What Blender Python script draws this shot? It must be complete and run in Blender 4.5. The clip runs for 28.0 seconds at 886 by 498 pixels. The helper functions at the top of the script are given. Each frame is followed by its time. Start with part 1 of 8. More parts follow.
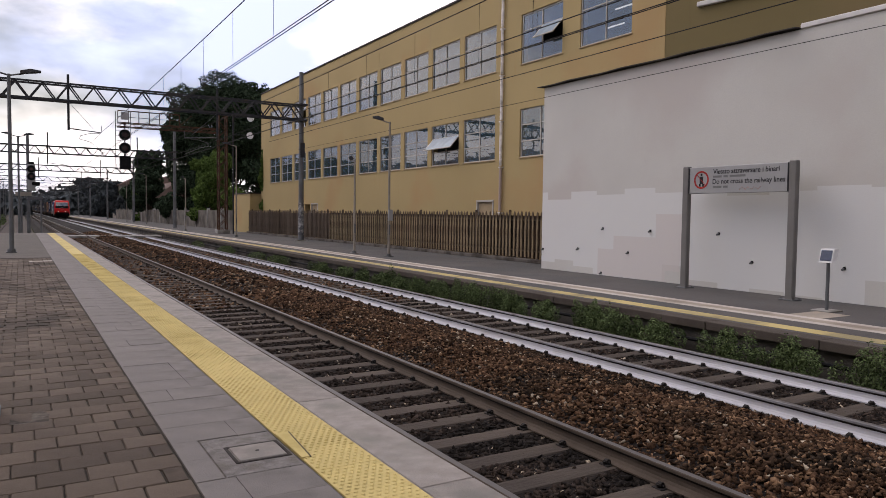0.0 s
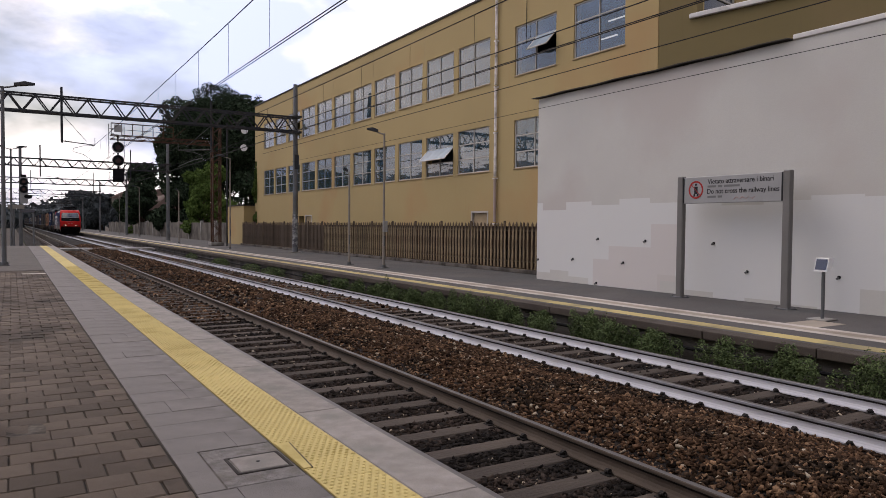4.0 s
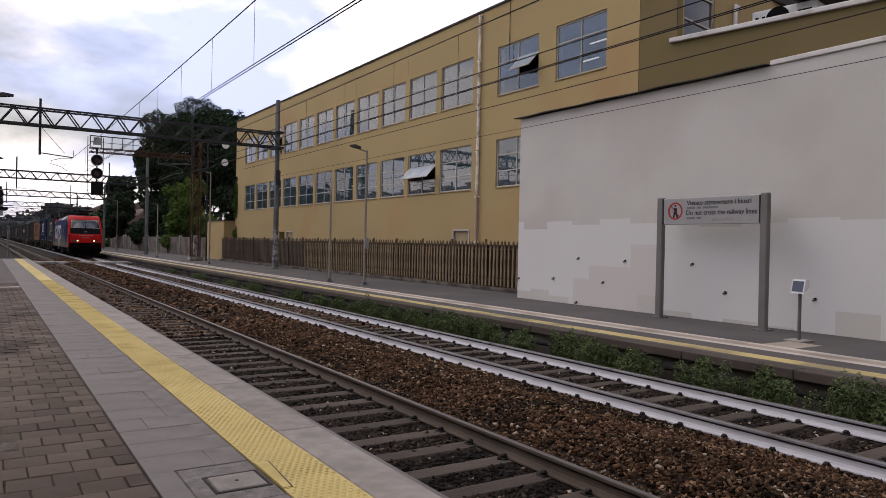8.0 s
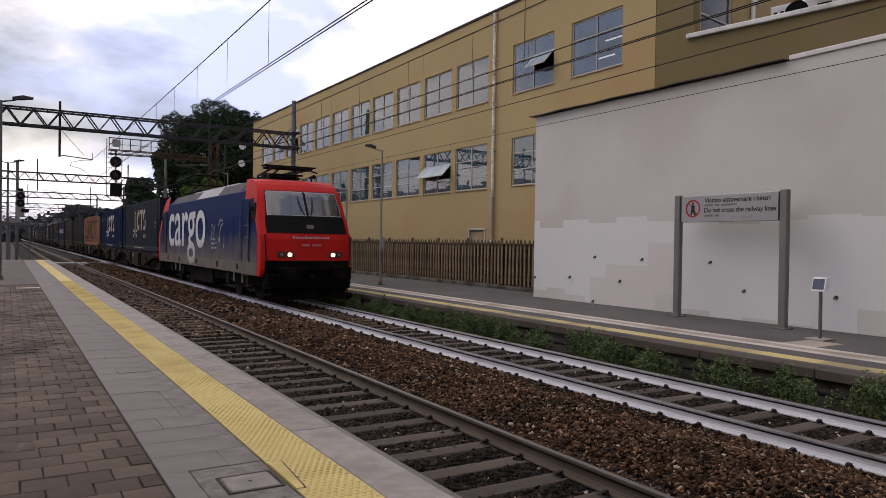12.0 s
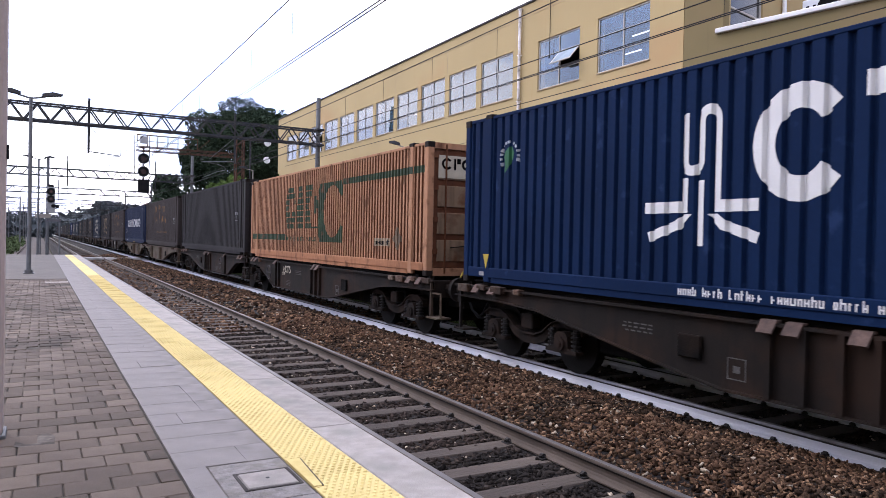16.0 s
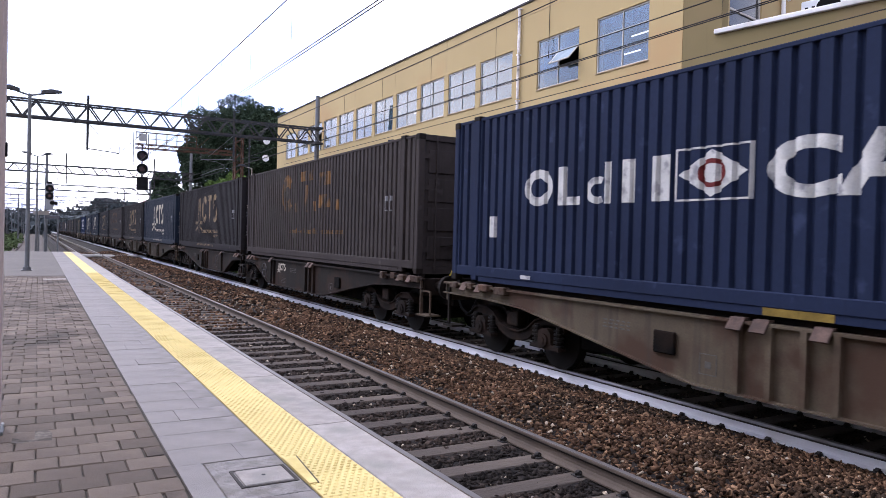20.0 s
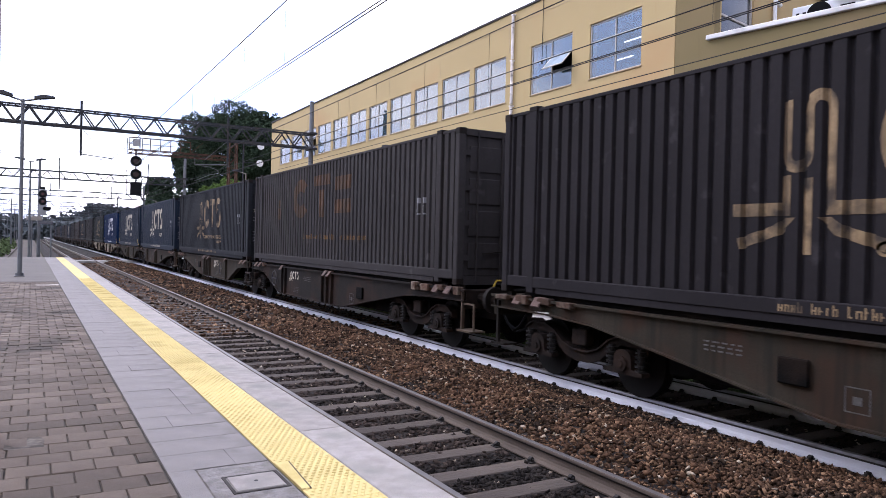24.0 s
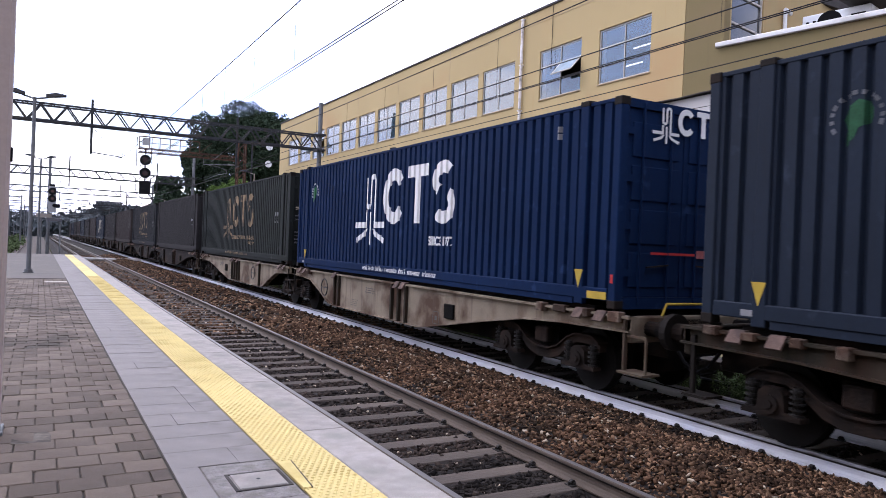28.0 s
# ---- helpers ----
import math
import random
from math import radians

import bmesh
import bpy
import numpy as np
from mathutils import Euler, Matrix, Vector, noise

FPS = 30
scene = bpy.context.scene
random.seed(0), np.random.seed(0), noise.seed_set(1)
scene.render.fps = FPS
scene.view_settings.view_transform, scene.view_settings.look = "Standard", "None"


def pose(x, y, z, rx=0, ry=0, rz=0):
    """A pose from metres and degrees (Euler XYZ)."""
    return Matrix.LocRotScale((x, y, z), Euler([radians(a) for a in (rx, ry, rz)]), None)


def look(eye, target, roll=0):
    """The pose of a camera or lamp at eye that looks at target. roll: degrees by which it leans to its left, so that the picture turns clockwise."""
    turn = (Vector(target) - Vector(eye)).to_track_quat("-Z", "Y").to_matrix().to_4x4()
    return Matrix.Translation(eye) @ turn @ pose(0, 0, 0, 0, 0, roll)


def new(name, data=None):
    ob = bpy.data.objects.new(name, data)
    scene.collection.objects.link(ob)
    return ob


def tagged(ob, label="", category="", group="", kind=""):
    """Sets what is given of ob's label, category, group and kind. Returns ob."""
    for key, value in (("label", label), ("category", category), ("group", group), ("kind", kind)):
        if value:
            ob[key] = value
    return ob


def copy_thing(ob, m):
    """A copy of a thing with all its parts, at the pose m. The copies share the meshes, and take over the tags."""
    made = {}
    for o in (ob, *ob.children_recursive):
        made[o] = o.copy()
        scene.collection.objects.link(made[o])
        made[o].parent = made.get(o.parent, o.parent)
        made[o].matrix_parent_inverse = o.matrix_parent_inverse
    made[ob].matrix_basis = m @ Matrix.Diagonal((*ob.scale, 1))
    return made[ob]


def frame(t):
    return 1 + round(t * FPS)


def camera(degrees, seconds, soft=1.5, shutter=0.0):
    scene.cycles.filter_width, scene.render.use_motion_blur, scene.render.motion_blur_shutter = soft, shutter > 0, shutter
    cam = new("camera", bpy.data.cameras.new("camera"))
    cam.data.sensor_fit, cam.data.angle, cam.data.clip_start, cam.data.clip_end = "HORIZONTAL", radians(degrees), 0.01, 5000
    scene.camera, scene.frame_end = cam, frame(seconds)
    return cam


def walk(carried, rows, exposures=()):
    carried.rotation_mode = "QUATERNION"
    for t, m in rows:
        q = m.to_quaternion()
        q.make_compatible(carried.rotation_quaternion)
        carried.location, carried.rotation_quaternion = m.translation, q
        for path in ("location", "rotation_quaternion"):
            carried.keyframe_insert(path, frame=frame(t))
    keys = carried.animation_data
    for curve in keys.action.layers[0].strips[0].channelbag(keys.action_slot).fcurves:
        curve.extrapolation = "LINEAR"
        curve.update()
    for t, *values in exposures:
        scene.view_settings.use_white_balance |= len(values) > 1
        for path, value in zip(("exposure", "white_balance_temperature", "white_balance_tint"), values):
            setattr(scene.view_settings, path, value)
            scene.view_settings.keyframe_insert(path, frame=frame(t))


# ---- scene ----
# Rails lie at z = 0; the line runs along +y; the eye stands on the platform at x = 0.
cam = camera(63.6, 28.0, 0.85, 0.05)
PATH = [
    (0, (-0.004, -0.055, 2.053), (1.014, 1.664, 1.955), 0.7),
    (0.5, (-0.002, -0.032, 2.04), (1.026, 1.681, 1.946), 0.9),
    (1, (-0.012, -0.044, 2.047), (1.032, 1.66, 1.963), 0.9),
    (1.5, (-0.019, -0.038, 2.046), (1.038, 1.658, 1.972), 0.4),
    (2, (-0.027, -0.039, 2.044), (1.036, 1.655, 1.978), 0.8),
    (2.5, (-0.034, -0.027, 2.044), (1.022, 1.671, 1.985), 1.1),
    (3, (-0.029, -0.02, 2.032), (1.007, 1.69, 1.978), 0.4),
    (3.5, (-0.034, -0.018, 2.03), (0.997, 1.695, 1.967), 0.4),
    (5.5, (-0.056, -0.017, 2.032), (0.999, 1.681, 1.973), 1.1),
    (6, (-0.058, -0.011, 2.036), (1.009, 1.68, 1.989), 1.0),
    (6.5, (-0.056, -0.022, 2.034), (1.012, 1.668, 1.978), 1.1),
    (7, (-0.062, -0.015, 2.038), (1.012, 1.672, 2.002), 1.2),
    (7.5, (-0.062, -0.01, 2.035), (1.022, 1.671, 2.013), 1.3),
    (8, (-0.061, -0.01, 2.033), (1.018, 1.673, 2.018), 1.2),
    (8.5, (-0.057, -0.004, 2.033), (1.014, 1.685, 2.027), 0.9),
    (9, (-0.043, -0.003, 2.025), (1.029, 1.686, 2.027), 0.7),
    (9.5, (-0.052, -0.027, 2.035), (1.032, 1.654, 2.04), 0.9),
    (10, (-0.044, -0.004, 2.032), (1.027, 1.685, 2.029), 0.8),
    (10.5, (-0.035, 0.003, 2.031), (1.026, 1.698, 2.029), 0.9),
    (11, (-0.028, -0.007, 2.036), (1.027, 1.692, 2.028), 0.7),
    (11.5, (-0.028, 0.014, 2.03), (1.02, 1.718, 2.016), 0.9),
    (12, (-0.021, 0.014, 2.031), (1.02, 1.722, 2.013), 0.9),
    (12.5, (-0.007, 0.04, 2.029), (1.026, 1.752, 2.009), 0.7),
    (14.5, (0.026, 0.084, 2.019), (1.042, 1.807, 1.993), 0.9),
    (15, (0.027, 0.088, 2.014), (1.028, 1.819, 1.992), 0.9),
    (15.5, (0.027, 0.063, 2.021), (1.014, 1.801, 1.996), 1.2),
    (16, (0.043, 0.096, 2.012), (1.027, 1.837, 1.986), 1.2),
    (16.5, (0.058, 0.142, 2.003), (1.033, 1.888, 1.975), 1.2),
    (17, (0.05, 0.089, 2.01), (1.04, 1.827, 1.973), 1.1),
    (17.5, (0.045, 0.083, 2.019), (1.04, 1.818, 1.979), 1.6),
    (18, (0.046, 0.092, 2.011), (1.045, 1.824, 1.985), 1.7),
    (18.5, (0.042, 0.077, 2.017), (1.041, 1.809, 1.992), 1.7),
    (19, (0.034, 0.045, 2.029), (1.028, 1.78, 2.002), 1.4),
    (19.5, (0.043, 0.068, 2.019), (1.03, 1.807, 1.99), 1.4),
    (20, (0.044, 0.064, 2.016), (1.031, 1.803, 1.987), 1.5),
    (20.5, (0.043, 0.059, 2.021), (1.044, 1.791, 1.995), 1.1),
    (22.5, (0.044, 0.054, 2.022), (1.04, 1.788, 1.992), 1.9),
    (23, (0.046, 0.058, 2.018), (1.036, 1.795, 1.989), 1.8),
    (23.5, (0.03, -0.015, 2.04), (1.022, 1.722, 2.014), 1.6),
    (24, (0.046, 0.033, 2.023), (1.046, 1.765, 2.008), 1.4),
    (24.5, (0.059, 0.054, 2.015), (1.076, 1.776, 1.993), 1.7),
    (25, (0.052, 0.032, 2.017), (1.077, 1.749, 1.975), 1.7),
    (25.5, (0.062, 0.058, 2.013), (1.064, 1.789, 1.974), 1.6),
    (26, (0.058, 0.049, 2.013), (1.055, 1.783, 1.977), 1.7),
    (26.5, (0.062, 0.073, 2.009), (1.053, 1.81, 1.977), 1.7),
    (27, (0.055, 0.045, 2.014), (1.037, 1.787, 1.984), 1.8),
    (27.5, (0.043, 0.005, 2.024), (1.026, 1.747, 1.999), 1.8),
    (28, (0.037, -0.017, 2.029), (1.021, 1.725, 2.022), 2.3),
]

EXPOSURES = [(0.0, -0.95, 6900, 19), (8.0, -1.10, 6900, 19), (11.0, -1.10, 6900, 19), (12.5, -1.12, 6900, 19), (14.5, -0.13, 6350, 20), (16.0, 0.18, 6000, 21), (17.2, -0.02, 5950, 21), (18.0, 0.07, 5940, 21), (20.0, 0.22, 5920, 21), (23.5, 0.22, 5920, 21), (25.8, 0.36, 5920, 21), (27.0, 0.12, 5920, 21), (28.0, 0.15, 5920, 21)]
walk(cam, [(t, look(eye, target, roll)) for t, eye, target, roll in PATH], EXPOSURES)

# ---- light: thin bright cloud, a veiled sun behind the platform ----
SUN_EL, SUN_AZ = radians(42), radians(-30)
SUN_DIR = (math.sin(SUN_AZ) * math.cos(SUN_EL), math.cos(SUN_AZ) * math.cos(SUN_EL), math.sin(SUN_EL))
world = bpy.data.worlds.new("sky")
scene.world = world
world.use_nodes = True
wt = world.node_tree
wt.nodes.clear()
w_out = wt.nodes.new("ShaderNodeOutputWorld")
w_bg = wt.nodes.new("ShaderNodeBackground")
w_sky = wt.nodes.new("ShaderNodeTexSky")
w_sky.sky_type, w_sky.sun_disc = "NISHITA", False
w_sky.sun_elevation, w_sky.sun_rotation = SUN_EL, SUN_AZ
w_sky.air_density, w_sky.dust_density = 1.2, 1.5
w_co = wt.nodes.new("ShaderNodeTexCoord")
w_map = wt.nodes.new("ShaderNodeMapping")
w_map.inputs["Scale"].default_value = (1.0, 1.0, 2.2)
w_map.inputs["Location"].default_value = (0.35, 0.1, 0.2)
w_n = wt.nodes.new("ShaderNodeTexNoise")
w_n.inputs["Scale"].default_value, w_n.inputs["Detail"].default_value, w_n.inputs["Roughness"].default_value = 2.6, 7.0, 0.52
w_r = wt.nodes.new("ShaderNodeValToRGB")
w_r.color_ramp.elements[0].position, w_r.color_ramp.elements[1].position = 0.36, 0.52
w_n2 = wt.nodes.new("ShaderNodeTexNoise")
w_n2.inputs["Scale"].default_value, w_n2.inputs["Detail"].default_value = 2.3, 7.0
w_c = wt.nodes.new("ShaderNodeValToRGB")
w_c.color_ramp.elements[0].color, w_c.color_ramp.elements[1].color = (13.6, 16.2, 23.4, 1), (27.5, 27.2, 27.2, 1)
w_c.color_ramp.elements[0].position, w_c.color_ramp.elements[1].position = 0.44, 0.53
w_mix = wt.nodes.new("ShaderNodeMix")
w_mix.data_type = "RGBA"
wt.links.new(w_co.outputs["Generated"], w_map.inputs["Vector"])
wt.links.new(w_map.outputs["Vector"], w_n.inputs["Vector"])
wt.links.new(w_map.outputs["Vector"], w_n2.inputs["Vector"])
wt.links.new(w_n.outputs["Fac"], w_r.inputs["Fac"])
wt.links.new(w_n2.outputs["Fac"], w_c.inputs["Fac"])
wt.links.new(w_r.outputs["Color"], w_mix.inputs[0])
wt.links.new(w_sky.outputs["Color"], w_mix.inputs[6])
wt.links.new(w_c.outputs["Color"], w_mix.inputs[7])
# the veiled sun brightens the cloud round it
w_dot = wt.nodes.new("ShaderNodeVectorMath")
w_dot.operation = "DOT_PRODUCT"
w_dot.inputs[1].default_value = SUN_DIR
w_glow = wt.nodes.new("ShaderNodeMapRange")
w_glow.inputs[1].default_value, w_glow.inputs[2].default_value = -0.6, 0.95
w_glow.inputs[3].default_value, w_glow.inputs[4].default_value = 0.5, 1.55
w_mul = wt.nodes.new("ShaderNodeMix")
w_mul.data_type, w_mul.blend_type = "RGBA", "MULTIPLY"
w_mul.inputs[0].default_value = 1.0
w_mul.clamp_result = False
wt.links.new(w_co.outputs["Generated"], w_dot.inputs[0])
wt.links.new(w_dot.outputs["Value"], w_glow.inputs[0])
wt.links.new(w_mix.outputs[2], w_mul.inputs[6])
wt.links.new(w_glow.outputs[0], w_mul.inputs[7])
wt.links.new(w_mul.outputs[2], w_bg.inputs["Color"])
w_bg.inputs["Strength"].default_value = 0.087
wt.links.new(w_bg.outputs["Background"], w_out.inputs["Surface"])

sun = new("sun", bpy.data.lights.new("sun", "SUN"))
sun.data.energy, sun.data.angle, sun.data.color = 1.5, radians(24), (1.0, 0.96, 0.9)
sun.matrix_world = look(Vector(SUN_DIR) * 60, (0, 0, 0))

# ---- materials ----
def mat(name, col, rough=0.6, metal=0.0, var=0.15, scale=2.0, bump=0.1, bscale=40.0, stain=None, rnd=0.0, island=0.0,
        coat=0.0, ior=1.5, emit=0.0, stretch=(1, 1, 1), streak=None, spec=0.2):
    """Colour varied at two scales, fine relief, optional stain (colour, cover, scale) and downward streaks (colour, cover)."""
    m = bpy.data.materials.new(name)
    m.use_nodes = True
    nt = m.node_tree
    b = nt.nodes["Principled BSDF"]
    b.inputs["Roughness"].default_value = rough
    b.inputs["Metallic"].default_value = metal
    b.inputs["IOR"].default_value = ior
    b.inputs["Specular IOR Level"].default_value = 0.5 if (rough < 0.3 or metal > 0.3) else spec
    b.inputs["Coat Weight"].default_value = coat
    co = nt.nodes.new("ShaderNodeTexCoord")
    mp = nt.nodes.new("ShaderNodeMapping")
    mp.inputs["Scale"].default_value = stretch
    nt.links.new(co.outputs["Object"], mp.inputs["Vector"])

    def noise_at(s, detail=4.0, vec=None):
        n = nt.nodes.new("ShaderNodeTexNoise")
        n.inputs["Scale"].default_value, n.inputs["Detail"].default_value = s, detail
        nt.links.new(vec or mp.outputs["Vector"], n.inputs["Vector"])
        return n.outputs["Fac"]

    def blend(fac, a, c):
        x = nt.nodes.new("ShaderNodeMix")
        x.data_type = "RGBA"
        for sock, v in ((x.inputs[0], fac), (x.inputs[6], a), (x.inputs[7], c)):
            if isinstance(v, (tuple, float, int)):
                sock.default_value = v if not isinstance(v, tuple) else (*v, 1)
            else:
                nt.links.new(v, sock)
        return x.outputs[2]

    def ramp(fac, lo, hi):
        r = nt.nodes.new("ShaderNodeMapRange")
        r.inputs[1].default_value, r.inputs[2].default_value = lo, hi
        nt.links.new(fac, r.inputs[0])
        return r.outputs[0]

    def shade(k):
        return tuple(max(0.0, c * k) for c in col)
    c = blend(ramp(noise_at(scale), 0.3, 0.7), shade(1 - var), shade(1 + var))
    c = blend(ramp(noise_at(bscale, 2.0), 0.35, 0.65), c, blend(0.35, c, shade(1 - 1.6 * var)))
    if stain:
        c = blend(ramp(noise_at(stain[2], 6.0), 0.62 - stain[1] * 0.4, 0.72 - stain[1] * 0.25), c, stain[0])
    if streak:
        m2 = nt.nodes.new("ShaderNodeMapping")
        m2.inputs["Scale"].default_value = (5.0, 5.0, 0.35)
        nt.links.new(co.outputs["Object"], m2.inputs["Vector"])
        c = blend(ramp(noise_at(1.6, 5.0, m2.outputs["Vector"]), 0.70 - streak[1] * 0.4, 0.95 - streak[1] * 0.3), c, streak[0])
    if rnd or island:
        src = nt.nodes.new("ShaderNodeObjectInfo" if rnd else "ShaderNodeNewGeometry")
        hs = nt.nodes.new("ShaderNodeHueSaturation")
        k = rnd or island
        mr = nt.nodes.new("ShaderNodeMapRange")
        mr.inputs[3].default_value, mr.inputs[4].default_value = 1 - k, 1 + k
        nt.links.new(src.outputs["Random" if rnd else "Random Per Island"], mr.inputs[0])
        nt.links.new(mr.outputs[0], hs.inputs["Value"])
        nt.links.new(c, hs.inputs["Color"])
        c = hs.outputs["Color"]
    nt.links.new(c, b.inputs["Base Color"])
    if bump:
        bp = nt.nodes.new("ShaderNodeBump")
        bp.inputs["Strength"].default_value, bp.inputs["Distance"].default_value = bump, 0.02
        nt.links.new(noise_at(bscale, 5.0), bp.inputs["Height"])
        nt.links.new(bp.outputs["Normal"], b.inputs["Normal"])
    if emit:
        b.inputs["Emission Color"].default_value = (*col, 1)
        b.inputs["Emission Strength"].default_value = emit
    return m


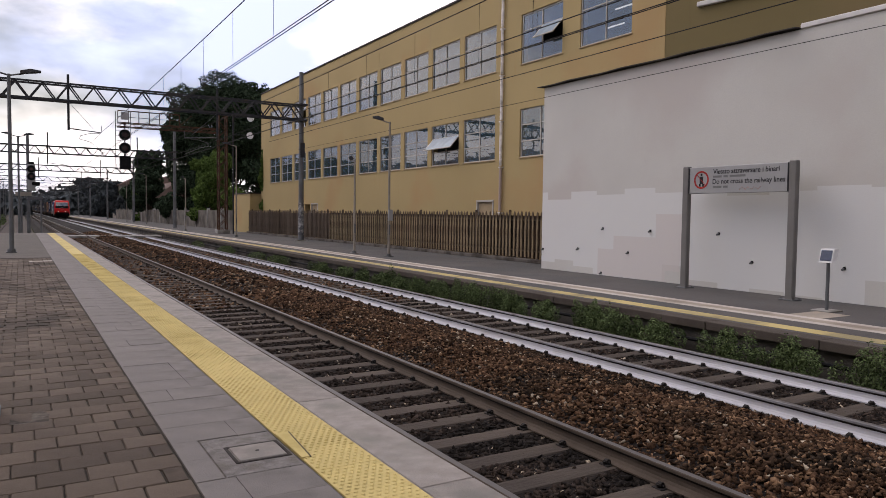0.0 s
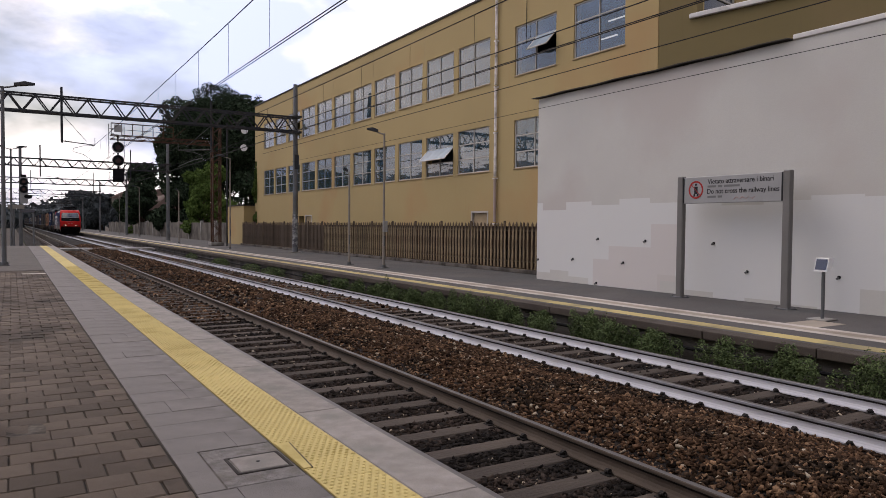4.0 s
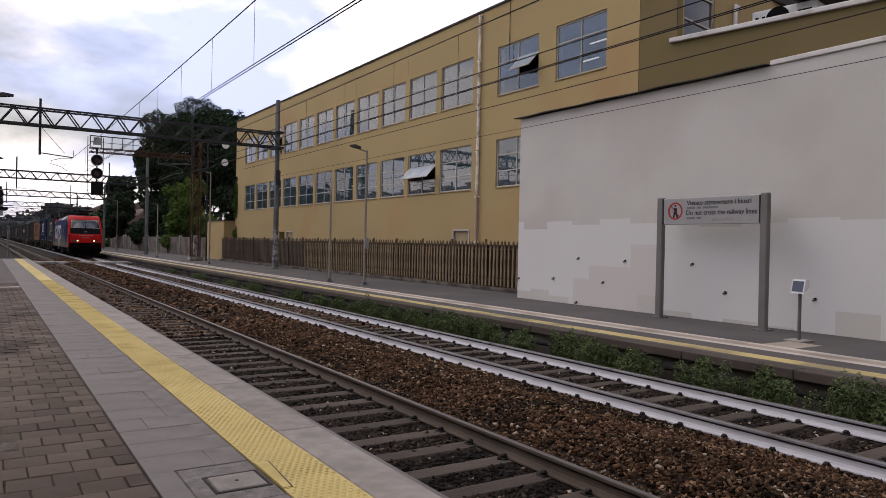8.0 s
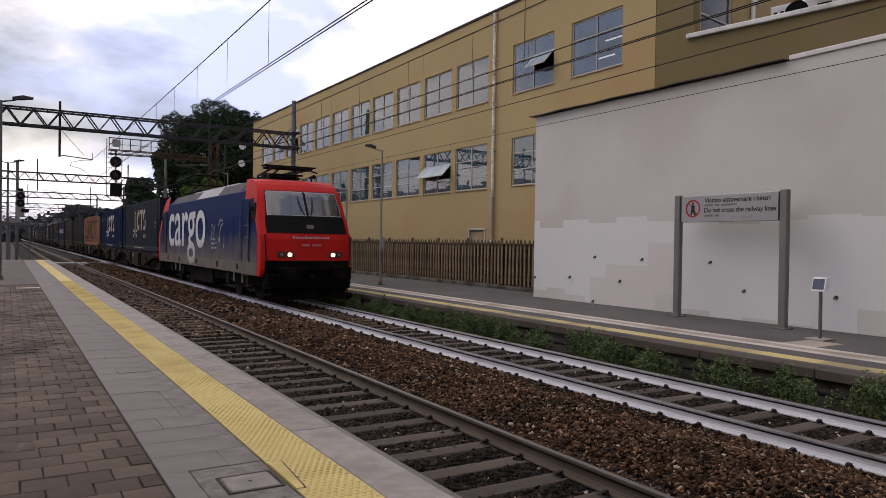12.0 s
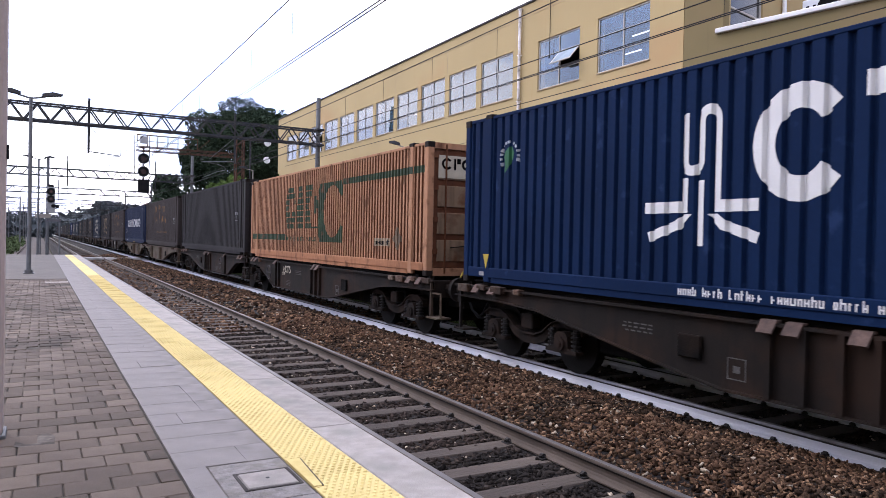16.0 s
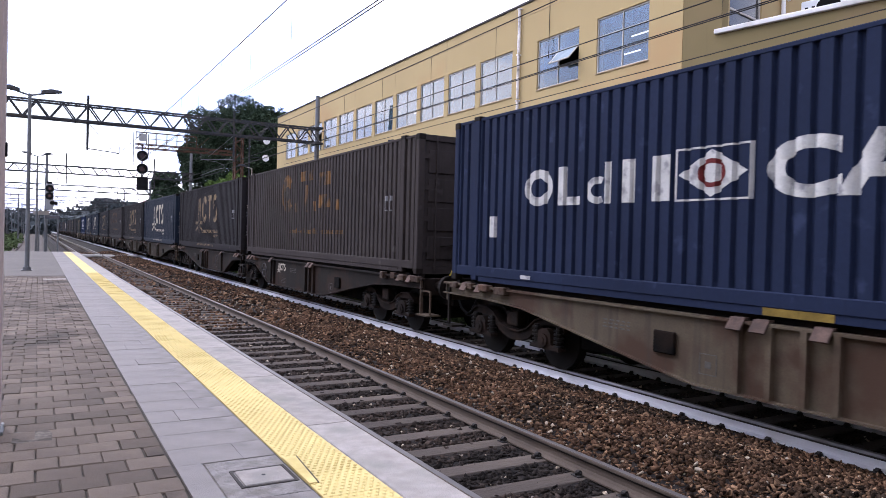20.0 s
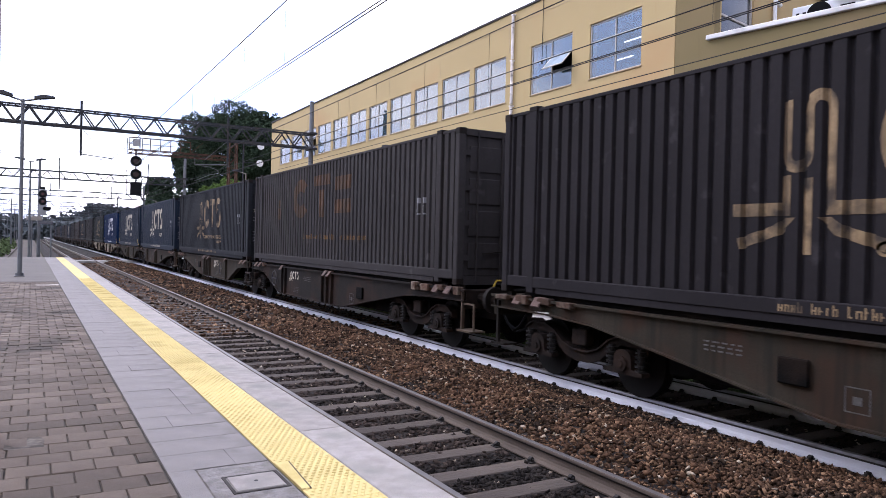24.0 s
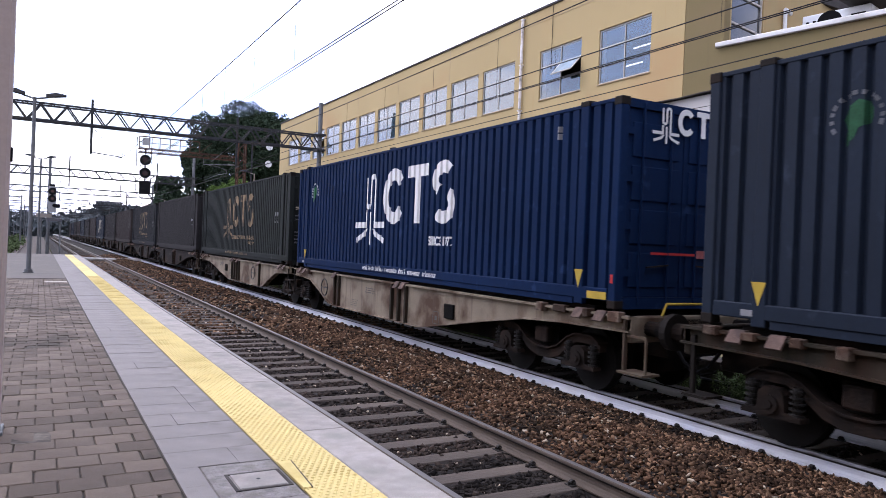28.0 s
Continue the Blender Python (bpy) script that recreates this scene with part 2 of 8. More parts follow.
RUST = (0.12, 0.055, 0.03)
M = {
    "asphalt": mat("asphalt", (0.098, 0.091, 0.088), 0.9, var=0.18, scale=0.6, bump=0.3, bscale=120, stain=((0.08, 0.08, 0.08), 0.35, 0.5)),
    "platform_far": mat("platform_paving", (0.108, 0.096, 0.085), 0.9, var=0.15, scale=0.8, bump=0.3, bscale=60, stain=((0.1, 0.09, 0.08), 0.3, 0.7)),
    "mortar": mat("mortar", (0.052, 0.045, 0.037), 0.95, var=0.25, scale=4, bump=0.4, bscale=90),
    "paver": mat("paver", (0.117, 0.091, 0.071), 0.88, var=0.24, scale=3.0, bump=0.5, bscale=110, stain=((0.058, 0.045, 0.036), 0.32, 1.1), rnd=0.28),
    "paver_stuff": mat("paver_far", (0.117, 0.091, 0.071), 0.88, var=0.24, scale=3.0, bump=0.5, bscale=110, stain=((0.058, 0.045, 0.036), 0.32, 1.1), island=0.28),
    "grey_slab": mat("grey_slab", (0.193, 0.177, 0.166), 0.85, var=0.12, scale=4.0, bump=0.4, bscale=120, stain=((0.148, 0.136, 0.126), 0.34, 2.4), rnd=0.05),
    "yellow_slab": mat("yellow_slab", (0.57, 0.455, 0.185), 0.8, var=0.12, scale=2.5, bump=0.3, bscale=90, stain=((0.40, 0.31, 0.11), 0.3, 2.2), rnd=0.03),
    "coping": mat("coping_concrete", (0.292, 0.264, 0.240), 0.9, var=0.2, scale=7.0, bump=0.4, bscale=130, stain=((0.2, 0.19, 0.17), 0.35, 1.6), rnd=0.07),
    "cement": mat("cement", (0.205, 0.190, 0.178), 0.92, var=0.28, scale=14, bump=0.8, bscale=60, stain=((0.15, 0.135, 0.12), 0.4, 5)),
    "concrete": mat("concrete", (0.3, 0.29, 0.27), 0.9, var=0.15, scale=1.2, bump=0.35, bscale=70, stain=((0.15, 0.14, 0.12), 0.35, 0.9)),
    "edge_stone": mat("edge_stone", (0.075, 0.062, 0.052), 0.92, var=0.18, scale=1.2, bump=0.4, bscale=60, stain=((0.055, 0.044, 0.036), 0.4, 1.1)),
    "dark_concrete": mat("dark_concrete", (0.1, 0.09, 0.08), 0.92, var=0.2, scale=1.5, bump=0.5, bscale=50, stain=((0.05, 0.045, 0.04), 0.4, 1.0)),
    "white_line": mat("white_line", (0.50, 0.45, 0.40), 0.85, var=0.1, scale=2, bump=0.25, bscale=80, stain=((0.33, 0.29, 0.25), 0.3, 1.0)),
    "yellow_line": mat("yellow_line", (0.46, 0.37, 0.16), 0.85, var=0.14, scale=1.5, bump=0.25, bscale=80, stain=((0.26, 0.22, 0.12), 0.3, 0.9)),
    # bed is nearly black: shade between the stones is put into its colour
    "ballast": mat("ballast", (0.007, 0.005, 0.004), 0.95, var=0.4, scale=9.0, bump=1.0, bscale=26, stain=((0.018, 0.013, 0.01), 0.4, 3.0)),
    "stone": mat("ballast_stone", (0.070, 0.039, 0.023), 0.95, var=0.35, scale=1.2, bump=0.4, bscale=60, stain=((0.028, 0.019, 0.013), 0.4, 0.8), island=0.85, spec=0.06),
    "tan_stone": mat("tan_stone", (0.172, 0.103, 0.060), 0.95, var=0.3, scale=1.5, bump=0.3, bscale=60, island=0.6, spec=0.1),
    "pale_stone": mat("pale_stone", (0.36, 0.295, 0.22), 0.9, var=0.25, scale=3.0, bump=0.3, bscale=60, island=0.4),
    "sleeper": mat("sleeper_wood", (0.110, 0.088, 0.068), 0.9, var=0.35, scale=4, bump=0.9, bscale=30, stretch=(0.25, 1, 1), stain=((0.06, 0.048, 0.04), 0.4, 1.2), rnd=0.2),
    "rail_rust": mat("rail_rust", (0.085, 0.066, 0.052), 0.8, 0.1, var=0.2, scale=2, bump=0.2, bscale=60),
    "rail_top": mat("rail_steel", (0.115, 0.104, 0.096), 0.5, 0.45, var=0.1, scale=1, bump=0.05, bscale=80, stretch=(1, 0.1, 1)),
    "rail_white": mat("rail_white_paint", (0.49, 0.49, 0.52), 0.6, var=0.06, scale=0.8, bump=0.1, bscale=50, stain=((0.42, 0.41, 0.42), 0.2, 0.9)),
    "rail_shade": mat("rail_head_flank", (0.022, 0.019, 0.018), 0.7, 0.2, var=0.2, scale=2, bump=0.1),
    "rail_grey": mat("rail_head_paint", (0.26, 0.26, 0.28), 0.55, 0.1, var=0.12, scale=1.5, bump=0.08, stain=((0.12, 0.11, 0.11), 0.3, 1.4)),
    "joint_dirt": mat("joint_dirt", (0.045, 0.040, 0.036), 0.95, var=0.3, scale=6, bump=0.3),
    "kerb_stone": mat("kerb_stone", (0.13, 0.115, 0.10), 0.92, var=0.2, scale=1.5, bump=0.4, bscale=60, stain=((0.05, 0.042, 0.036), 0.45, 1.3)),
    "guide_tan": mat("guide_tan", (0.33, 0.285, 0.235), 0.85, var=0.12, scale=2, bump=0.25, bscale=80, stain=((0.24, 0.20, 0.16), 0.3, 1.0)),
    "gap_shade": mat("dark_rusty_sheet", (0.030, 0.021, 0.015), 0.9, var=0.35, scale=2, bump=0.2, stain=((0.055, 0.032, 0.02), 0.4, 1.5)),
    "poster": mat("torn_posters", (0.38, 0.38, 0.37), 0.85, var=0.3, scale=6, bump=0.2, bscale=30, stain=((0.09, 0.09, 0.095), 0.62, 5.0)),
    "clip": mat("rail_clip", (0.02, 0.017, 0.015), 0.7, 0.5, var=0.3, scale=20, bump=0.2),
    "ground": mat("ground_earth", (0.046, 0.040, 0.030), 1.0, var=0.3, scale=0.2, bump=0.5, bscale=6, stain=((0.030, 0.042, 0.017), 0.5, 0.07), spec=0.0),
    "weed": mat("weed_leaf", (0.092, 0.125, 0.054), 0.85, var=0.45, scale=1.6, bump=0, island=0.6, spec=0.04),
    "leaf_dark": mat("leaf_dark", (0.038, 0.057, 0.034), 0.8, var=0.3, scale=0.3, bump=0, island=0.6, spec=0.04),
    "leaf_green": mat("leaf_green", (0.088, 0.138, 0.036), 0.8, var=0.3, scale=0.4, bump=0, island=0.5, spec=0.04),
    "bark": mat("bark", (0.07, 0.05, 0.038), 0.95, var=0.3, scale=4, bump=0.8, bscale=18),
    "ochre": mat("ochre_render", (0.372, 0.283, 0.138), 0.92, var=0.06, scale=0.25, bump=0.12, bscale=60, stain=((0.37, 0.25, 0.12), 0.22, 0.22), streak=((0.35, 0.235, 0.11), 0.2)),
    "olive": mat("olive_render", (0.176, 0.138, 0.064), 0.92, var=0.07, scale=0.25, bump=0.12, bscale=60, stain=((0.19, 0.14, 0.07), 0.25, 0.25), streak=((0.16, 0.12, 0.06), 0.2)),
    "white_frame": mat("window_frame_paint", (0.42, 0.39, 0.35), 0.6, var=0.1, scale=2, bump=0.05),
    "sill": mat("window_sill", (0.34, 0.26, 0.16), 0.85, var=0.15, scale=2, bump=0.15),
    "white_stone": mat("white_coping", (0.62, 0.60, 0.57), 0.85, var=0.08, scale=1, bump=0.15, stain=((0.4, 0.38, 0.35), 0.2, 0.8)),
    "glass": mat("window_glass", (0.05, 0.10, 0.135), 0.02, var=0.3, scale=0.35, bump=0.004, bscale=0.8, ior=2.2),
    # brightness of sky light in the open panes put into the base colour
    "dusty_glass": mat("dusty_glass", (0.24, 0.31, 0.37), 0.2, var=0.15, scale=2, bump=0, ior=1.7),
    "gloss_black": mat("gloss_black", (0.006, 0.006, 0.006), 0.5, var=0.2, scale=3, bump=0, spec=0.05),
    "dark_glass": mat("dark_glass", (0.05, 0.055, 0.06), 0.06, var=0.2, scale=0.6, bump=0, ior=1.7),
    "screen_glass": mat("windscreen_glass", (0.045, 0.05, 0.055), 0.05, var=0.25, scale=1.5, bump=0, ior=1.9),
    "interior": mat("interior_wall", (0.24, 0.25, 0.25), 0.9, var=0.2, scale=0.5, bump=0),
    "tube": mat("light_tube", (1.0, 1.0, 1.0), 0.4, var=0, bump=0, emit=2.4),
    "zinc": mat("zinc_pipe", (0.74, 0.70, 0.66), 0.6, 0.0, var=0.2, scale=3, bump=0.1, stain=((0.22, 0.2, 0.17), 0.3, 2)),
    "roof_dark": mat("roof_flashing", (0.045, 0.04, 0.038), 0.7, var=0.25, scale=2, bump=0.2),
    "picket": mat("fence_picket", (0.205, 0.155, 0.092), 0.75, var=0.2, scale=3, bump=0.15, stain=((0.06, 0.04, 0.025), 0.35, 2.0), rnd=0.2),
    "picket_dark": mat("fence_brown", (0.085, 0.062, 0.045), 0.8, var=0.2, scale=2, bump=0.15, rnd=0.15),
    "galv": mat("galvanised_steel", (0.13, 0.135, 0.14), 0.55, 0.5, var=0.2, scale=2, bump=0.1, stain=((0.1, 0.1, 0.1), 0.3, 1.5)),
    "galv_dark": mat("weathered_steel", (0.036, 0.038, 0.043), 0.7, 0.2, var=0.2, scale=2, bump=0.1, stain=((0.05, 0.045, 0.04), 0.3, 1.5)),
    "lamp_pole": mat("lamp_pole_steel", (0.27, 0.24, 0.205), 0.6, 0.3, var=0.15, scale=2, bump=0.1),
    "rust_steel": mat("rusted_steel", (0.10, 0.052, 0.032), 0.85, 0.2, var=0.3, scale=2, bump=0.3, stain=((0.05, 0.03, 0.022), 0.4, 2.0)),
    "sign_grey": mat("sign_grey", (0.30, 0.30, 0.30), 0.5, 0.3, var=0.06, scale=2, bump=0.03, streak=((0.22, 0.22, 0.21), 0.2)),
    "sign_post": mat("sign_post_aluminium", (0.165, 0.158, 0.15), 0.55, 0.3, var=0.1, scale=2, bump=0.05),
    "ink": mat("black_ink", (0.015, 0.015, 0.018), 0.6, var=0.1, bump=0),
    "old_sleeper": mat("old_sleeper_wood", (0.046, 0.035, 0.027), 0.9, var=0.35, scale=1.5, bump=0, stain=((0.025, 0.018, 0.014), 0.4, 0.6)),
    "boundary_concrete": mat("stained_boundary_concrete", (0.150, 0.134, 0.116), 0.95, var=0.25, scale=0.8, bump=0.2, stain=((0.075, 0.066, 0.056), 0.4, 0.7), streak=((0.07, 0.06, 0.05), 0.4)),
    "stencil_ink": mat("worn_stencil_ink", (0.072, 0.068, 0.064), 0.8, var=0.3, scale=9, bump=0),
    "oily_stone": mat("oily_ballast_stone", (0.040, 0.029, 0.023), 0.9, var=0.35, scale=1.2, bump=0.4, bscale=60, stain=((0.016, 0.013, 0.011), 0.4, 0.8), island=0.7, spec=0.1),
    "old_cement": mat("old_cement", (0.150, 0.130, 0.108), 0.95, var=0.35, scale=14, bump=0.6, bscale=70, stain=((0.06, 0.05, 0.042), 0.5, 9.0)),
    "faint_ink": mat("faint_ink", (0.15, 0.15, 0.15), 0.6, var=0.1, bump=0),
    "red_ink": mat("red_ink", (0.35, 0.03, 0.025), 0.6, var=0.1, bump=0),
    "scribble": mat("red_scribble", (0.40, 0.16, 0.15), 0.6, var=0.2, bump=0),
    "white_paint": mat("white_paint", (0.72, 0.72, 0.72), 0.55, var=0.06, scale=3, bump=0.05),
    "black": mat("black_plastic", (0.010, 0.010, 0.011), 0.7, var=0.2, scale=4, bump=0.1, spec=0.08),
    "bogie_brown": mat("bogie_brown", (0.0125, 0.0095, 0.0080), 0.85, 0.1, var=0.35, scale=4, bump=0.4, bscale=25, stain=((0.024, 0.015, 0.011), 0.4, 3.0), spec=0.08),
    "solar": mat("solar_cell", (0.012, 0.016, 0.035), 0.15, var=0.15, scale=8, bump=0, coat=0.6),
    "disc_white": mat("disc_white", (0.75, 0.75, 0.75), 0.5, var=0.05, bump=0.03),
    "red_lens": mat("red_lens", (0.045, 0.012, 0.012), 0.15, var=0.1, bump=0),
    "porcelain": mat("insulator", (0.10, 0.075, 0.06), 0.25, var=0.2, bump=0),
    "wire": mat("copper_wire", (0.018, 0.017, 0.017), 0.85, 0.0, var=0.1, bump=0),
    # distance haze is put into this blue-grey leaf colour
    "haze_blue": mat("far_wood", (0.072, 0.084, 0.088), 0.9, var=0.25, scale=0.05, bump=0, island=0.3),
    "pillar": mat("pillar_paint", (0.36, 0.29, 0.26), 0.7, var=0.1, scale=2, bump=0.1),
    "far_roof": mat("far_roof", (0.17, 0.12, 0.10), 0.9, var=0.2, scale=0.5, bump=0),
    "far_wall": mat("far_wall", (0.25, 0.225, 0.195), 0.9, var=0.15, scale=0.3, bump=0),
}


def whitewash():
    """Weathered white render with repainted patches in stepped blocks low on the wall."""
    m = mat("white_render", (0.505, 0.495, 0.462), 0.92, var=0.06, scale=0.35, bump=0.14, bscale=45,
            stain=((0.465, 0.435, 0.405), 0.28, 0.28), streak=((0.47, 0.46, 0.43), 0.15))
    nt = m.node_tree
    b = nt.nodes["Principled BSDF"]
    old = b.inputs["Base Color"].links[0].from_socket
    co = nt.nodes.new("ShaderNodeTexCoord")
    sep = nt.nodes.new("ShaderNodeSeparateXYZ")
    nt.links.new(co.outputs["Object"], sep.inputs[0])

    def math_node(op, a, c):
        n = nt.nodes.new("ShaderNodeMath")
        n.operation = op
        for i, v in enumerate((a, c)):
            if isinstance(v, float):
                n.inputs[i].default_value = v
            else:
                nt.links.new(v, n.inputs[i])
        return n.outputs[0]

    def steps(width, seed):
        w = nt.nodes.new("ShaderNodeTexWhiteNoise")
        w.noise_dimensions = "1D"
        nt.links.new(math_node("ADD", math_node("FLOOR", math_node("DIVIDE", sep.outputs[1], width), 0.0), seed), w.inputs["W"])
        return w.outputs["Value"]

    # upper limit of the repainted band, about 3 m up, and bare patches near the ground
    top = math_node("ADD", math_node("MULTIPLY", steps(1.15, 3.0), 0.30), 2.55)
    band = math_node("LESS_THAN", sep.outputs[2], top)
    low = math_node("ADD", math_node("MULTIPLY", steps(0.9, 11.0), 0.9), 0.05)
    band = math_node("MULTIPLY", band, math_node("GREATER_THAN", sep.outputs[2], low))
    x = nt.nodes.new("ShaderNodeMix")
    x.data_type = "RGBA"
    nt.links.new(math_node("MULTIPLY", band, 0.8), x.inputs[0])
    nt.links.new(old, x.inputs[6])
    x.inputs[7].default_value = (0.60, 0.605, 0.595, 1)

    def block(y0, y1, z0, z1):
        yy = math_node("MULTIPLY", math_node("GREATER_THAN", sep.outputs[1], y0), math_node("LESS_THAN", sep.outputs[1], y1))
        return math_node("MULTIPLY", yy, math_node("MULTIPLY", math_node("GREATER_THAN", sep.outputs[2], z0), math_node("LESS_THAN", sep.outputs[2], z1)))
    # one stepped patch left pinkish
    pink = block(12.7, 13.75, 0.9, 2.12)
    for q in ((12.9, 15.35, 0.6, 1.48), (13.4, 16.0, 0.3, 1.08)):
        pink = math_node("MAXIMUM", pink, block(*q))
    x2 = nt.nodes.new("ShaderNodeMix")
    x2.data_type = "RGBA"
    nt.links.new(math_node("MULTIPLY", pink, 0.7), x2.inputs[0])
    nt.links.new(x.outputs[2], x2.inputs[6])
    x2.inputs[7].default_value = (0.53, 0.485, 0.46, 1)
    nt.links.new(x2.outputs[2], b.inputs["Base Color"])
    return m


M["whitewash"] = whitewash()


def see_through(m, share):
    """Lets part of the view pass straight through a pane."""
    nt = m.node_tree
    out = next(n for n in nt.nodes if n.type == "OUTPUT_MATERIAL")
    mx, tr = nt.nodes.new("ShaderNodeMixShader"), nt.nodes.new("ShaderNodeBsdfTransparent")
    mx.inputs[0].default_value = share
    nt.links.new(nt.nodes["Principled BSDF"].outputs[0], mx.inputs[1])
    nt.links.new(tr.outputs[0], mx.inputs[2])
    nt.links.new(mx.outputs[0], out.inputs["Surface"])


see_through(M["glass"], 0.32)


# ---- mesh helpers ----
class Geo:
    """Gathers vertices and faces of one part."""
    def __init__(self):
        self.v, self.f, self.mi, self.slot = [], [], [], 0

    def add(self, verts, faces):
        n = len(self.v)
        self.v += [tuple(p) for p in verts]
        self.f += [tuple(i + n for i in q) for q in faces]
        self.mi += [self.slot] * len(faces)
        return self

    def box(self, x0, x1, y0, y1, z0, z1, c=0.0):
        """A box, its edges cut by c."""
        if not c:
            p = [(x, y, z) for z in (z0, z1) for y in (y0, y1) for x in (x0, x1)]
            return self.add(p, [(0, 2, 3, 1), (4, 5, 7, 6), (0, 1, 5, 4), (2, 6, 7, 3), (0, 4, 6, 2), (1, 3, 7, 5)])
        def ring(d, z):
            return [(x0 + d, y0 + c + 0 * d, z), (x0 + c, y0 + d, z), (x1 - c, y0 + d, z), (x1 - d, y0 + c, z),
                    (x1 - d, y1 - c, z), (x1 - c, y1 - d, z), (x0 + c, y1 - d, z), (x0 + d, y1 - c, z)]
        rings = [ring(c * 0.7, z0), ring(0, z0 + c), ring(0, z1 - c), ring(c * 0.7, z1)]
        return self.loft(rings)

    def loft(self, rings, caps=True, closed=True):
        n = len(rings[0])
        v = [p for r in rings for p in r]
        f = []
        for k in range(len(rings) - 1):
            for i in range(n if closed else n - 1):
                j = (i + 1) % n
                f.append((k * n + i, k * n + j, (k + 1) * n + j, (k + 1) * n + i))
        if caps:
            f.append(tuple(range(n - 1, -1, -1)))
            f.append(tuple((len(rings) - 1) * n + i for i in range(n)))
        return self.add(v, f)

    def rod(self, a, b, r, seg=8, r2=None):
        """A round bar from a to b."""
        a, b = Vector(a), Vector(b)
        q = (b - a).to_track_quat("Z", "Y")
        rings = []
        for p, rr in ((a, r), (b, r if r2 is None else r2)):
            rings.append([tuple(p + q @ Vector((rr * math.cos(2 * math.pi * i / seg), rr * math.sin(2 * math.pi * i / seg), 0))) for i in range(seg)])
        return self.loft(rings)

    def bar(self, a, b, w, h):
        """A square bar from a to b."""
        a, b = Vector(a), Vector(b)
        q = (b - a).to_track_quat("Z", "Y")
        rings = [[tuple(p + q @ Vector((sx * w / 2, sy * h / 2, 0))) for sx, sy in ((-1, -1), (1, -1), (1, 1), (-1, 1))] for p in (a, b)]
        return self.loft(rings)

    def prism(self, poly, lo, hi, axis="x"):
        """A flat outline pushed along an axis: for x the outline is (y, z), for y (x, z), for z (x, y)."""
        def at(p, k):
            return (k, p[0], p[1]) if axis == "x" else (p[0], k, p[1]) if axis == "y" else (p[0], p[1], k)
        return self.loft([[at(p, lo) for p in poly], [at(p, hi) for p in poly]])

    def disc(self, c, r, axis="y", t=0.02, seg=20, hole=0.0):
        """A flat disc, or a ring where hole is given."""
        c = Vector(c)
        e = {"x": ((0, 1, 0), (0, 0, 1), (1, 0, 0)), "y": ((1, 0, 0), (0, 0, 1), (0, 1, 0)), "z": ((1, 0, 0), (0, 1, 0), (0, 0, 1))}[axis]
        u, w, n = (Vector(q) for q in e)
        if not hole:
            rings = [[tuple(c + n * k + u * r * math.cos(2 * math.pi * i / seg) + w * r * math.sin(2 * math.pi * i / seg)) for i in range(seg)] for k in (-t / 2, t / 2)]
            return self.loft(rings)
        rings = []
        for rr, k in ((hole, -t / 2), (r, -t / 2), (r, t / 2), (hole, t / 2), (hole, -t / 2)):
            rings.append([tuple(c + n * k + u * rr * math.cos(2 * math.pi * i / seg) + w * rr * math.sin(2 * math.pi * i / seg)) for i in range(seg)])
        return self.loft(rings, caps=False)

    def mesh(self, name, *mats):
        me = bpy.data.meshes.new(name)
        me.from_pydata(self.v, [], self.f)
        for m in mats:
            me.materials.append(m)
        if len(mats) > 1:
            me.polygons.foreach_set("material_index", self.mi)
        bm = bmesh.new()
        bm.from_mesh(me)
        bmesh.ops.recalc_face_normals(bm, faces=bm.faces)
        bm.to_mesh(me)
        bm.free()
        return me


def part(name, g, mats, parent, label="", kind=""):
    """One mesh object under a thing or a part."""
    me = g if isinstance(g, bpy.types.Mesh) else g.mesh(name, *(mats if isinstance(mats, (list, tuple)) else [mats]))
    ob = new(name, me)
    ob.parent = parent
    return tagged(ob, label, kind=kind)


def thing(name, label, category, at=(0, 0, 0), group="", kind="", rz=0):
    ob = new(name)
    ob.empty_display_size = 0.2
    ob.matrix_basis = pose(*at, 0, 0, rz)
    return tagged(ob, label, category, group, kind)


def solid(name, g, mats, label, category, at=(0, 0, 0), group="", kind=""):
    """A thing that is one mesh."""
    ob = new(name, g.mesh(name, *(mats if isinstance(mats, (list, tuple)) else [mats])))
    ob.matrix_basis = pose(*at)
    return tagged(ob, label, category, group, kind)


def words(text, size, mat_, name="lettering", extrude=0.002, bold=0.0, squeeze=1.0):
    """Mesh of a line of text in the built-in font, in the xy plane, starting at the origin."""
    cu = bpy.data.curves.new(name, "FONT")
    cu.body, cu.size, cu.extrude, cu.offset = text, size, extrude, bold
    ob = bpy.data.objects.new(name, cu)
    scene.collection.objects.link(ob)
    me = bpy.data.meshes.new_from_object(ob.evaluated_get(bpy.context.evaluated_depsgraph_get()))
    bpy.data.objects.remove(ob)
    bpy.data.curves.remove(cu)
    me.materials.clear()
    me.materials.append(mat_)
    me.transform(Matrix.Diagonal((squeeze, 1, 1, 1)))
    me.name = name
    return me

# ---- ground, track beds and platforms ----
P1, P2 = 0.565, 0.29           # platform tops over rail level
T1, T2 = 3.82, 8.07            # centre lines of the two tracks
FAR = 900.0

solid("ground", Geo().add([(-3000, -600, -0.62), (3000, -600, -0.62), (3000, 4500, -0.62), (-3000, 4500, -0.62)], [(0, 1, 2, 3)]),
      M["ground"], "bare earth and dry grass beside the railway line", "ground", kind="structure")

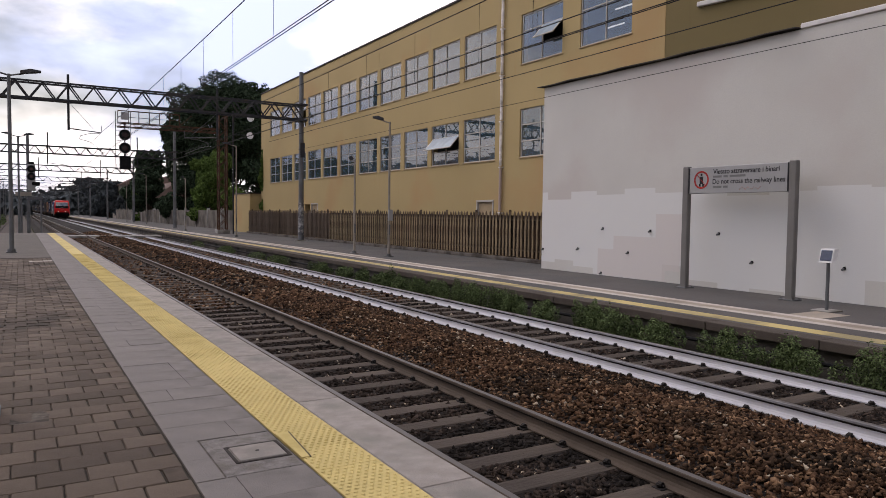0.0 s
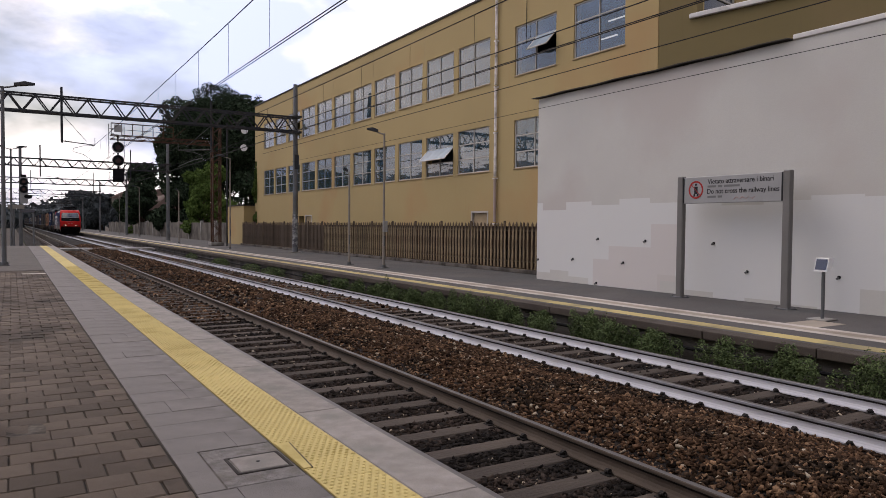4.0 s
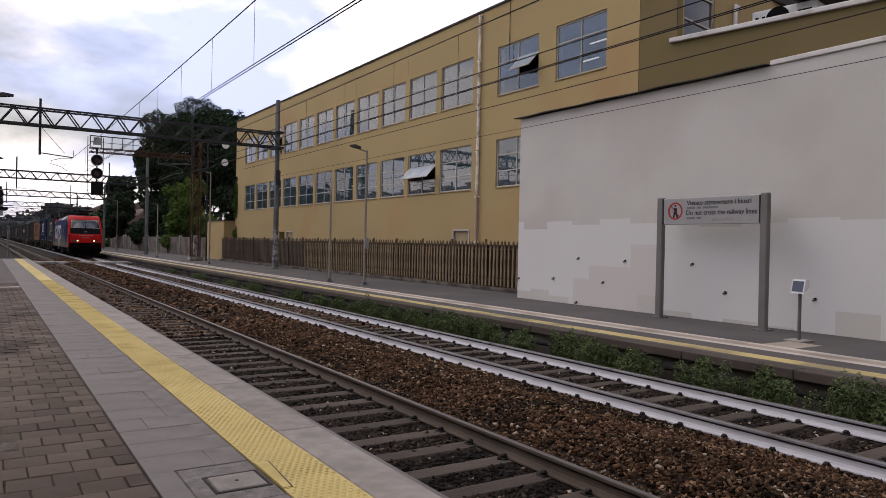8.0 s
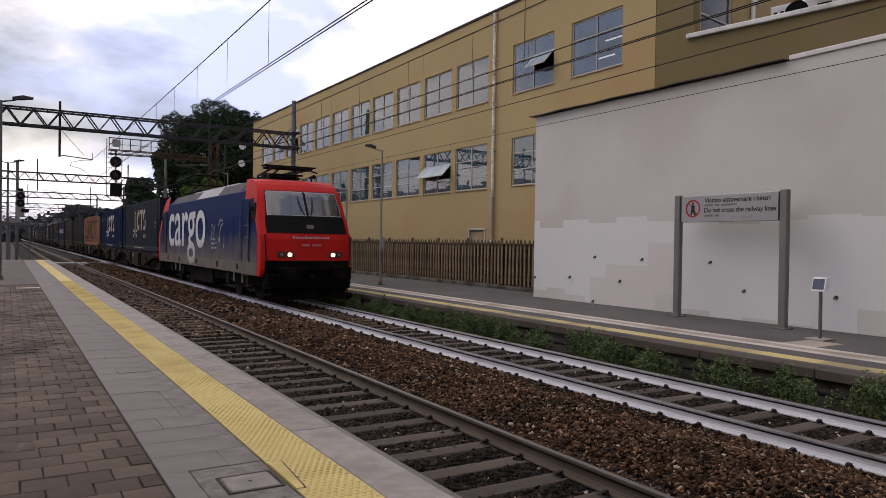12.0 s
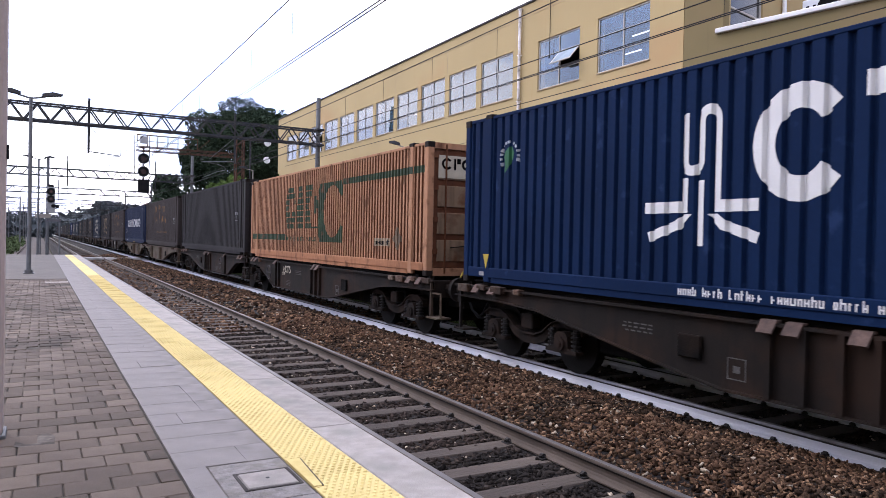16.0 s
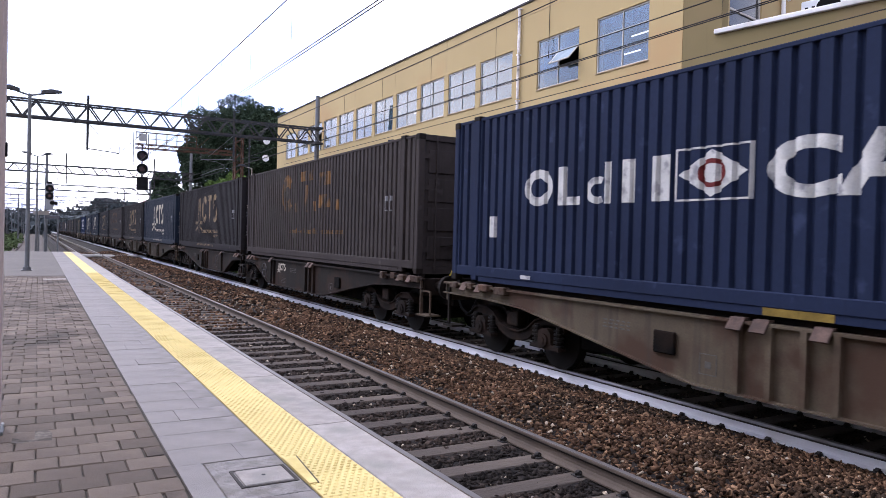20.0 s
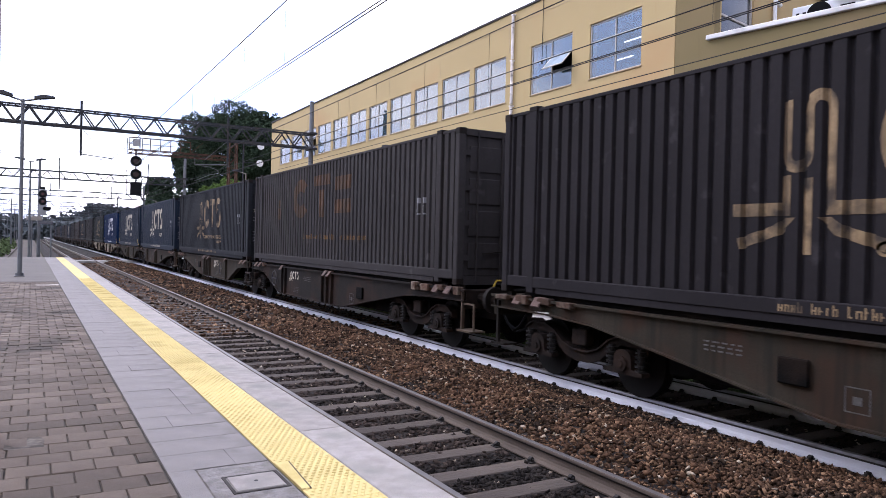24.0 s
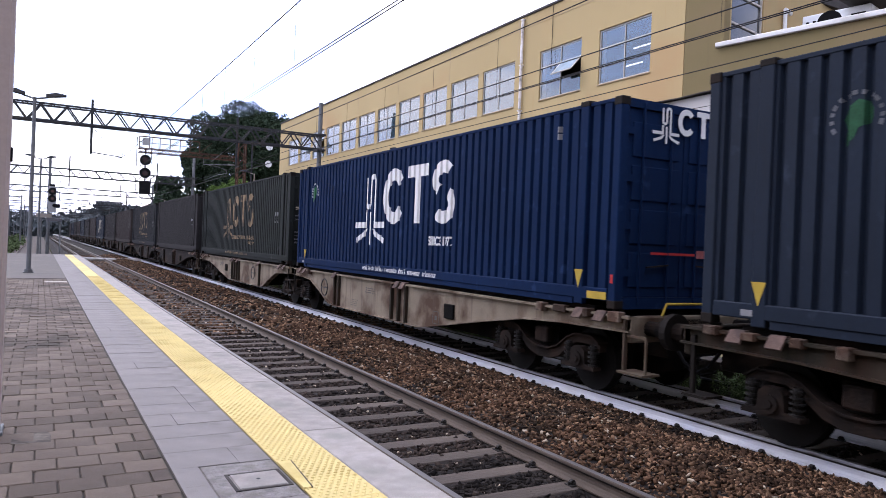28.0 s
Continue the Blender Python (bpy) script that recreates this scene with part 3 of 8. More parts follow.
g = Geo()
prof = [(1.4, -0.6), (1.9, -0.21), (T1 - 1.3, -0.185), (T1 + 0.82, -0.185), (T1 + 0.95, -0.162), (4.98, -0.15), (5.5, -0.03), (6.1, -0.02), (6.75, -0.15), (T2 - 0.95, -0.162),
        (T2 - 0.82, -0.185), (T2 + 1.3, -0.185), (9.6, -0.22), (10.2, -0.6)]
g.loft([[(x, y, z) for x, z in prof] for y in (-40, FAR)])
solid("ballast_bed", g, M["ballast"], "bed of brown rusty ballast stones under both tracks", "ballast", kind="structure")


def rail_profile(cx):
    h = [(-0.030, 0.0), (0.030, 0.0), (0.036, -0.007), (0.036, -0.030), (0.013, -0.042), (0.0125, -0.058), (0.010, -0.085), (0.014, -0.115), (0.030, -0.138), (0.074, -0.155), (0.074, -0.17)]
    h = h[1:] + [(-x, z) for x, z in reversed(h[1:])]
    return [(cx + x, z) for x, z in h]


for n, cx, white in ((1, T1, False), (2, T2, True)):
    track = thing("track_%d" % n, "standard-gauge track with %s rails on brown sleepers" % ("white-painted" if white else "rusty brown"), "track", kind="structure")
    for side in (-1, 1):
        g = Geo()
        pr = rail_profile(cx + side * 0.7535)
        g.loft([[(x, y, z) for x, z in pr] for y in (-40, FAR)])
        # slots: 0 bare web, 1 running surface, 2 painted web and foot, 3 shadow line coloured in under the head, 4
        # painted head flank
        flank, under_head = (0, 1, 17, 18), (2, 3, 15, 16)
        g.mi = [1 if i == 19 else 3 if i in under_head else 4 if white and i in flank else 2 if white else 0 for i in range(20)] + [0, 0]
        rail = part("rail", g, [M["rail_rust"], M["rail_top"], M["rail_white"], M["rail_shade"], M["rail_grey"]], track, "white-painted steel rail with painted-in shadow line under its head" if white else "rusty steel rail with worn bright head")
    if n == 1:
        track_1 = track
    else:
        track_2 = track

# platform under the camera: body, then strips along the edge
g = Geo()
g.box(-9, 1.98, -30, 51, -0.6, P1 - 0.06)
g.box(-9, 1.6, 51, 63, -0.6, 0.08)
platform_1 = solid("platform_1", g, M["dark_concrete"], "low concrete railway platform with paved top", "platform", kind="structure")
part("low_end", Geo().box(-9, 1.5, 51.3, 62.9, 0.08, 0.14), M["platform_far"], platform_1, "lower worn paving past the platform's end")
g = Geo()
g.box(-9, 0.8, 25.0, 51, P1 - 0.06, P1)
g.box(-9, -7.75, -10.9, 25.0, P1 - 0.06, P1)
g.box(-9, 0.8, -30, -10.9, P1 - 0.06, P1)
g.box(0.8, 2.2, 51.2, 51.5, P1 - 0.4, P1 - 0.05)
part("far_paving", g, M["platform_far"], platform_1, "worn brown paving")
g = Geo()
g.box(-7.75, 0.8, -10.9, 25.0, P1 - 0.06, P1 - 0.014)
g.box(0.8, 2.0, -30, 51, P1 - 0.06, P1 - 0.012)
part("bedding", g, M["mortar"], platform_1, "dark mortar bed in the joints")

# opposite platform
g = Geo()
g.box(10.05, 17.4, -40, 250, -0.6, P2 - 0.02)
platform_2 = solid("platform_2", g, M["dark_concrete"], "low asphalt platform across the tracks", "platform", kind="structure")
g = Geo()
g.box(10.3, 17.39, -40, 250, P2 - 0.02, P2)
part("asphalt_top", g, M["asphalt"], platform_2, "dark grey asphalt")
g = Geo()
for k in range(70):
    y = -12 + k * 2.0
    g.box(9.93, 10.3, y + 0.006, y + 1.994, P2 - 0.14, P2 + 0.004, 0.012)
g.box(9.93, 10.3, 128, 250, P2 - 0.14, P2 + 0.004)
part("edge_coping", g, M["edge_stone"], platform_2, "brown-grey worn concrete edge stones")
part("yellow_line", Geo().box(10.45, 10.82, -40, 250, P2 - 0.01, P2 + 0.004), M["yellow_line"], platform_2, "faded yellow safety line")
part("white_strip", Geo().box(11.42, 11.62, -40, 250, P2 - 0.01, P2 + 0.004), M["white_line"], platform_2, "pale guiding strip")
part("tan_strip", Geo().box(11.62, 11.92, -40, 250, P2 - 0.01, P2 + 0.003), M["guide_tan"], platform_2, "tan middle of the guiding strip")
part("white_strip", Geo().box(11.92, 12.12, -40, 250, P2 - 0.01, P2 + 0.004), M["white_line"], platform_2, "pale guiding strip")
part("white_strip", Geo().box(12.12, 13.0, 7.3, 7.95, P2 - 0.01, P2 + 0.004), M["guide_tan"], platform_2)
part("conduit", Geo().rod((9.86, -12, -0.03), (9.86, 60, -0.03), 0.035, 8), M["black"], platform_2, "black cable conduit along the platform's foot")

# ---- ochre factory building ----
FX = 17.4
TOP = 11.75
WIN = [(25.12 + 2.92 * k, 2.52) for k in range(11)] + [(20.83, 2.55)]
UWIN = WIN + [(17.33, 2.53)]
ROWS = ((4.37, 6.30), (8.08, 10.05))


def wall_with_openings(g, x0, x1, y0, y1, z0, z1, holes):
    """A wall along y with rectangular openings (y0, y1, z0, z1) cut through."""
    cuts = sorted({y0, y1, *[h[0] for h in holes], *[h[1] for h in holes]})
    for a, b in zip(cuts, cuts[1:]):
        z = z0
        for h in sorted((h for h in holes if h[0] < b - 1e-6 and h[1] > a + 1e-6), key=lambda h: h[2]):
            g.box(x0, x1, a, b, z, h[2])
            z = h[3]
        g.box(x0, x1, a, b, z, z1)


factory = thing("factory_building", "long ochre-rendered factory with two rows of metal-framed windows", "building", (0, 0, 0), kind="structure")
g = Geo()
holes = [(y, y + w, *ROWS[0]) for y, w in WIN] + [(y, y + w, *ROWS[1]) for y, w in UWIN]
holes += [(25.2, 26.4, 0.3, 2.62), (46.1, 47.3, 0.3, 2.62), (47.6, 48.7, 0.3, 2.62)]
wall_with_openings(g, FX, FX + 0.35, 15.9, 58.9, -0.3, TOP, holes)
me = g.mesh("wall_front", M["ochre"])
bm = bmesh.new()
bm.from_mesh(me)
bmesh.ops.remove_doubles(bm, verts=bm.verts, dist=0.001)
bm.to_mesh(me)
bm.free()
part("wall_front", me, None, factory, "ochre rendered front wall")
g = Geo().box(FX, FX + 22, 58.9, 59.25, -0.3, TOP)
g.box(FX + 22, FX + 22.3, 10, 59.25, -0.3, TOP)
part("wall_side", g, M["ochre"], factory)
part("roof", Geo().box(FX + 0.35, FX + 22, 15.9, 58.9, TOP - 0.4, TOP - 0.1), M["roof_dark"], factory)
part("floor_slab", Geo().box(FX + 0.36, FX + 9, 16, 58.8, 7.2, 7.5).box(FX + 0.36, FX + 9, 16, 58.8, 3.5, 3.8), M["interior"], factory)
part("inner_wall", Geo().box(FX + 9, FX + 9.2, 16, 58.8, 0, TOP - 0.4), M["interior"], factory)
g = Geo().box(FX - 0.06, FX + 0.4, 15.85, 59.3, TOP, TOP + 0.10, 0.02)
part("roof_edge", g, M["roof_dark"], factory, "thin dark roof flashing")
for y in [24.9 + 2.92 * k for k in range(0, 12, 2)]:
    part("panel_joint", Geo().box(FX - 0.006, FX + 0.01, y - 0.012, y + 0.012, 10.15, TOP - 0.02), M["sill"], factory)
g = Geo()
for z in (11.25,):
    g.box(FX - 0.012, FX + 0.01, 15.95, 58.85, z, z + 0.02)
part("string_line", g, M["sill"], factory)


def window_unit(w, h, open_pane=None):
    """Metal window of two by three panes, its front plane at x = 0, seen from -x."""
    e = new("window_1")
    tagged(e, "grey metal factory window of six panes in a shallow reveal", "window", "factory windows", "structure")
    g = Geo()
    f = 0.045
    for a, b, c, d in ((0, f, 0, h), (w - f, w, 0, h), (f, w - f, 0, f), (f, w - f, h - f, h), (w / 2 - 0.02, w / 2 + 0.02, f, h - f)):
        g.box(0.0, 0.07, a, b, c, d)
    for k in (1, 2):
        zz = h * k / 3
        g.box(0.005, 0.06, f, w / 2 - 0.025, zz - 0.018, zz + 0.018)
        g.box(0.005, 0.06, w / 2 + 0.025, w - f, zz - 0.022, zz + 0.022)
    part("window_frame", g, M["white_frame"], e)
    part("window_sill", Geo().box(-0.085, 0.02, -0.03, w + 0.03, -0.045, -0.002, 0.008), M["sill"], e)
    for i in range(2):
        for k in range(3):
            y0 = f if i == 0 else w / 2 + 0.025
            y1 = w / 2 - 0.025 if i == 0 else w - f
            t = random.uniform(-0.006, 0.006)
            if open_pane and (i, k) in open_pane:
                continue
            gg = Geo().add([(0.03 + t, y0, h * k / 3), (0.03 - t, y1, h * k / 3), (0.03 - t * 0.4, y1, h * (k + 1) / 3), (0.03 + t * 0.6, y0, h * (k + 1) / 3)], [(0, 1, 2, 3)])
            part("pane", gg, M["glass"], e)
    if open_pane:
        ys = [f if i == 0 else w / 2 + 0.025 for i, k in open_pane] + [w / 2 - 0.025 if i == 0 else w - f for i, k in open_pane]
        ks = [k for i, k in open_pane]
        y0, y1, z0, z1 = min(ys), max(ys), h * min(ks) / 3, h * (max(ks) + 1) / 3
        hh = z1 - z0
        sash = part("open_sash", Geo().prism([(0, z1), (0.04, z1), (-0.5 + 0.04, z1 - hh * 0.86), (-0.5, z1 - hh * 0.86)], y0, y0 + 0.05, "y")
                    .prism([(0, z1), (0.04, z1), (-0.46, z1 - hh * 0.86), (-0.5, z1 - hh * 0.86)], y1 - 0.05, y1, "y")
                    .box(-0.51, -0.45, y0, y1, z1 - hh * 0.88, z1 - hh * 0.82), M["white_frame"], e, "sash tilted open at the bottom")
        part("pane", Geo().add([(0.0, y0, z1), (0.0, y1, z1), (-0.48, y1, z1 - hh * 0.86), (-0.48, y0, z1 - hh * 0.86)], [(0, 1, 2, 3)]), M["dusty_glass"], sash)
    return e


plain = window_unit(2.52, 1.95)
first = True
for r, (z0, z1) in enumerate(ROWS):
    for k, (y, w) in enumerate(WIN if r == 0 else UWIN):
        m = pose(FX + 0.045, y, z0)
        if (r, k) == (0, 1):
            window_unit(2.52, 1.95, ((0, 1), (1, 1))).matrix_basis = m
        elif (r, k) in ((1, 8), (1, 11)):
            window_unit(2.52, 1.95, ((0, 1),)).matrix_basis = m
        elif first:
            plain.matrix_basis, first = m, False
        else:
            copy_thing(plain, m)
for y, z in ((18.9, 9.5), (19.35, 8.92), (26.0, 9.2), (45.0, 9.0), (36.0, 9.1), (39.0, 5.4)):
    l = solid("fluorescent_lamp", Geo().box(-0.025, 0.025, -0.45, 0.45, -0.02, 0.02), M["tube"], "lit white fluorescent tube hung inside the factory", "lamp", (FX + 1.2, y, z), "factory tubes")
    part("hanger", Geo().rod((0, -0.4, 0), (0, -0.4, 11.3 - z if z > 7 else 7.2 - z), 0.008, 5).rod((0, 0.4, 0), (0, 0.4, 11.3 - z if z > 7 else 7.2 - z), 0.008, 5), M["black"], l)
for y0 in (25.2, 46.1):
    d = solid("door_1", Geo().box(FX + 0.08, FX + 0.14, y0 + 0.02, y0 + 1.18, 0.3, 2.6, 0.01), M["sill"], "plain brown metal door in the factory wall", "door", kind="structure")
    part("door_frame", Geo().box(FX - 0.02, FX + 0.2, y0 - 0.06, y0 + 0.02, 0.3, 2.68).box(FX - 0.02, FX + 0.2, y0 + 1.18, y0 + 1.26, 0.3, 2.68).box(FX - 0.02, FX + 0.2, y0 + 0.02, y0 + 1.18, 2.6, 2.68), M["white_frame"], d)

pipe = thing("downpipe", "tall zinc rainwater pipe, patched pale and grey, on the factory wall", "pipe", (FX - 0.09, 24.55, 0))
for k in range(6):
    part("pipe_length", Geo().rod((0, 0, 0.3 + k * 1.9), (0, 0, 2.16 + k * 1.9), 0.062, 10), M["zinc"] if k > 1 else M["pillar"], pipe)
    part("bracket", Geo().box(-0.07, 0.09, -0.075, 0.075, 2.1 + k * 1.9, 2.15 + k * 1.9), M["zinc"], pipe)

# olive wing, turned a little away from the line, with a roof terrace
wing = thing("olive_wing", "olive-brown rendered wing with a white-edged roof terrace", "building", (FX, 15.9, 0), kind="structure", rz=11)
part("wall", Geo().box(0.0, 0.35, -30, -0.02, -0.3, 8.33), M["olive"], wing)
part("wall", Geo().box(0.0, 0.35, -1.3, -0.02, 8.33, 11.9), M["olive"], wing)
# end wall over the terrace, pierced by a tall metal window
part("end_wall", Geo().box(0.35, 0.42, -1.3, -0.95, 7.5, 11.9), M["ochre"], wing)
part("end_wall", Geo().box(2.45, 9.0, -1.3, -0.95, 7.5, 11.9), M["ochre"], wing)
part("end_wall", Geo().box(0.42, 2.45, -1.3, -0.95, 11.2, 11.9), M["ochre"], wing)
part("terrace_floor", Geo().box(0.35, 9, -30, -0.02, 7.3, 7.5), M["concrete"], wing)
part("terrace_coping", Geo().box(-0.12, 0.45, -30, -1.1, 8.33, 8.47, 0.02), M["white_stone"], wing, "white stone coping")
tw = part("terrace_window", Geo().box(0.42, 0.48, -1.25, -1.15, 7.5, 11.2).box(2.39, 2.45, -1.25, -1.15, 7.5, 11.2).box(0.48, 2.39, -1.25, -1.15, 9.2, 9.26).box(0.48, 2.39, -1.25, -1.15, 8.45, 8.51)
          .box(0.48, 2.39, -1.25, -1.15, 10.1, 10.16).box(0.48, 2.39, -1.25, -1.15, 11.14, 11.2), M["white_frame"], wing, "metal terrace window")
for z0, z1 in ((7.5, 8.45), (8.51, 9.2), (9.26, 10.1), (10.16, 11.14)):
    part("pane", Geo().add([(0.48, -1.2, z0), (2.39, -1.2, z0), (2.39, -1.2, z1), (0.48, -1.2, z1)], [(0, 1, 2, 3)]), M["dark_glass"], tw)
part("pipe", Geo().rod((3.75, -1.4, 7.5), (3.75, -1.4, 10.35), 0.07).rod((3.75, -1.4, 10.35), (4.15, -1.4, 10.3), 0.07), M["white_paint"], wing, "white bent pipe")
part("back_wall", Geo().box(4.7, 4.95, -5.0, -1.3, 7.5, 9.62), M["ochre"], wing)
part("eave", Geo().box(1.7, 5.1, -5.2, -3.75, 9.64, 9.76, 0.02), M["roof_dark"], wing, "dark flat eave")

# white building close to the platform
WX, WY, WZ = 14.9, 18.68, 6.22
white = thing("white_building", "low windowless building with patchy whitewashed render", "building", (0, 0, 0), kind="structure")
part("wall_front", Geo().box(WX, WX + 0.3, -30, WY, -0.3, WZ), M["whitewash"], white)
part("wall_side", Geo().box(WX + 0.3, FX - 0.002, WY - 0.3, WY, -0.3, WZ), M["whitewash"], white)
part("flat_roof", Geo().box(WX + 0.3, FX + 6, -30, WY - 0.3, WZ - 0.4, WZ - 0.1), M["roof_dark"], white)
g = Geo()
for k in range(12):
    y = 9.75 + k * 0.76
    dz = 0.015 * math.sin(k * 2.1)
    g.loft([[(WX - 0.16, yy, WZ + 0.02 + d), (WX + 0.4, yy, WZ + 0.05 + d), (WX + 0.4, yy, WZ + 0.075 + d), (WX - 0.16, yy, WZ + 0.042 + d)] for yy, d in ((y, dz), (y + 0.77, 0.015 * math.sin((k + 1) * 2.1)))])
part("roof_flashing", g, M["roof_dark"], white, "thin buckled dark roof edge")
part("parapet_coping", Geo().box(WX - 0.05, WX + 0.4, -30, 9.7, WZ + 0.005, WZ + 0.115, 0.015), M["white_stone"], white, "pale concrete coping")
for y, z in ((16.89, 1.03), (15.79, 1.68), (14.76, 1.02), (13.94, 1.66), (11.7, 1.65), (10.74, 1.0), (8.54, 1.01), (15.84, 0.36), (18.6, 0.94)):
    v = part("vent_hole", Geo().disc((WX - 0.006, y, z), 0.036, "x", 0.02, 12), M["black"], white, "small dark vent hole")
    part("vent_pipe", Geo().rod((WX + 0.02, y, z), (WX - 0.06, y + 0.02, z - 0.03), 0.022, 8, 0.026), M["galv"], v)

# unseen building behind the eye, added along the platform's back to block sky light
sb = thing("station_building", "plain unseen building added behind the platform to block sky light", "building", (-7.6, 0, 0), kind="structure")
part("wall", Geo().box(-0.35, 0, -34, 12, P1, 9.6), M["ochre"], sb)
part("wall", Geo().box(-9, -0.35, -34, -33.65, P1, 9.6).box(-9, -0.35, 11.65, 12, P1, 9.6).box(-9, -8.65, -33.65, 11.65, P1, 9.6), M["ochre"], sb)
part("roof", Geo().prism([(-9.5, 9.6), (0.5, 9.6), (-4.5, 11.0)], -34.4, 12.4, "y"), M["far_roof"], sb)

def lattice_beam(g, a, b, h, w, n, t=0.07):
    """A box truss from a to b: four chords, zigzag webs on both faces, cross ties."""
    a, b = Vector(a), Vector(b)
    side = Vector((0, 1, 0)) * w / 2 if abs((b - a).x) > abs((b - a).y) else Vector((1, 0, 0)) * w / 2
    up = Vector((0, 0, h))
    for s in (-1, 1):
        g.bar(a + side * s, b + side * s, t, t)
        g.bar(a + side * s + up, b + side * s + up, t, t)
        for k in range(n):
            p, q, r = a.lerp(b, k / n), a.lerp(b, (k + 0.5) / n), a.lerp(b, (k + 1) / n)
            g.bar(p + side * s, q + side * s + up, t * 0.7, t * 0.7)
            g.bar(q + side * s + up, r + side * s, t * 0.7, t * 0.7)
    for k in range(n + 1):
        p = a.lerp(b, k / n)
        g.bar(p - side, p + side, t * 0.5, t * 0.5)
        g.bar(p - side + up, p + side + up, t * 0.5, t * 0.5)
    return g


def insulator(g, a, b):
    a, b = Vector(a), Vector(b)
    g.rod(a, b, 0.022, 6)
    for k in range(5):
        p = a.lerp(b, 0.15 + 0.17 * k)
        q = a.lerp(b, 0.18 + 0.17 * k)
        g.rod(p, q, 0.055, 8, 0.05)


def cantilever(parent, x, tx, z, y=0.0):
    """Drop post under a gantry with a bracket arm holding the wires of a track at tx."""
    p = part("drop_post", Geo().rod((x, y, z + 2.9), (x, y, z + 0.0), 0.06, 8), M["galv_dark"], parent)
    s = 1 if tx > x else -1
    part("bracket_arm", Geo().rod((x, y, z + 0.1), (tx, y, z - 0.03), 0.03, 6).rod((x, y, z + 1.5), (tx - s * 0.4, y, z + 0.15), 0.012, 5)
         .rod((tx, y, z), (tx, y, z + 0.35), 0.015, 5), M["galv"], p)
    g = Geo()
    pts = [(x + s * 1.0, z - 0.55), (x + s * 0.5, z - 0.42), (x + s * 0.55, z - 0.25), (x + s * 1.0, z - 0.1), (x + s * 1.5, z - 0.06)]
    for a, b in zip(pts, pts[1:]):
        g.rod((a[0], y, a[1]), (b[0], y, b[1]), 0.018, 5)
    g.rod((x + s * 1.0, y, z - 0.55), (tx, y, z - 0.95), 0.018, 5)
    part("steady_arm", g, M["galv"], p)
    gi = Geo()
    insulator(gi, (x + s * 0.1, y, z + 0.1), (x + s * 0.5, y, z + 0.07))
    part("insulator", gi, M["porcelain"], p)


def gantry(y, x0, x1, zb, h=0.9, n=22, top=10.6, dark=True, arms=True, t=0.09):
    """Overhead line gantry across the tracks on a round mast at x1 and one at x0."""
    e = thing("overhead_gantry", "dark steel lattice gantry carrying the overhead wires over the tracks", "gantry", (0, y, 0), "gantries")
    mt = M["galv_dark"] if dark else M["galv"]
    part("truss_beam", lattice_beam(Geo(), (x0, 0, zb), (x1, 0, zb), h, 0.75, n, t), mt, e)
    for x, z0 in ((x1, P2), (x0, -0.6)):
        mast = part("mast", Geo().rod((x, 0, z0), (x, 0, top), 0.17, 14, 0.13), M["galv"], e, "round tapered steel mast")
        part("base_plate", Geo().box(x - 0.32, x + 0.32, -0.32, 0.32, z0, z0 + 0.05, 0.01), M["concrete"], mast)
        part("clamp", Geo().box(x - 0.24, x + 0.24, -0.45, 0.45, zb - 0.1, zb + 0.02), mt, mast)
        part("clamp", Geo().box(x - 0.24, x + 0.24, -0.45, 0.45, zb + h - 0.02, zb + h + 0.1), mt, mast)
    if arms:
        cantilever(e, 2.26, T1, 6.2)
        cantilever(e, 9.9, T2, 6.2)
    return e


G1Y = 42.46
g1 = gantry(G1Y, -14, 14.95, 7.70, 0.85, 24)
part("torn_posters", Geo().rod((14.95, 0, P2 + 0.35), (14.95, 0, P2 + 2.35), 0.174, 14, 0.168), M["poster"], g1, "pale torn posters pasted round the mast")
part("warning_plate", Geo().box(14.95 - 0.14, 14.95 + 0.14, -0.26, -0.24, 5.4, 6.3), M["galv_dark"], g1)
gantry(75.2, -14, 13.33, 7.15, 0.68, 26, 9.9)
for y in (112, 148, 186, 226, 268, 312, 360):
    gantry(y, -16, 14.2, 7.3 + random.uniform(-0.2, 0.2), 0.75, 20, 9.4, t=0.12)

# overhead wires: messenger, twin contact wire, droppers
for name, x, zc, zm in (("overhead_line", T1, 5.05, 6.2), ("overhead_line", T2, 5.13, 6.35)):
    e = thing(name, "dark copper overhead wires with thin droppers above a track", "overhead wire", (x, 0, 0), "overhead lines")
    spans = [-24, 9.5, G1Y, 75.2, 112, 148, 186, 226, 268, 312, 360, 410]
    g, gd, gc = Geo(), Geo(), Geo()
    for a, b in zip(spans, spans[1:]):
        n = 10
        def sag(u):
            return zm - 0.3 * u * (1 - u)
        for k in range(n):
            u, w = k / n, (k + 1) / n
            g.rod((0, a + (b - a) * u, sag(u)), (0, a + (b - a) * w, sag(w)), 0.011, 5)
        for k in range(1, 12):
            u = k / 12
            gd.rod((0, a + (b - a) * u, sag(u)), (0, a + (b - a) * u, zc), 0.004, 4)
    for dx in (-0.03, 0.03):
        gc.rod((dx, -24, zc), (dx, 410, zc), 0.009, 5)
    part("messenger_wire", g, M["wire"], e)
    part("contact_wire", gc, M["wire"], e)
    part("dropper", gd, M["wire"], e, kind="stuff")
for x, z, r, y1 in ((T2, 5.40, 0.010, 75), (12.9, 6.24, 0.012, 42.4), (14.72, 5.87, 0.008, 42.4)):
    c = solid("cable", Geo().rod((0, -20, 0), (0, y1, 0), r, 5), M["wire"], "dark cable strung along the line", "cable", (x, 0, z), "cables")

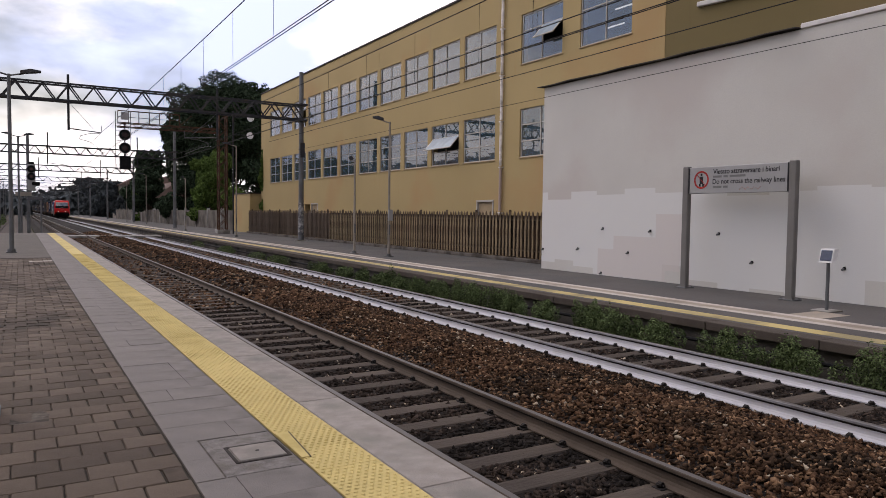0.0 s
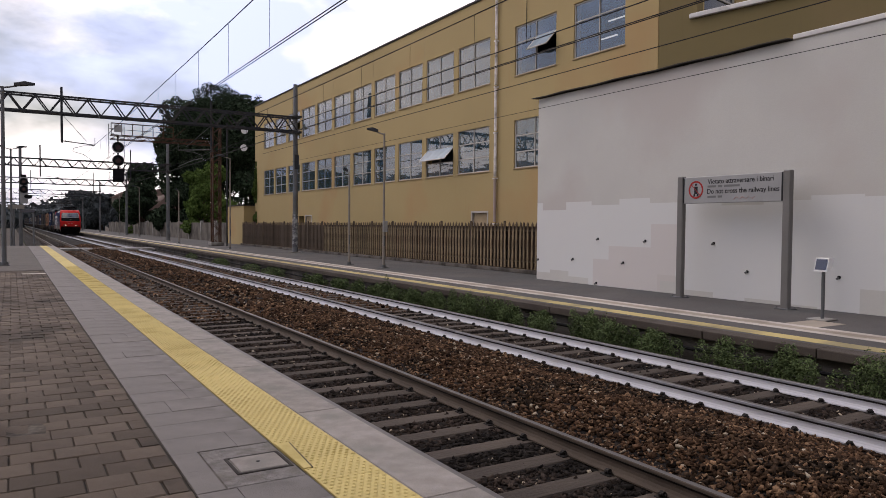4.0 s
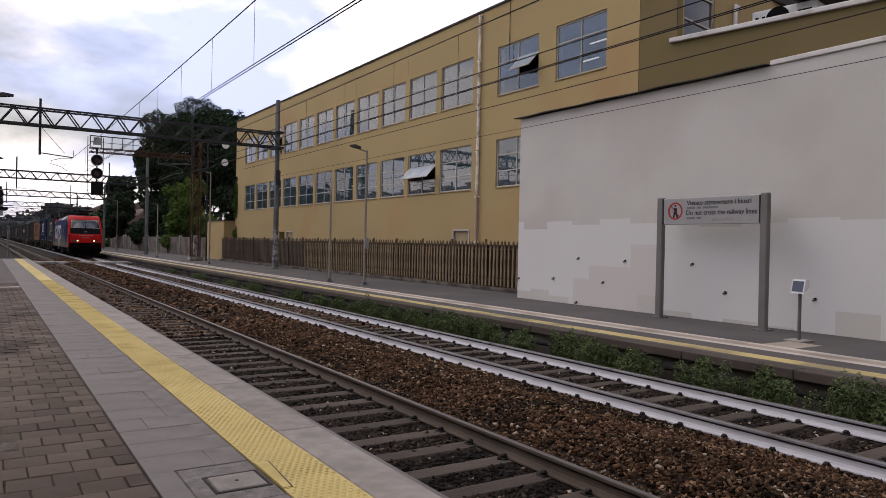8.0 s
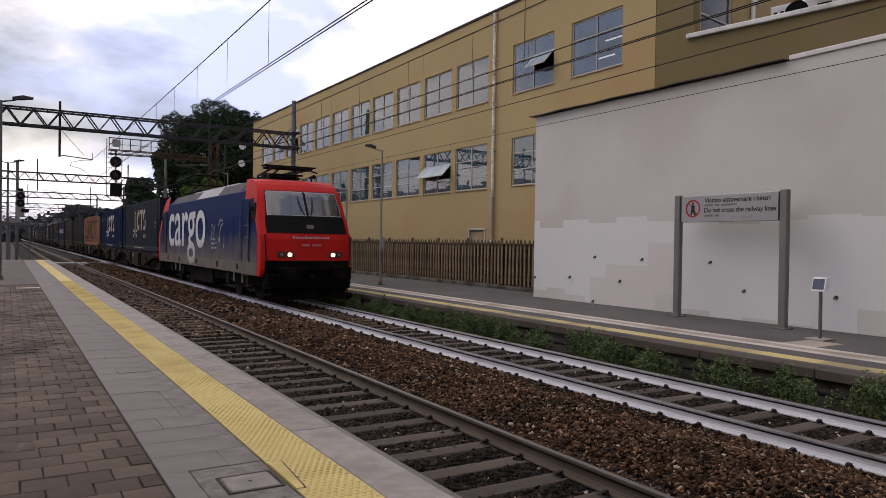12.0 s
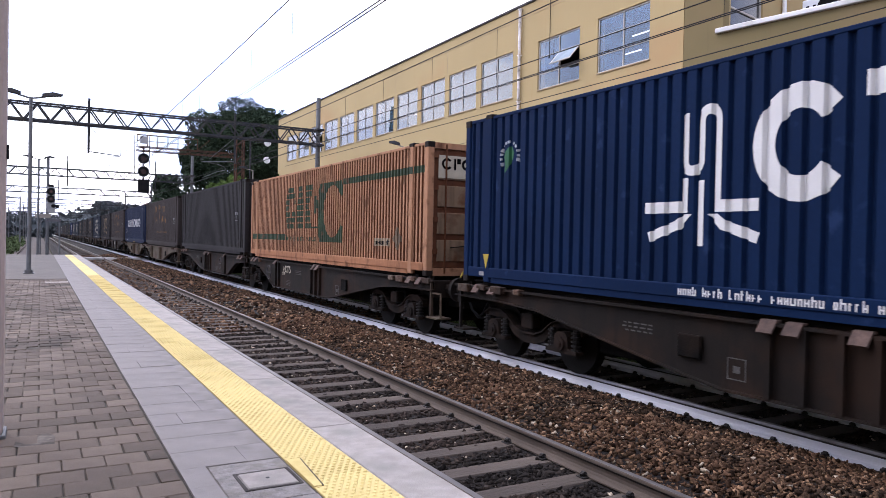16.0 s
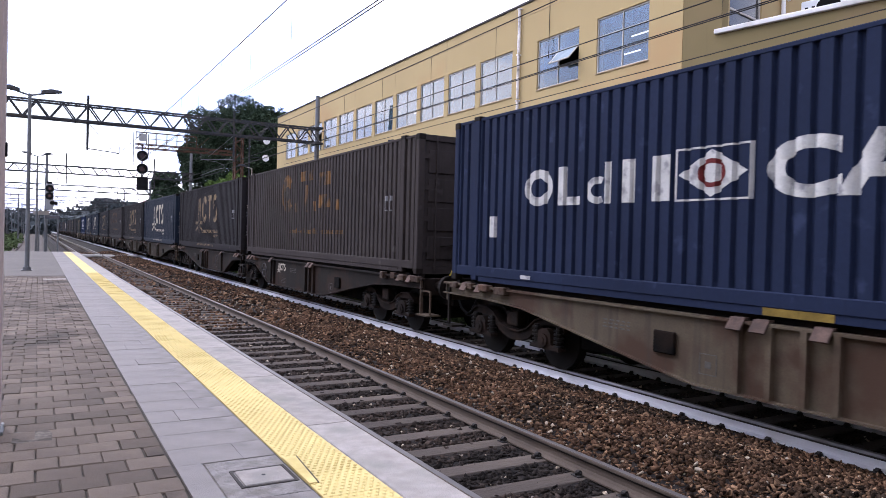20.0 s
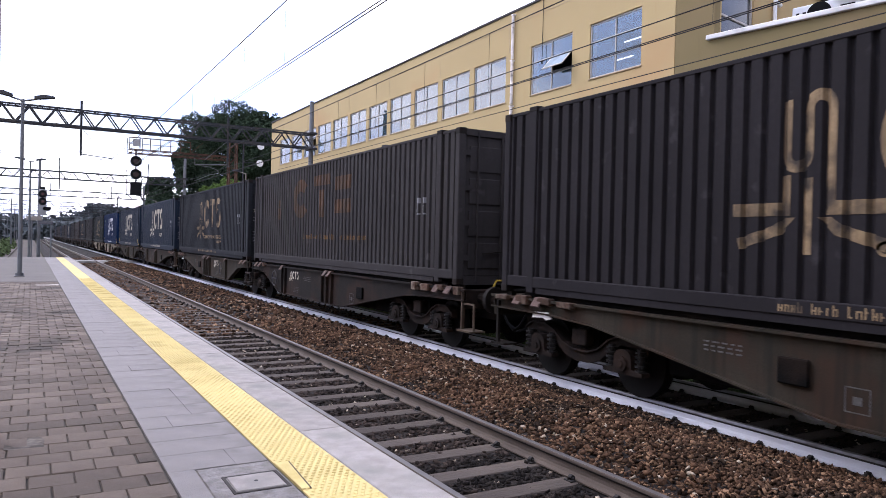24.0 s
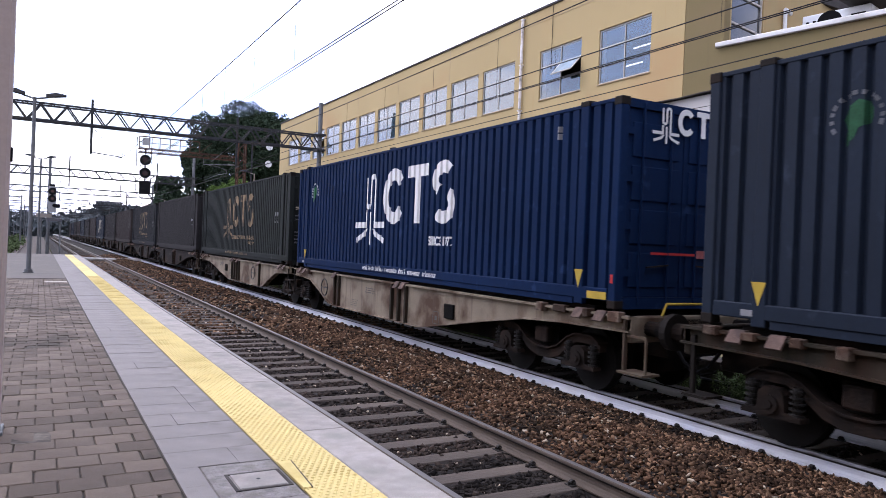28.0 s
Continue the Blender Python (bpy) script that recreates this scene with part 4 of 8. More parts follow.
# signal cantilever on a rusty lattice mast
e = thing("signal_cantilever", "rusty lattice mast with a cantilever walkway carrying a railway signal", "signal", (13.87, 57.9, P2))
g = Geo()
for sx in (-0.3, 0.3):
    for sy in (-0.3, 0.3):
        g.bar((sx, sy, 0), (sx, sy, 9.4), 0.09, 0.09)
for k in range(16):
    z0, z1 = k * 0.585, (k + 1) * 0.585
    s = 1 if k % 2 else -1
    for q in (-0.3, 0.3):
        g.bar((-0.3 * s, q, z0), (0.3 * s, q, z1), 0.05, 0.05)
        g.bar((q, -0.3 * s, z0), (q, 0.3 * s, z1), 0.05, 0.05)
part("lattice_mast", g, M["rust_steel"], e, "rust-brown lattice mast")
part("footing", Geo().box(-0.5, 0.5, -0.5, 0.5, 0, 0.3, 0.04), M["concrete"], e)
part("walkway", lattice_beam(Geo(), (-7.6, 0, 7.9), (-0.3, 0, 7.9), 0.3, 0.7, 10, 0.06), M["rust_steel"], e)
g = Geo()
for k in range(7):
    x = -7.6 + k * 0.72
    g.bar((x, -0.35, 8.2), (x, -0.35, 9.05), 0.055, 0.055)
g.bar((-7.6, -0.35, 9.05), (-3.3, -0.35, 9.05), 0.07, 0.07)
g.bar((-7.6, -0.35, 8.6), (-3.3, -0.35, 8.6), 0.035, 0.035)
g.bar((-3.3, -0.35, 8.2), (-2.4, -0.35, 9.05), 0.04, 0.04)
part("guard_rail", g, M["rust_steel"], e)
g = Geo()
for x in (-7.7, -6.66):
    g.bar((x, 0.2, 4.7), (x, 0.2, 9.05), 0.05, 0.05)
for k in range(12):
    g.bar((-7.7, 0.2, 4.75 + k * 0.36), (-7.35, 0.2, 4.75 + k * 0.36), 0.03, 0.03)
part("ladder", g, M["galv_dark"], e)
head = part("signal_head", Geo().box(-7.5, -6.75, -0.42, -0.15, 4.75, 5.75, 0.05).disc((-7.14, -0.36, 7.3), 0.42, "y", 0.12, 28).disc((-7.14, -0.36, 6.33), 0.42, "y", 0.12, 28).box(-7.2, -7.08, -0.3, -0.2, 5.7, 8.2), M["black"], e, "black round signal discs over a black box")
part("number_board", Geo().box(-7.4, -6.85, -0.45, -0.4, 8.4, 8.95), M["sign_grey"], e)
for z in (7.3, 6.33):
    part("lamp_rim", Geo().disc((-7.14, -0.43, z), 0.42, "y", 0.05, 28, 0.385), M["white_paint"], head)
    part("lens", Geo().disc((-7.14, -0.44, z), 0.2, "y", 0.03, 18), M["red_lens"], head)
    part("hood", Geo().loft([[(-7.14 + rr * math.cos(a), yy, z + rr * math.sin(a)) for rr, a in [(0.24, 0.2 + 0.275 * k) for k in range(11)] + [(0.215, 2.95 - 0.275 * k) for k in range(11)]] for yy in (-0.44, -0.75)]), M["black"], head)

# marker discs on a bracket by the lattice mast
e = thing("marker_discs", "two round white marker discs on a steel bracket", "signal", (14.5, 57.0, P2))
part("post", Geo().rod((0, 0, 0), (0, 0, 9.6), 0.06, 8), M["galv_dark"], e)
for z, x in ((9.15, 1.35), (7.78, 1.3)):
    d = part("disc", Geo().disc((x, -0.1, z), 0.27, "y", 0.05, 20), M["disc_white"], e, "white enamel disc")
    part("arm", Geo().rod((0, 0, z), (x, 0, z), 0.025, 6), M["galv_dark"], e)


def street_lamp(x, y, z0, h, arms, name="platform_lamp", mt="lamp_pole", r=0.055):
    """Slim round pole with flat lamp heads; arms: (dx, dy) of each head."""
    e = thing(name, "slim grey platform lamp post with a flat lantern", "lamp post", (x, y, z0), "platform lamps")
    part("base_plate", Geo().box(-0.16, 0.16, -0.16, 0.16, 0, 0.03, 0.005).rod((0, 0, 0), (0, 0, 0.12), r * 1.7, 10), M["galv"], e)
    part("pole", Geo().rod((0, 0, 0.03), (0, 0, h), r, 10, r * 0.7), M[mt], e)
    part("door_flap", Geo().box(-0.03, 0.03, -r * 1.15, -r * 0.8, 0.9, 1.3), M["galv"], e)
    for dx, dy in arms:
        a = part("lantern_arm", Geo().rod((0, 0, h - 0.05), (dx * 0.45, dy * 0.45, h + 0.05), 0.03, 6), M[mt], e)
        L = Vector((dx, dy, 0))
        n = Vector((-dy, dx, 0)).normalized() * 0.16
        p0, p1 = Vector((0, 0, h + 0.04)) + L * 0.35, Vector((0, 0, h + 0.14)) + L
        rings = [[p0 - n * 0.7, p0 + n * 0.7, p0 + n * 0.6 + Vector((0, 0, 0.1)), p0 - n * 0.6 + Vector((0, 0, 0.1))],
                 [p0.lerp(p1, 0.5) - n, p0.lerp(p1, 0.5) + n, p0.lerp(p1, 0.5) + n * 0.8 + Vector((0, 0, 0.13)), p0.lerp(p1, 0.5) - n * 0.8 + Vector((0, 0, 0.13))],
                 [p1 - n * 0.8, p1 + n * 0.8, p1 + n * 0.6 + Vector((0, 0, 0.05)), p1 - n * 0.6 + Vector((0, 0, 0.05))]]
        part("lantern", Geo().loft([[tuple(q) for q in r_] for r_ in rings]), M["galv_dark"], a, "flat dark lantern")
    return e


street_lamp(12.9, 26.07, P2, 5.45, [(-0.62, 0.3)])
street_lamp(12.55, 28.75, P2, 4.0, [(-0.25, 0.05)])
street_lamp(12.93, 50.0, P2, 6.3, [(-0.9, 0.2)])
street_lamp(12.6, 66.0, P2, 4.6, [(-0.3, 0.1)])
for y in (100, 120):
    street_lamp(14.2, y, P2, 6.4, [(-0.9, 0.2)])
street_lamp(-0.26, 28.2, P1, 6.0, [(-0.85, 0.0), (0.95, 0.0)], r=0.075, mt="galv")
street_lamp(-0.04, 53.3, 0.4, 6.3, [(-0.9, 0.0), (0.9, 0.0)], r=0.08, mt="galv")
# notice box on the tall lamp post
e = solid("notice_box", Geo().box(-0.10, 0.10, -0.1, 0.0, 0, 0.45, 0.02), M["sign_grey"], "small pale grey notice box on a lamp post", "box", (12.9, 26.0, 1.75))

# short signal on the near platform's end
e = thing("short_signal", "short black railway signal with two lamps on a steel post", "signal", (0.62, 68.6, -0.6))
part("post", Geo().rod((0, 0, 0), (0, 0, 8.9), 0.14, 10, 0.11), M["galv"], e)
hd = part("signal_head", Geo().box(-0.06, 0.54, -0.30, -0.12, 4.15, 6.35, 0.05), M["sign_grey"], e, "pale grey signal backboard")
part("cap", Geo().box(0.04, 0.44, -0.32, -0.1, 6.35, 6.55, 0.03), M["black"], hd)
for z in (5.95, 5.33):
    part("lamp_disc", Geo().disc((0.24, -0.32, z), 0.31, "y", 0.06, 24), M["black"], hd)
    part("lens", Geo().disc((0.24, -0.36, z), 0.12, "y", 0.03, 16), M["red_lens"], hd)
part("small_lamp", Geo().disc((0.40, -0.34, 4.75), 0.15, "y", 0.08, 16).box(0.45, 0.85, -0.36, -0.2, 4.6, 4.9, 0.03), M["black"], hd)
part("bracket", Geo().box(-0.1, 0.5, -0.12, 0.12, 4.2, 4.35).box(-0.1, 0.5, -0.12, 0.12, 5.6, 5.7), M["galv_dark"], e)

# name board at the end of the near platform
e = thing("platform_board", "pale name board over a dark panel on two thin posts", "sign", (0.0, 56.0, -0.6))
for x in (0.1, 1.25):
    part("post", Geo().rod((x, 0, 0), (x, 0, 3.75), 0.05, 8), M["galv"], e)
part("board", Geo().box(-0.25, 0.72, -0.1, -0.05, 3.52, 3.80, 0.01), M["far_wall"], e, "pale board")
part("dark_panel", Geo().box(0.45, 1.35, -0.08, -0.03, 3.28, 3.50, 0.01), M["solar"], e, "dark blue panel")

# crossing boards over both tracks past the platform's end
cr = thing("foot_crossing", "pale worn boards crossing the tracks", "crossing", (0, 62.0, 0))
for x0, x1 in ((T1 - 0.66, T1 + 0.66), (T1 + 0.85, T2 - 0.85), (T2 - 0.66, T2 + 0.66), (T2 + 0.85, 10.0)):
    for k in range(5):
        part("board", Geo().box(x0, x1, k * 0.5, k * 0.5 + 0.47, -0.15, 0.0, 0.015), M["concrete"], cr)

# fence of upright pickets between platform and factory
FNX = 16.2
fence = thing("picket_fence", "tall brown steel picket fence on a low concrete kerb", "fence", (FNX, 0, P2))
part("kerb", Geo().box(-0.12, 0.14, 18.9, 59, 0, 0.14, 0.02), M["kerb_stone"], fence, "low stained concrete kerb")
for z in (0.4, 1.55):
    part("rail", Geo().box(0.02, 0.06, 18.9, 59, z, z + 0.05), M["picket_dark"], fence)
pk = Geo()
pk.loft([[(-0.02, -0.052, z), (0.005, -0.052, z), (0.005, 0.052, z), (-0.02, 0.052, z)] for z in (0.18, 1.82)] + [[(-0.01, -0.005, 1.9), (0.0, -0.005, 1.9), (0.0, 0.005, 1.9), (-0.01, 0.005, 1.9)]])
pk_l, pk_d = pk.mesh("picket", M["picket"]), pk.mesh("picket", M["picket_dark"])
rng = random.Random(5)
for k in range(170):
    y = 18.95 + k * 0.235
    o = part("picket", pk_l if y < 41 else pk_d, None, fence)
    o.location = (0, y, rng.uniform(-0.015, 0.015))
    o.rotation_euler = (rng.uniform(-0.02, 0.02), 0, rng.uniform(-0.1, 0.1))
pst = Geo().box(0.0, 0.08, -0.04, 0.04, 0, 1.95, 0.008).mesh("post", M["picket_dark"])
for k in range(17):
    o = part("post", pst, None, fence)
    o.location = (0.02, 20.0 + k * 2.37, 0)
part("backing_sheet", Geo().box(0.1, 0.115, 41.0, 59, 0.15, 1.72), M["picket_dark"], fence, "brown sheet behind the far pickets")
# sheet added to draw the shade in the gaps of the near pickets
part("backing_sheet", Geo().box(0.1, 0.115, 18.9, 41.0, 0.15, 1.74), M["gap_shade"], fence, "dark brown sheet added behind the near pickets for their shaded gaps")

# station sign
sg = thing("warning_sign", "grey aluminium safety sign board between two wide posts", "sign", (14.25, 10.74, P2))
for y in (1.43, -1.42):
    p = part("post", Geo().box(-0.07, 0.07, y - 0.09, y + 0.09, 0, 3.0, 0.02), M["sign_post"], sg, "wide grey post")
    part("foot_plate", Geo().box(-0.16, 0.16, y - 0.17, y + 0.17, 0, 0.025, 0.005), M["galv"], p)
    for dx in (-0.12, 0.12):
        for dy in (-0.13, 0.13):
            part("bolt", Geo().rod((dx, y + dy, 0.02), (dx, y + dy, 0.06), 0.014, 6), M["galv"], p)
board = part("board", Geo().box(-0.05, 0.03, -1.33, 1.34, 2.33, 2.97, 0.012), M["sign_grey"], sg, "grey sign board")
part("board_edge", Geo().box(-0.062, -0.051, -1.33, -1.30, 2.34, 2.96).box(-0.062, -0.051, 1.31, 1.34, 2.34, 2.96), M["ink"], board)


def sign_text(text, y, z, size, mt, bold=0.004, squeeze=1.0):
    me = words(text, size, M[mt], "lettering", 0.001, bold, squeeze)
    me.transform(Matrix(((0, 0, -1, 0), (-1, 0, 0, 0), (0, 1, 0, 0), (0, 0, 0, 1))))
    o = part("lettering", me, None, board, kind="stuff")
    o.location = (-0.053, y, z)


sign_text("Vietato attraversare i binari", 0.62, 2.79, 0.165, "ink", 0.0018, 0.94)
sign_text("Do not cross the railway lines", 0.64, 2.555, 0.165, "ink", 0.0018, 0.94)
for z, y1 in ((2.70, -0.30), (2.455, 0.05)):
    g = Geo()
    y = 0.62
    for w in (0.24, 0.12, 0.42, 0.3):
        if y - w < y1:
            break
        g.box(-0.054, -0.0505, y - w, y, z, z + 0.05)
        y -= w + 0.05
    part("small_print", g, M["faint_ink"], board, "faint grey small print")
g = Geo()
for k in range(7):
    g.bar((-0.053, -0.1 - k * 0.08, 2.40 + 0.05 * (k % 2)), (-0.053, -0.18 - k * 0.08, 2.47 - 0.05 * (k % 2)), 0.012, 0.004)
part("scribble", g, M["scribble"], board, "red pen scribble")
part("red_ring", Geo().disc((-0.054, 0.96, 2.66), 0.215, "x", 0.006, 28, 0.175), M["red_ink"], board)
part("pictogram", Geo().box(-0.0535, -0.0505, 0.91, 1.01, 2.56, 2.74).box(-0.0535, -0.0505, 0.935, 0.985, 2.76, 2.81).box(-0.0535, -0.0505, 0.88, 0.93, 2.50, 2.56).box(-0.0535, -0.0505, 0.98, 1.03, 2.50, 2.56), M["ink"], board, "dark upright mark")
part("red_slash", Geo().bar((-0.056, 0.96 + 0.14, 2.66 + 0.14), (-0.056, 0.96 - 0.14, 2.66 - 0.14), 0.035, 0.004), M["red_ink"], board)

# ticket validator post
e = thing("validator_post", "slim grey post with a tilted dark-faced validator box", "validator", (13.2, 7.87, P2))
part("base_plate", Geo().box(-0.2, 0.2, -0.2, 0.2, 0, 0.03, 0.008), M["concrete"], e)
part("pole", Geo().rod((0, 0, 0.03), (0, 0, 1.0), 0.032, 12), M["galv"], e)
bx = part("housing", Geo().prism([(-0.11, 0.93), (0.07, 1.0), (0.11, 1.19), (-0.04, 1.19)], -0.13, 0.13, "y"), M["white_paint"], e, "pale tilted housing")
part("dark_face", Geo().add([(-0.108, -0.11, 0.965), (-0.108, 0.11, 0.965), (-0.052, 0.11, 1.165), (-0.052, -0.11, 1.165)], [(0, 1, 2, 3)]), M["solar"], bx)

# platform canopy pillar at the picture's edge
e = thing("canopy_pillar", "pinkish-grey painted steel platform pillar", "pillar", (-0.285, 6.0, P1))
part("shaft", Geo().box(-0.12, 0.12, -0.12, 0.12, 0.02, 4.2, 0.02), M["pillar"], e)
part("foot", Geo().box(-0.14, 0.14, -0.14, 0.14, 0, 0.03, 0.006), M["galv"], e)
part("key_box", Geo().box(0.121, 0.135, -0.03, 0.03, 1.95, 2.05, 0.003), M["black"], e)

# outdoor unit of the air conditioning on the terrace
e = thing("air_conditioner", "white outdoor air conditioning unit with a round black fan", "air conditioner",
          (FX + 2.85 * math.cos(radians(11)) + 3.45 * math.sin(radians(11)), 15.9 + 2.85 * math.sin(radians(11)) - 3.45 * math.cos(radians(11)), 7.5), rz=11)
for x in (-0.3, 0.24):
    part("stand", Geo().box(x, x + 0.06, -0.9, 0.9, 0, 0.95), M["galv"], e)
bdy = part("casing", Geo().box(-0.35, 0.35, -0.98, 0.95, 0.95, 2.06, 0.03), M["white_paint"], e)
part("fan_grille", Geo().disc((-0.36, 0.15, 1.72), 0.36, "x", 0.03, 28), M["gloss_black"], bdy, "round black fan opening")
for y in (0.78, 0.58):
    part("side_grille", Geo().box(-0.362, -0.352, y - 0.05, y + 0.05, 1.74, 1.86), M["gloss_black"], bdy)
part("side_grille", Geo().box(-0.362, -0.352, -0.85, -0.45, 1.55, 1.85), M["gloss_black"], bdy)

# ---- greenery ----
def leaf_cloud(blobs, count, size, seed, flat=0.5):
    """Many small bent leaf clumps scattered through rounded masses (x, y, z, rx, ry, rz), denser at the skin."""
    r = np.random.RandomState(seed)
    vol = np.array([b[3] * b[4] * b[5] for b in blobs]) ** (2 / 3)
    which = r.choice(len(blobs), count, p=vol / vol.sum())
    B = np.array(blobs)[which]
    d = r.normal(size=(count, 3))
    d /= np.linalg.norm(d, axis=1)[:, None]
    rad = 1 - np.abs(r.normal(0, 0.16, count))
    lump = 1 + 0.16 * np.sin(d[:, 0] * 7 + which) * np.cos(d[:, 2] * 6 + which * 2.0)
    c = B[:, :3] + d * B[:, 3:] * (rad * lump)[:, None]
    n = d * 0.6 + r.normal(0, 0.6, (count, 3)) + np.array([0, 0, 0.35])
    n /= np.linalg.norm(n, axis=1)[:, None]
    u = np.cross(n, r.normal(size=(count, 3)))
    u /= np.linalg.norm(u, axis=1)[:, None]
    w = np.cross(n, u)
    s = size * r.uniform(0.55, 1.35, count)[:, None]
    v = np.empty((count, 4, 3))
    v[:, 0] = c - u * s
    v[:, 1] = c + w * s * flat + n * s * 0.2
    v[:, 2] = c + u * s
    v[:, 3] = c - w * s * flat - n * s * 0.15
    g = Geo()
    g.v = [tuple(p) for p in v.reshape(-1, 3)]
    g.f = [(4 * k, 4 * k + 1, 4 * k + 2, 4 * k + 3) for k in range(count)]
    return g


def raw_mesh(g, name, m):
    me = bpy.data.meshes.new(name)
    me.from_pydata(g.v, [], g.f)
    me.materials.append(m)
    return me


def tree(x, y, h, spread, leaf, count, seed, label, size=0.35, low=0.25, z0=-0.3, name="tree", full=0.0):
    """Tapered trunk, limbs and a crown of many leaf clumps in uneven masses."""
    r = random.Random(seed)
    e = thing(name, label, "tree", (x, y, z0), "trees by the line")
    tg = Geo()
    pts = [(0, 0, 0)]
    for k in range(1, 6):
        pts.append((r.uniform(-0.12, 0.12) * k, r.uniform(-0.12, 0.12) * k, h * 0.15 * k))
    for k in range(5):
        tg.rod(pts[k], pts[k + 1], 0.035 * h * (1 - k * 0.17), 8, 0.035 * h * (1 - (k + 1) * 0.17))
    blobs = [(0, 0, h * 0.62, spread * 0.6, spread * 0.6, h * 0.36)]
    for k in range(16):
        a = k * 2.4 + r.uniform(-0.3, 0.3)
        zz = h * (low + (0.96 - low) * r.random())
        rr = spread * (1 - 0.55 * abs(zz / h - 0.5) * 1.6) * r.uniform(0.55, 0.95)
        c = (rr * math.cos(a) * 0.75, rr * math.sin(a) * 0.75, zz)
        b = spread * r.uniform(0.24, 0.42)
        blobs.append((*c, b, b, b * r.uniform(0.6, 0.9)))
        st = pts[min(4, 1 + k % 4)]
        tg.rod(st, c, 0.010 * h, 5, 0.003 * h)
    if full:
        # closed, rounded head over the lower masses
        blobs.append((0, 0, h * 0.66, spread * 0.92, spread * 0.92, h * 0.30))
        for k in range(14):
            a = k * 2.4
            blobs.append((spread * 0.72 * math.cos(a), spread * 0.72 * math.sin(a), h * (0.62 + 0.23 * r.random()), spread * 0.3, spread * 0.3, spread * 0.26))
    part("trunk", tg, M["bark"], e)
    part("crown", raw_mesh(leaf_cloud(blobs, count, size, seed), "crown", M[leaf]), None, e, kind="stuff")
    return e


tree(23.4, 96, 19.8, 7.3, "leaf_dark", 135000, 1, "tall dark evergreen tree with a dense broad crown", 0.14, 0.12, full=1.0)
tree(19.4, 101, 14.4, 4.6, "leaf_dark", 36000, 2, "dark evergreen tree behind the low wall", 0.19, 0.1)
tree(27.0, 93, 18.8, 5.2, "leaf_dark", 30000, 3, "dark evergreen tree beside the factory", 0.2, 0.1)
tree(18.9, 84.0, 9.2, 2.9, "leaf_green", 26000, 4, "bright green leafy tree over the low wall", 0.14, 0.15)
tree(19.4, 76, 5.0, 1.9, "leaf_green", 9000, 5, "bright green leafy shrub over the low wall", 0.14, 0.15)
tree(17.4, 120, 11.2, 3.4, "leaf_dark", 14000, 6, "dark green tree along the line", 0.22, 0.1)
tree(18.9, 128, 7.6, 3.4, "leaf_green", 12000, 7, "leafy green tree along the line", 0.22, 0.1)
tree(19.8, 150, 9.0, 3.6, "leaf_dark", 5000, 8, "dark green tree along the line", 0.42, 0.1)
tree(20.8, 172, 7.6, 3.6, "haze_blue", 9000, 9, "dark green tree along the line", 0.5, 0.1)
tree(20.0, 205, 9.6, 4.6, "haze_blue", 12000, 10, "dark green tree along the line", 0.6, 0.1)

blobs = [(FX + 0.1 + 0.15 * math.sin(k), 58.95, 2.5 + k * 0.55, 0.25 + 0.12 * math.cos(k * 1.7), 0.28, 0.45) for k in range(9)]
ivy = new("ivy", raw_mesh(leaf_cloud(blobs, 7000, 0.09, 31, 0.6), "ivy", M["leaf_green"]))
tagged(ivy, "green ivy climbing the factory corner", "ivy", kind="stuff")

tree(20.0, 275, 13.0, 5.5, "haze_blue", 10000, 21, "distant dark tree beside the line", 0.7, 0.1)
tree(19.5, 240, 11.0, 5.0, "haze_blue", 10000, 22, "distant dark tree beside the line", 0.6, 0.1)

# far wood and bushes closing the line, distance haze put into their grey
blobs = []
r = random.Random(9)
for k in range(70):
    y = 260 + k * 9
    blobs.append((20 + r.uniform(-3, 8) - max(0, (y - 420)) * 0.04, y, 4 + r.uniform(0, 3), 7, 8, r.uniform(5, 9)))
for k in range(60):
    blobs.append((-70 + k * 2.2 + r.uniform(-2, 2), 560 + r.uniform(-30, 60), 4, 9, 8, r.uniform(7, 13)))
for k in range(26):
    blobs.append((-16 - r.uniform(0, 12), 150 + k * 12, 1.2, 5, 6, r.uniform(1.8, 3.6)))
for k in range(14):
    blobs.append((-22 + k * 1.7, 330 + r.uniform(-15, 15), 1.5, 3.5, 5, r.uniform(4.0, 5.5)))
ob = new("far_wood", raw_mesh(leaf_cloud(blobs, 26000, 1.5, 12, 0.7), "far_wood", M["haze_blue"]))
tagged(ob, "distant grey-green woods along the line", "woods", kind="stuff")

# pale wall along the far platform and the low ochre annex
wl = thing("boundary_wall", "low pale concrete boundary wall with pillars", "wall", (17.15, 66, P2), kind="structure")
for k in range(16):
    part("panel", Geo().box(0, 0.16, k * 6 + 0.2, k * 6 + 6.0, -0.3, 1.85, 0.02), M["boundary_concrete"], wl)
    part("pillar", Geo().box(-0.06, 0.22, k * 6 - 0.1, k * 6 + 0.2, -0.3, 2.05, 0.02), M["concrete"], wl)
an = thing("low_annex", "low ochre annex wall beside the factory", "wall", (16.5, 59.4, -0.3), kind="structure")
part("wall", Geo().box(0, 6, 0, 5.5, 0, 3.85), M["ochre"], an)
part("coping", Geo().box(-0.06, 6.06, -0.1, 5.56, 3.85, 3.93), M["roof_dark"], an)
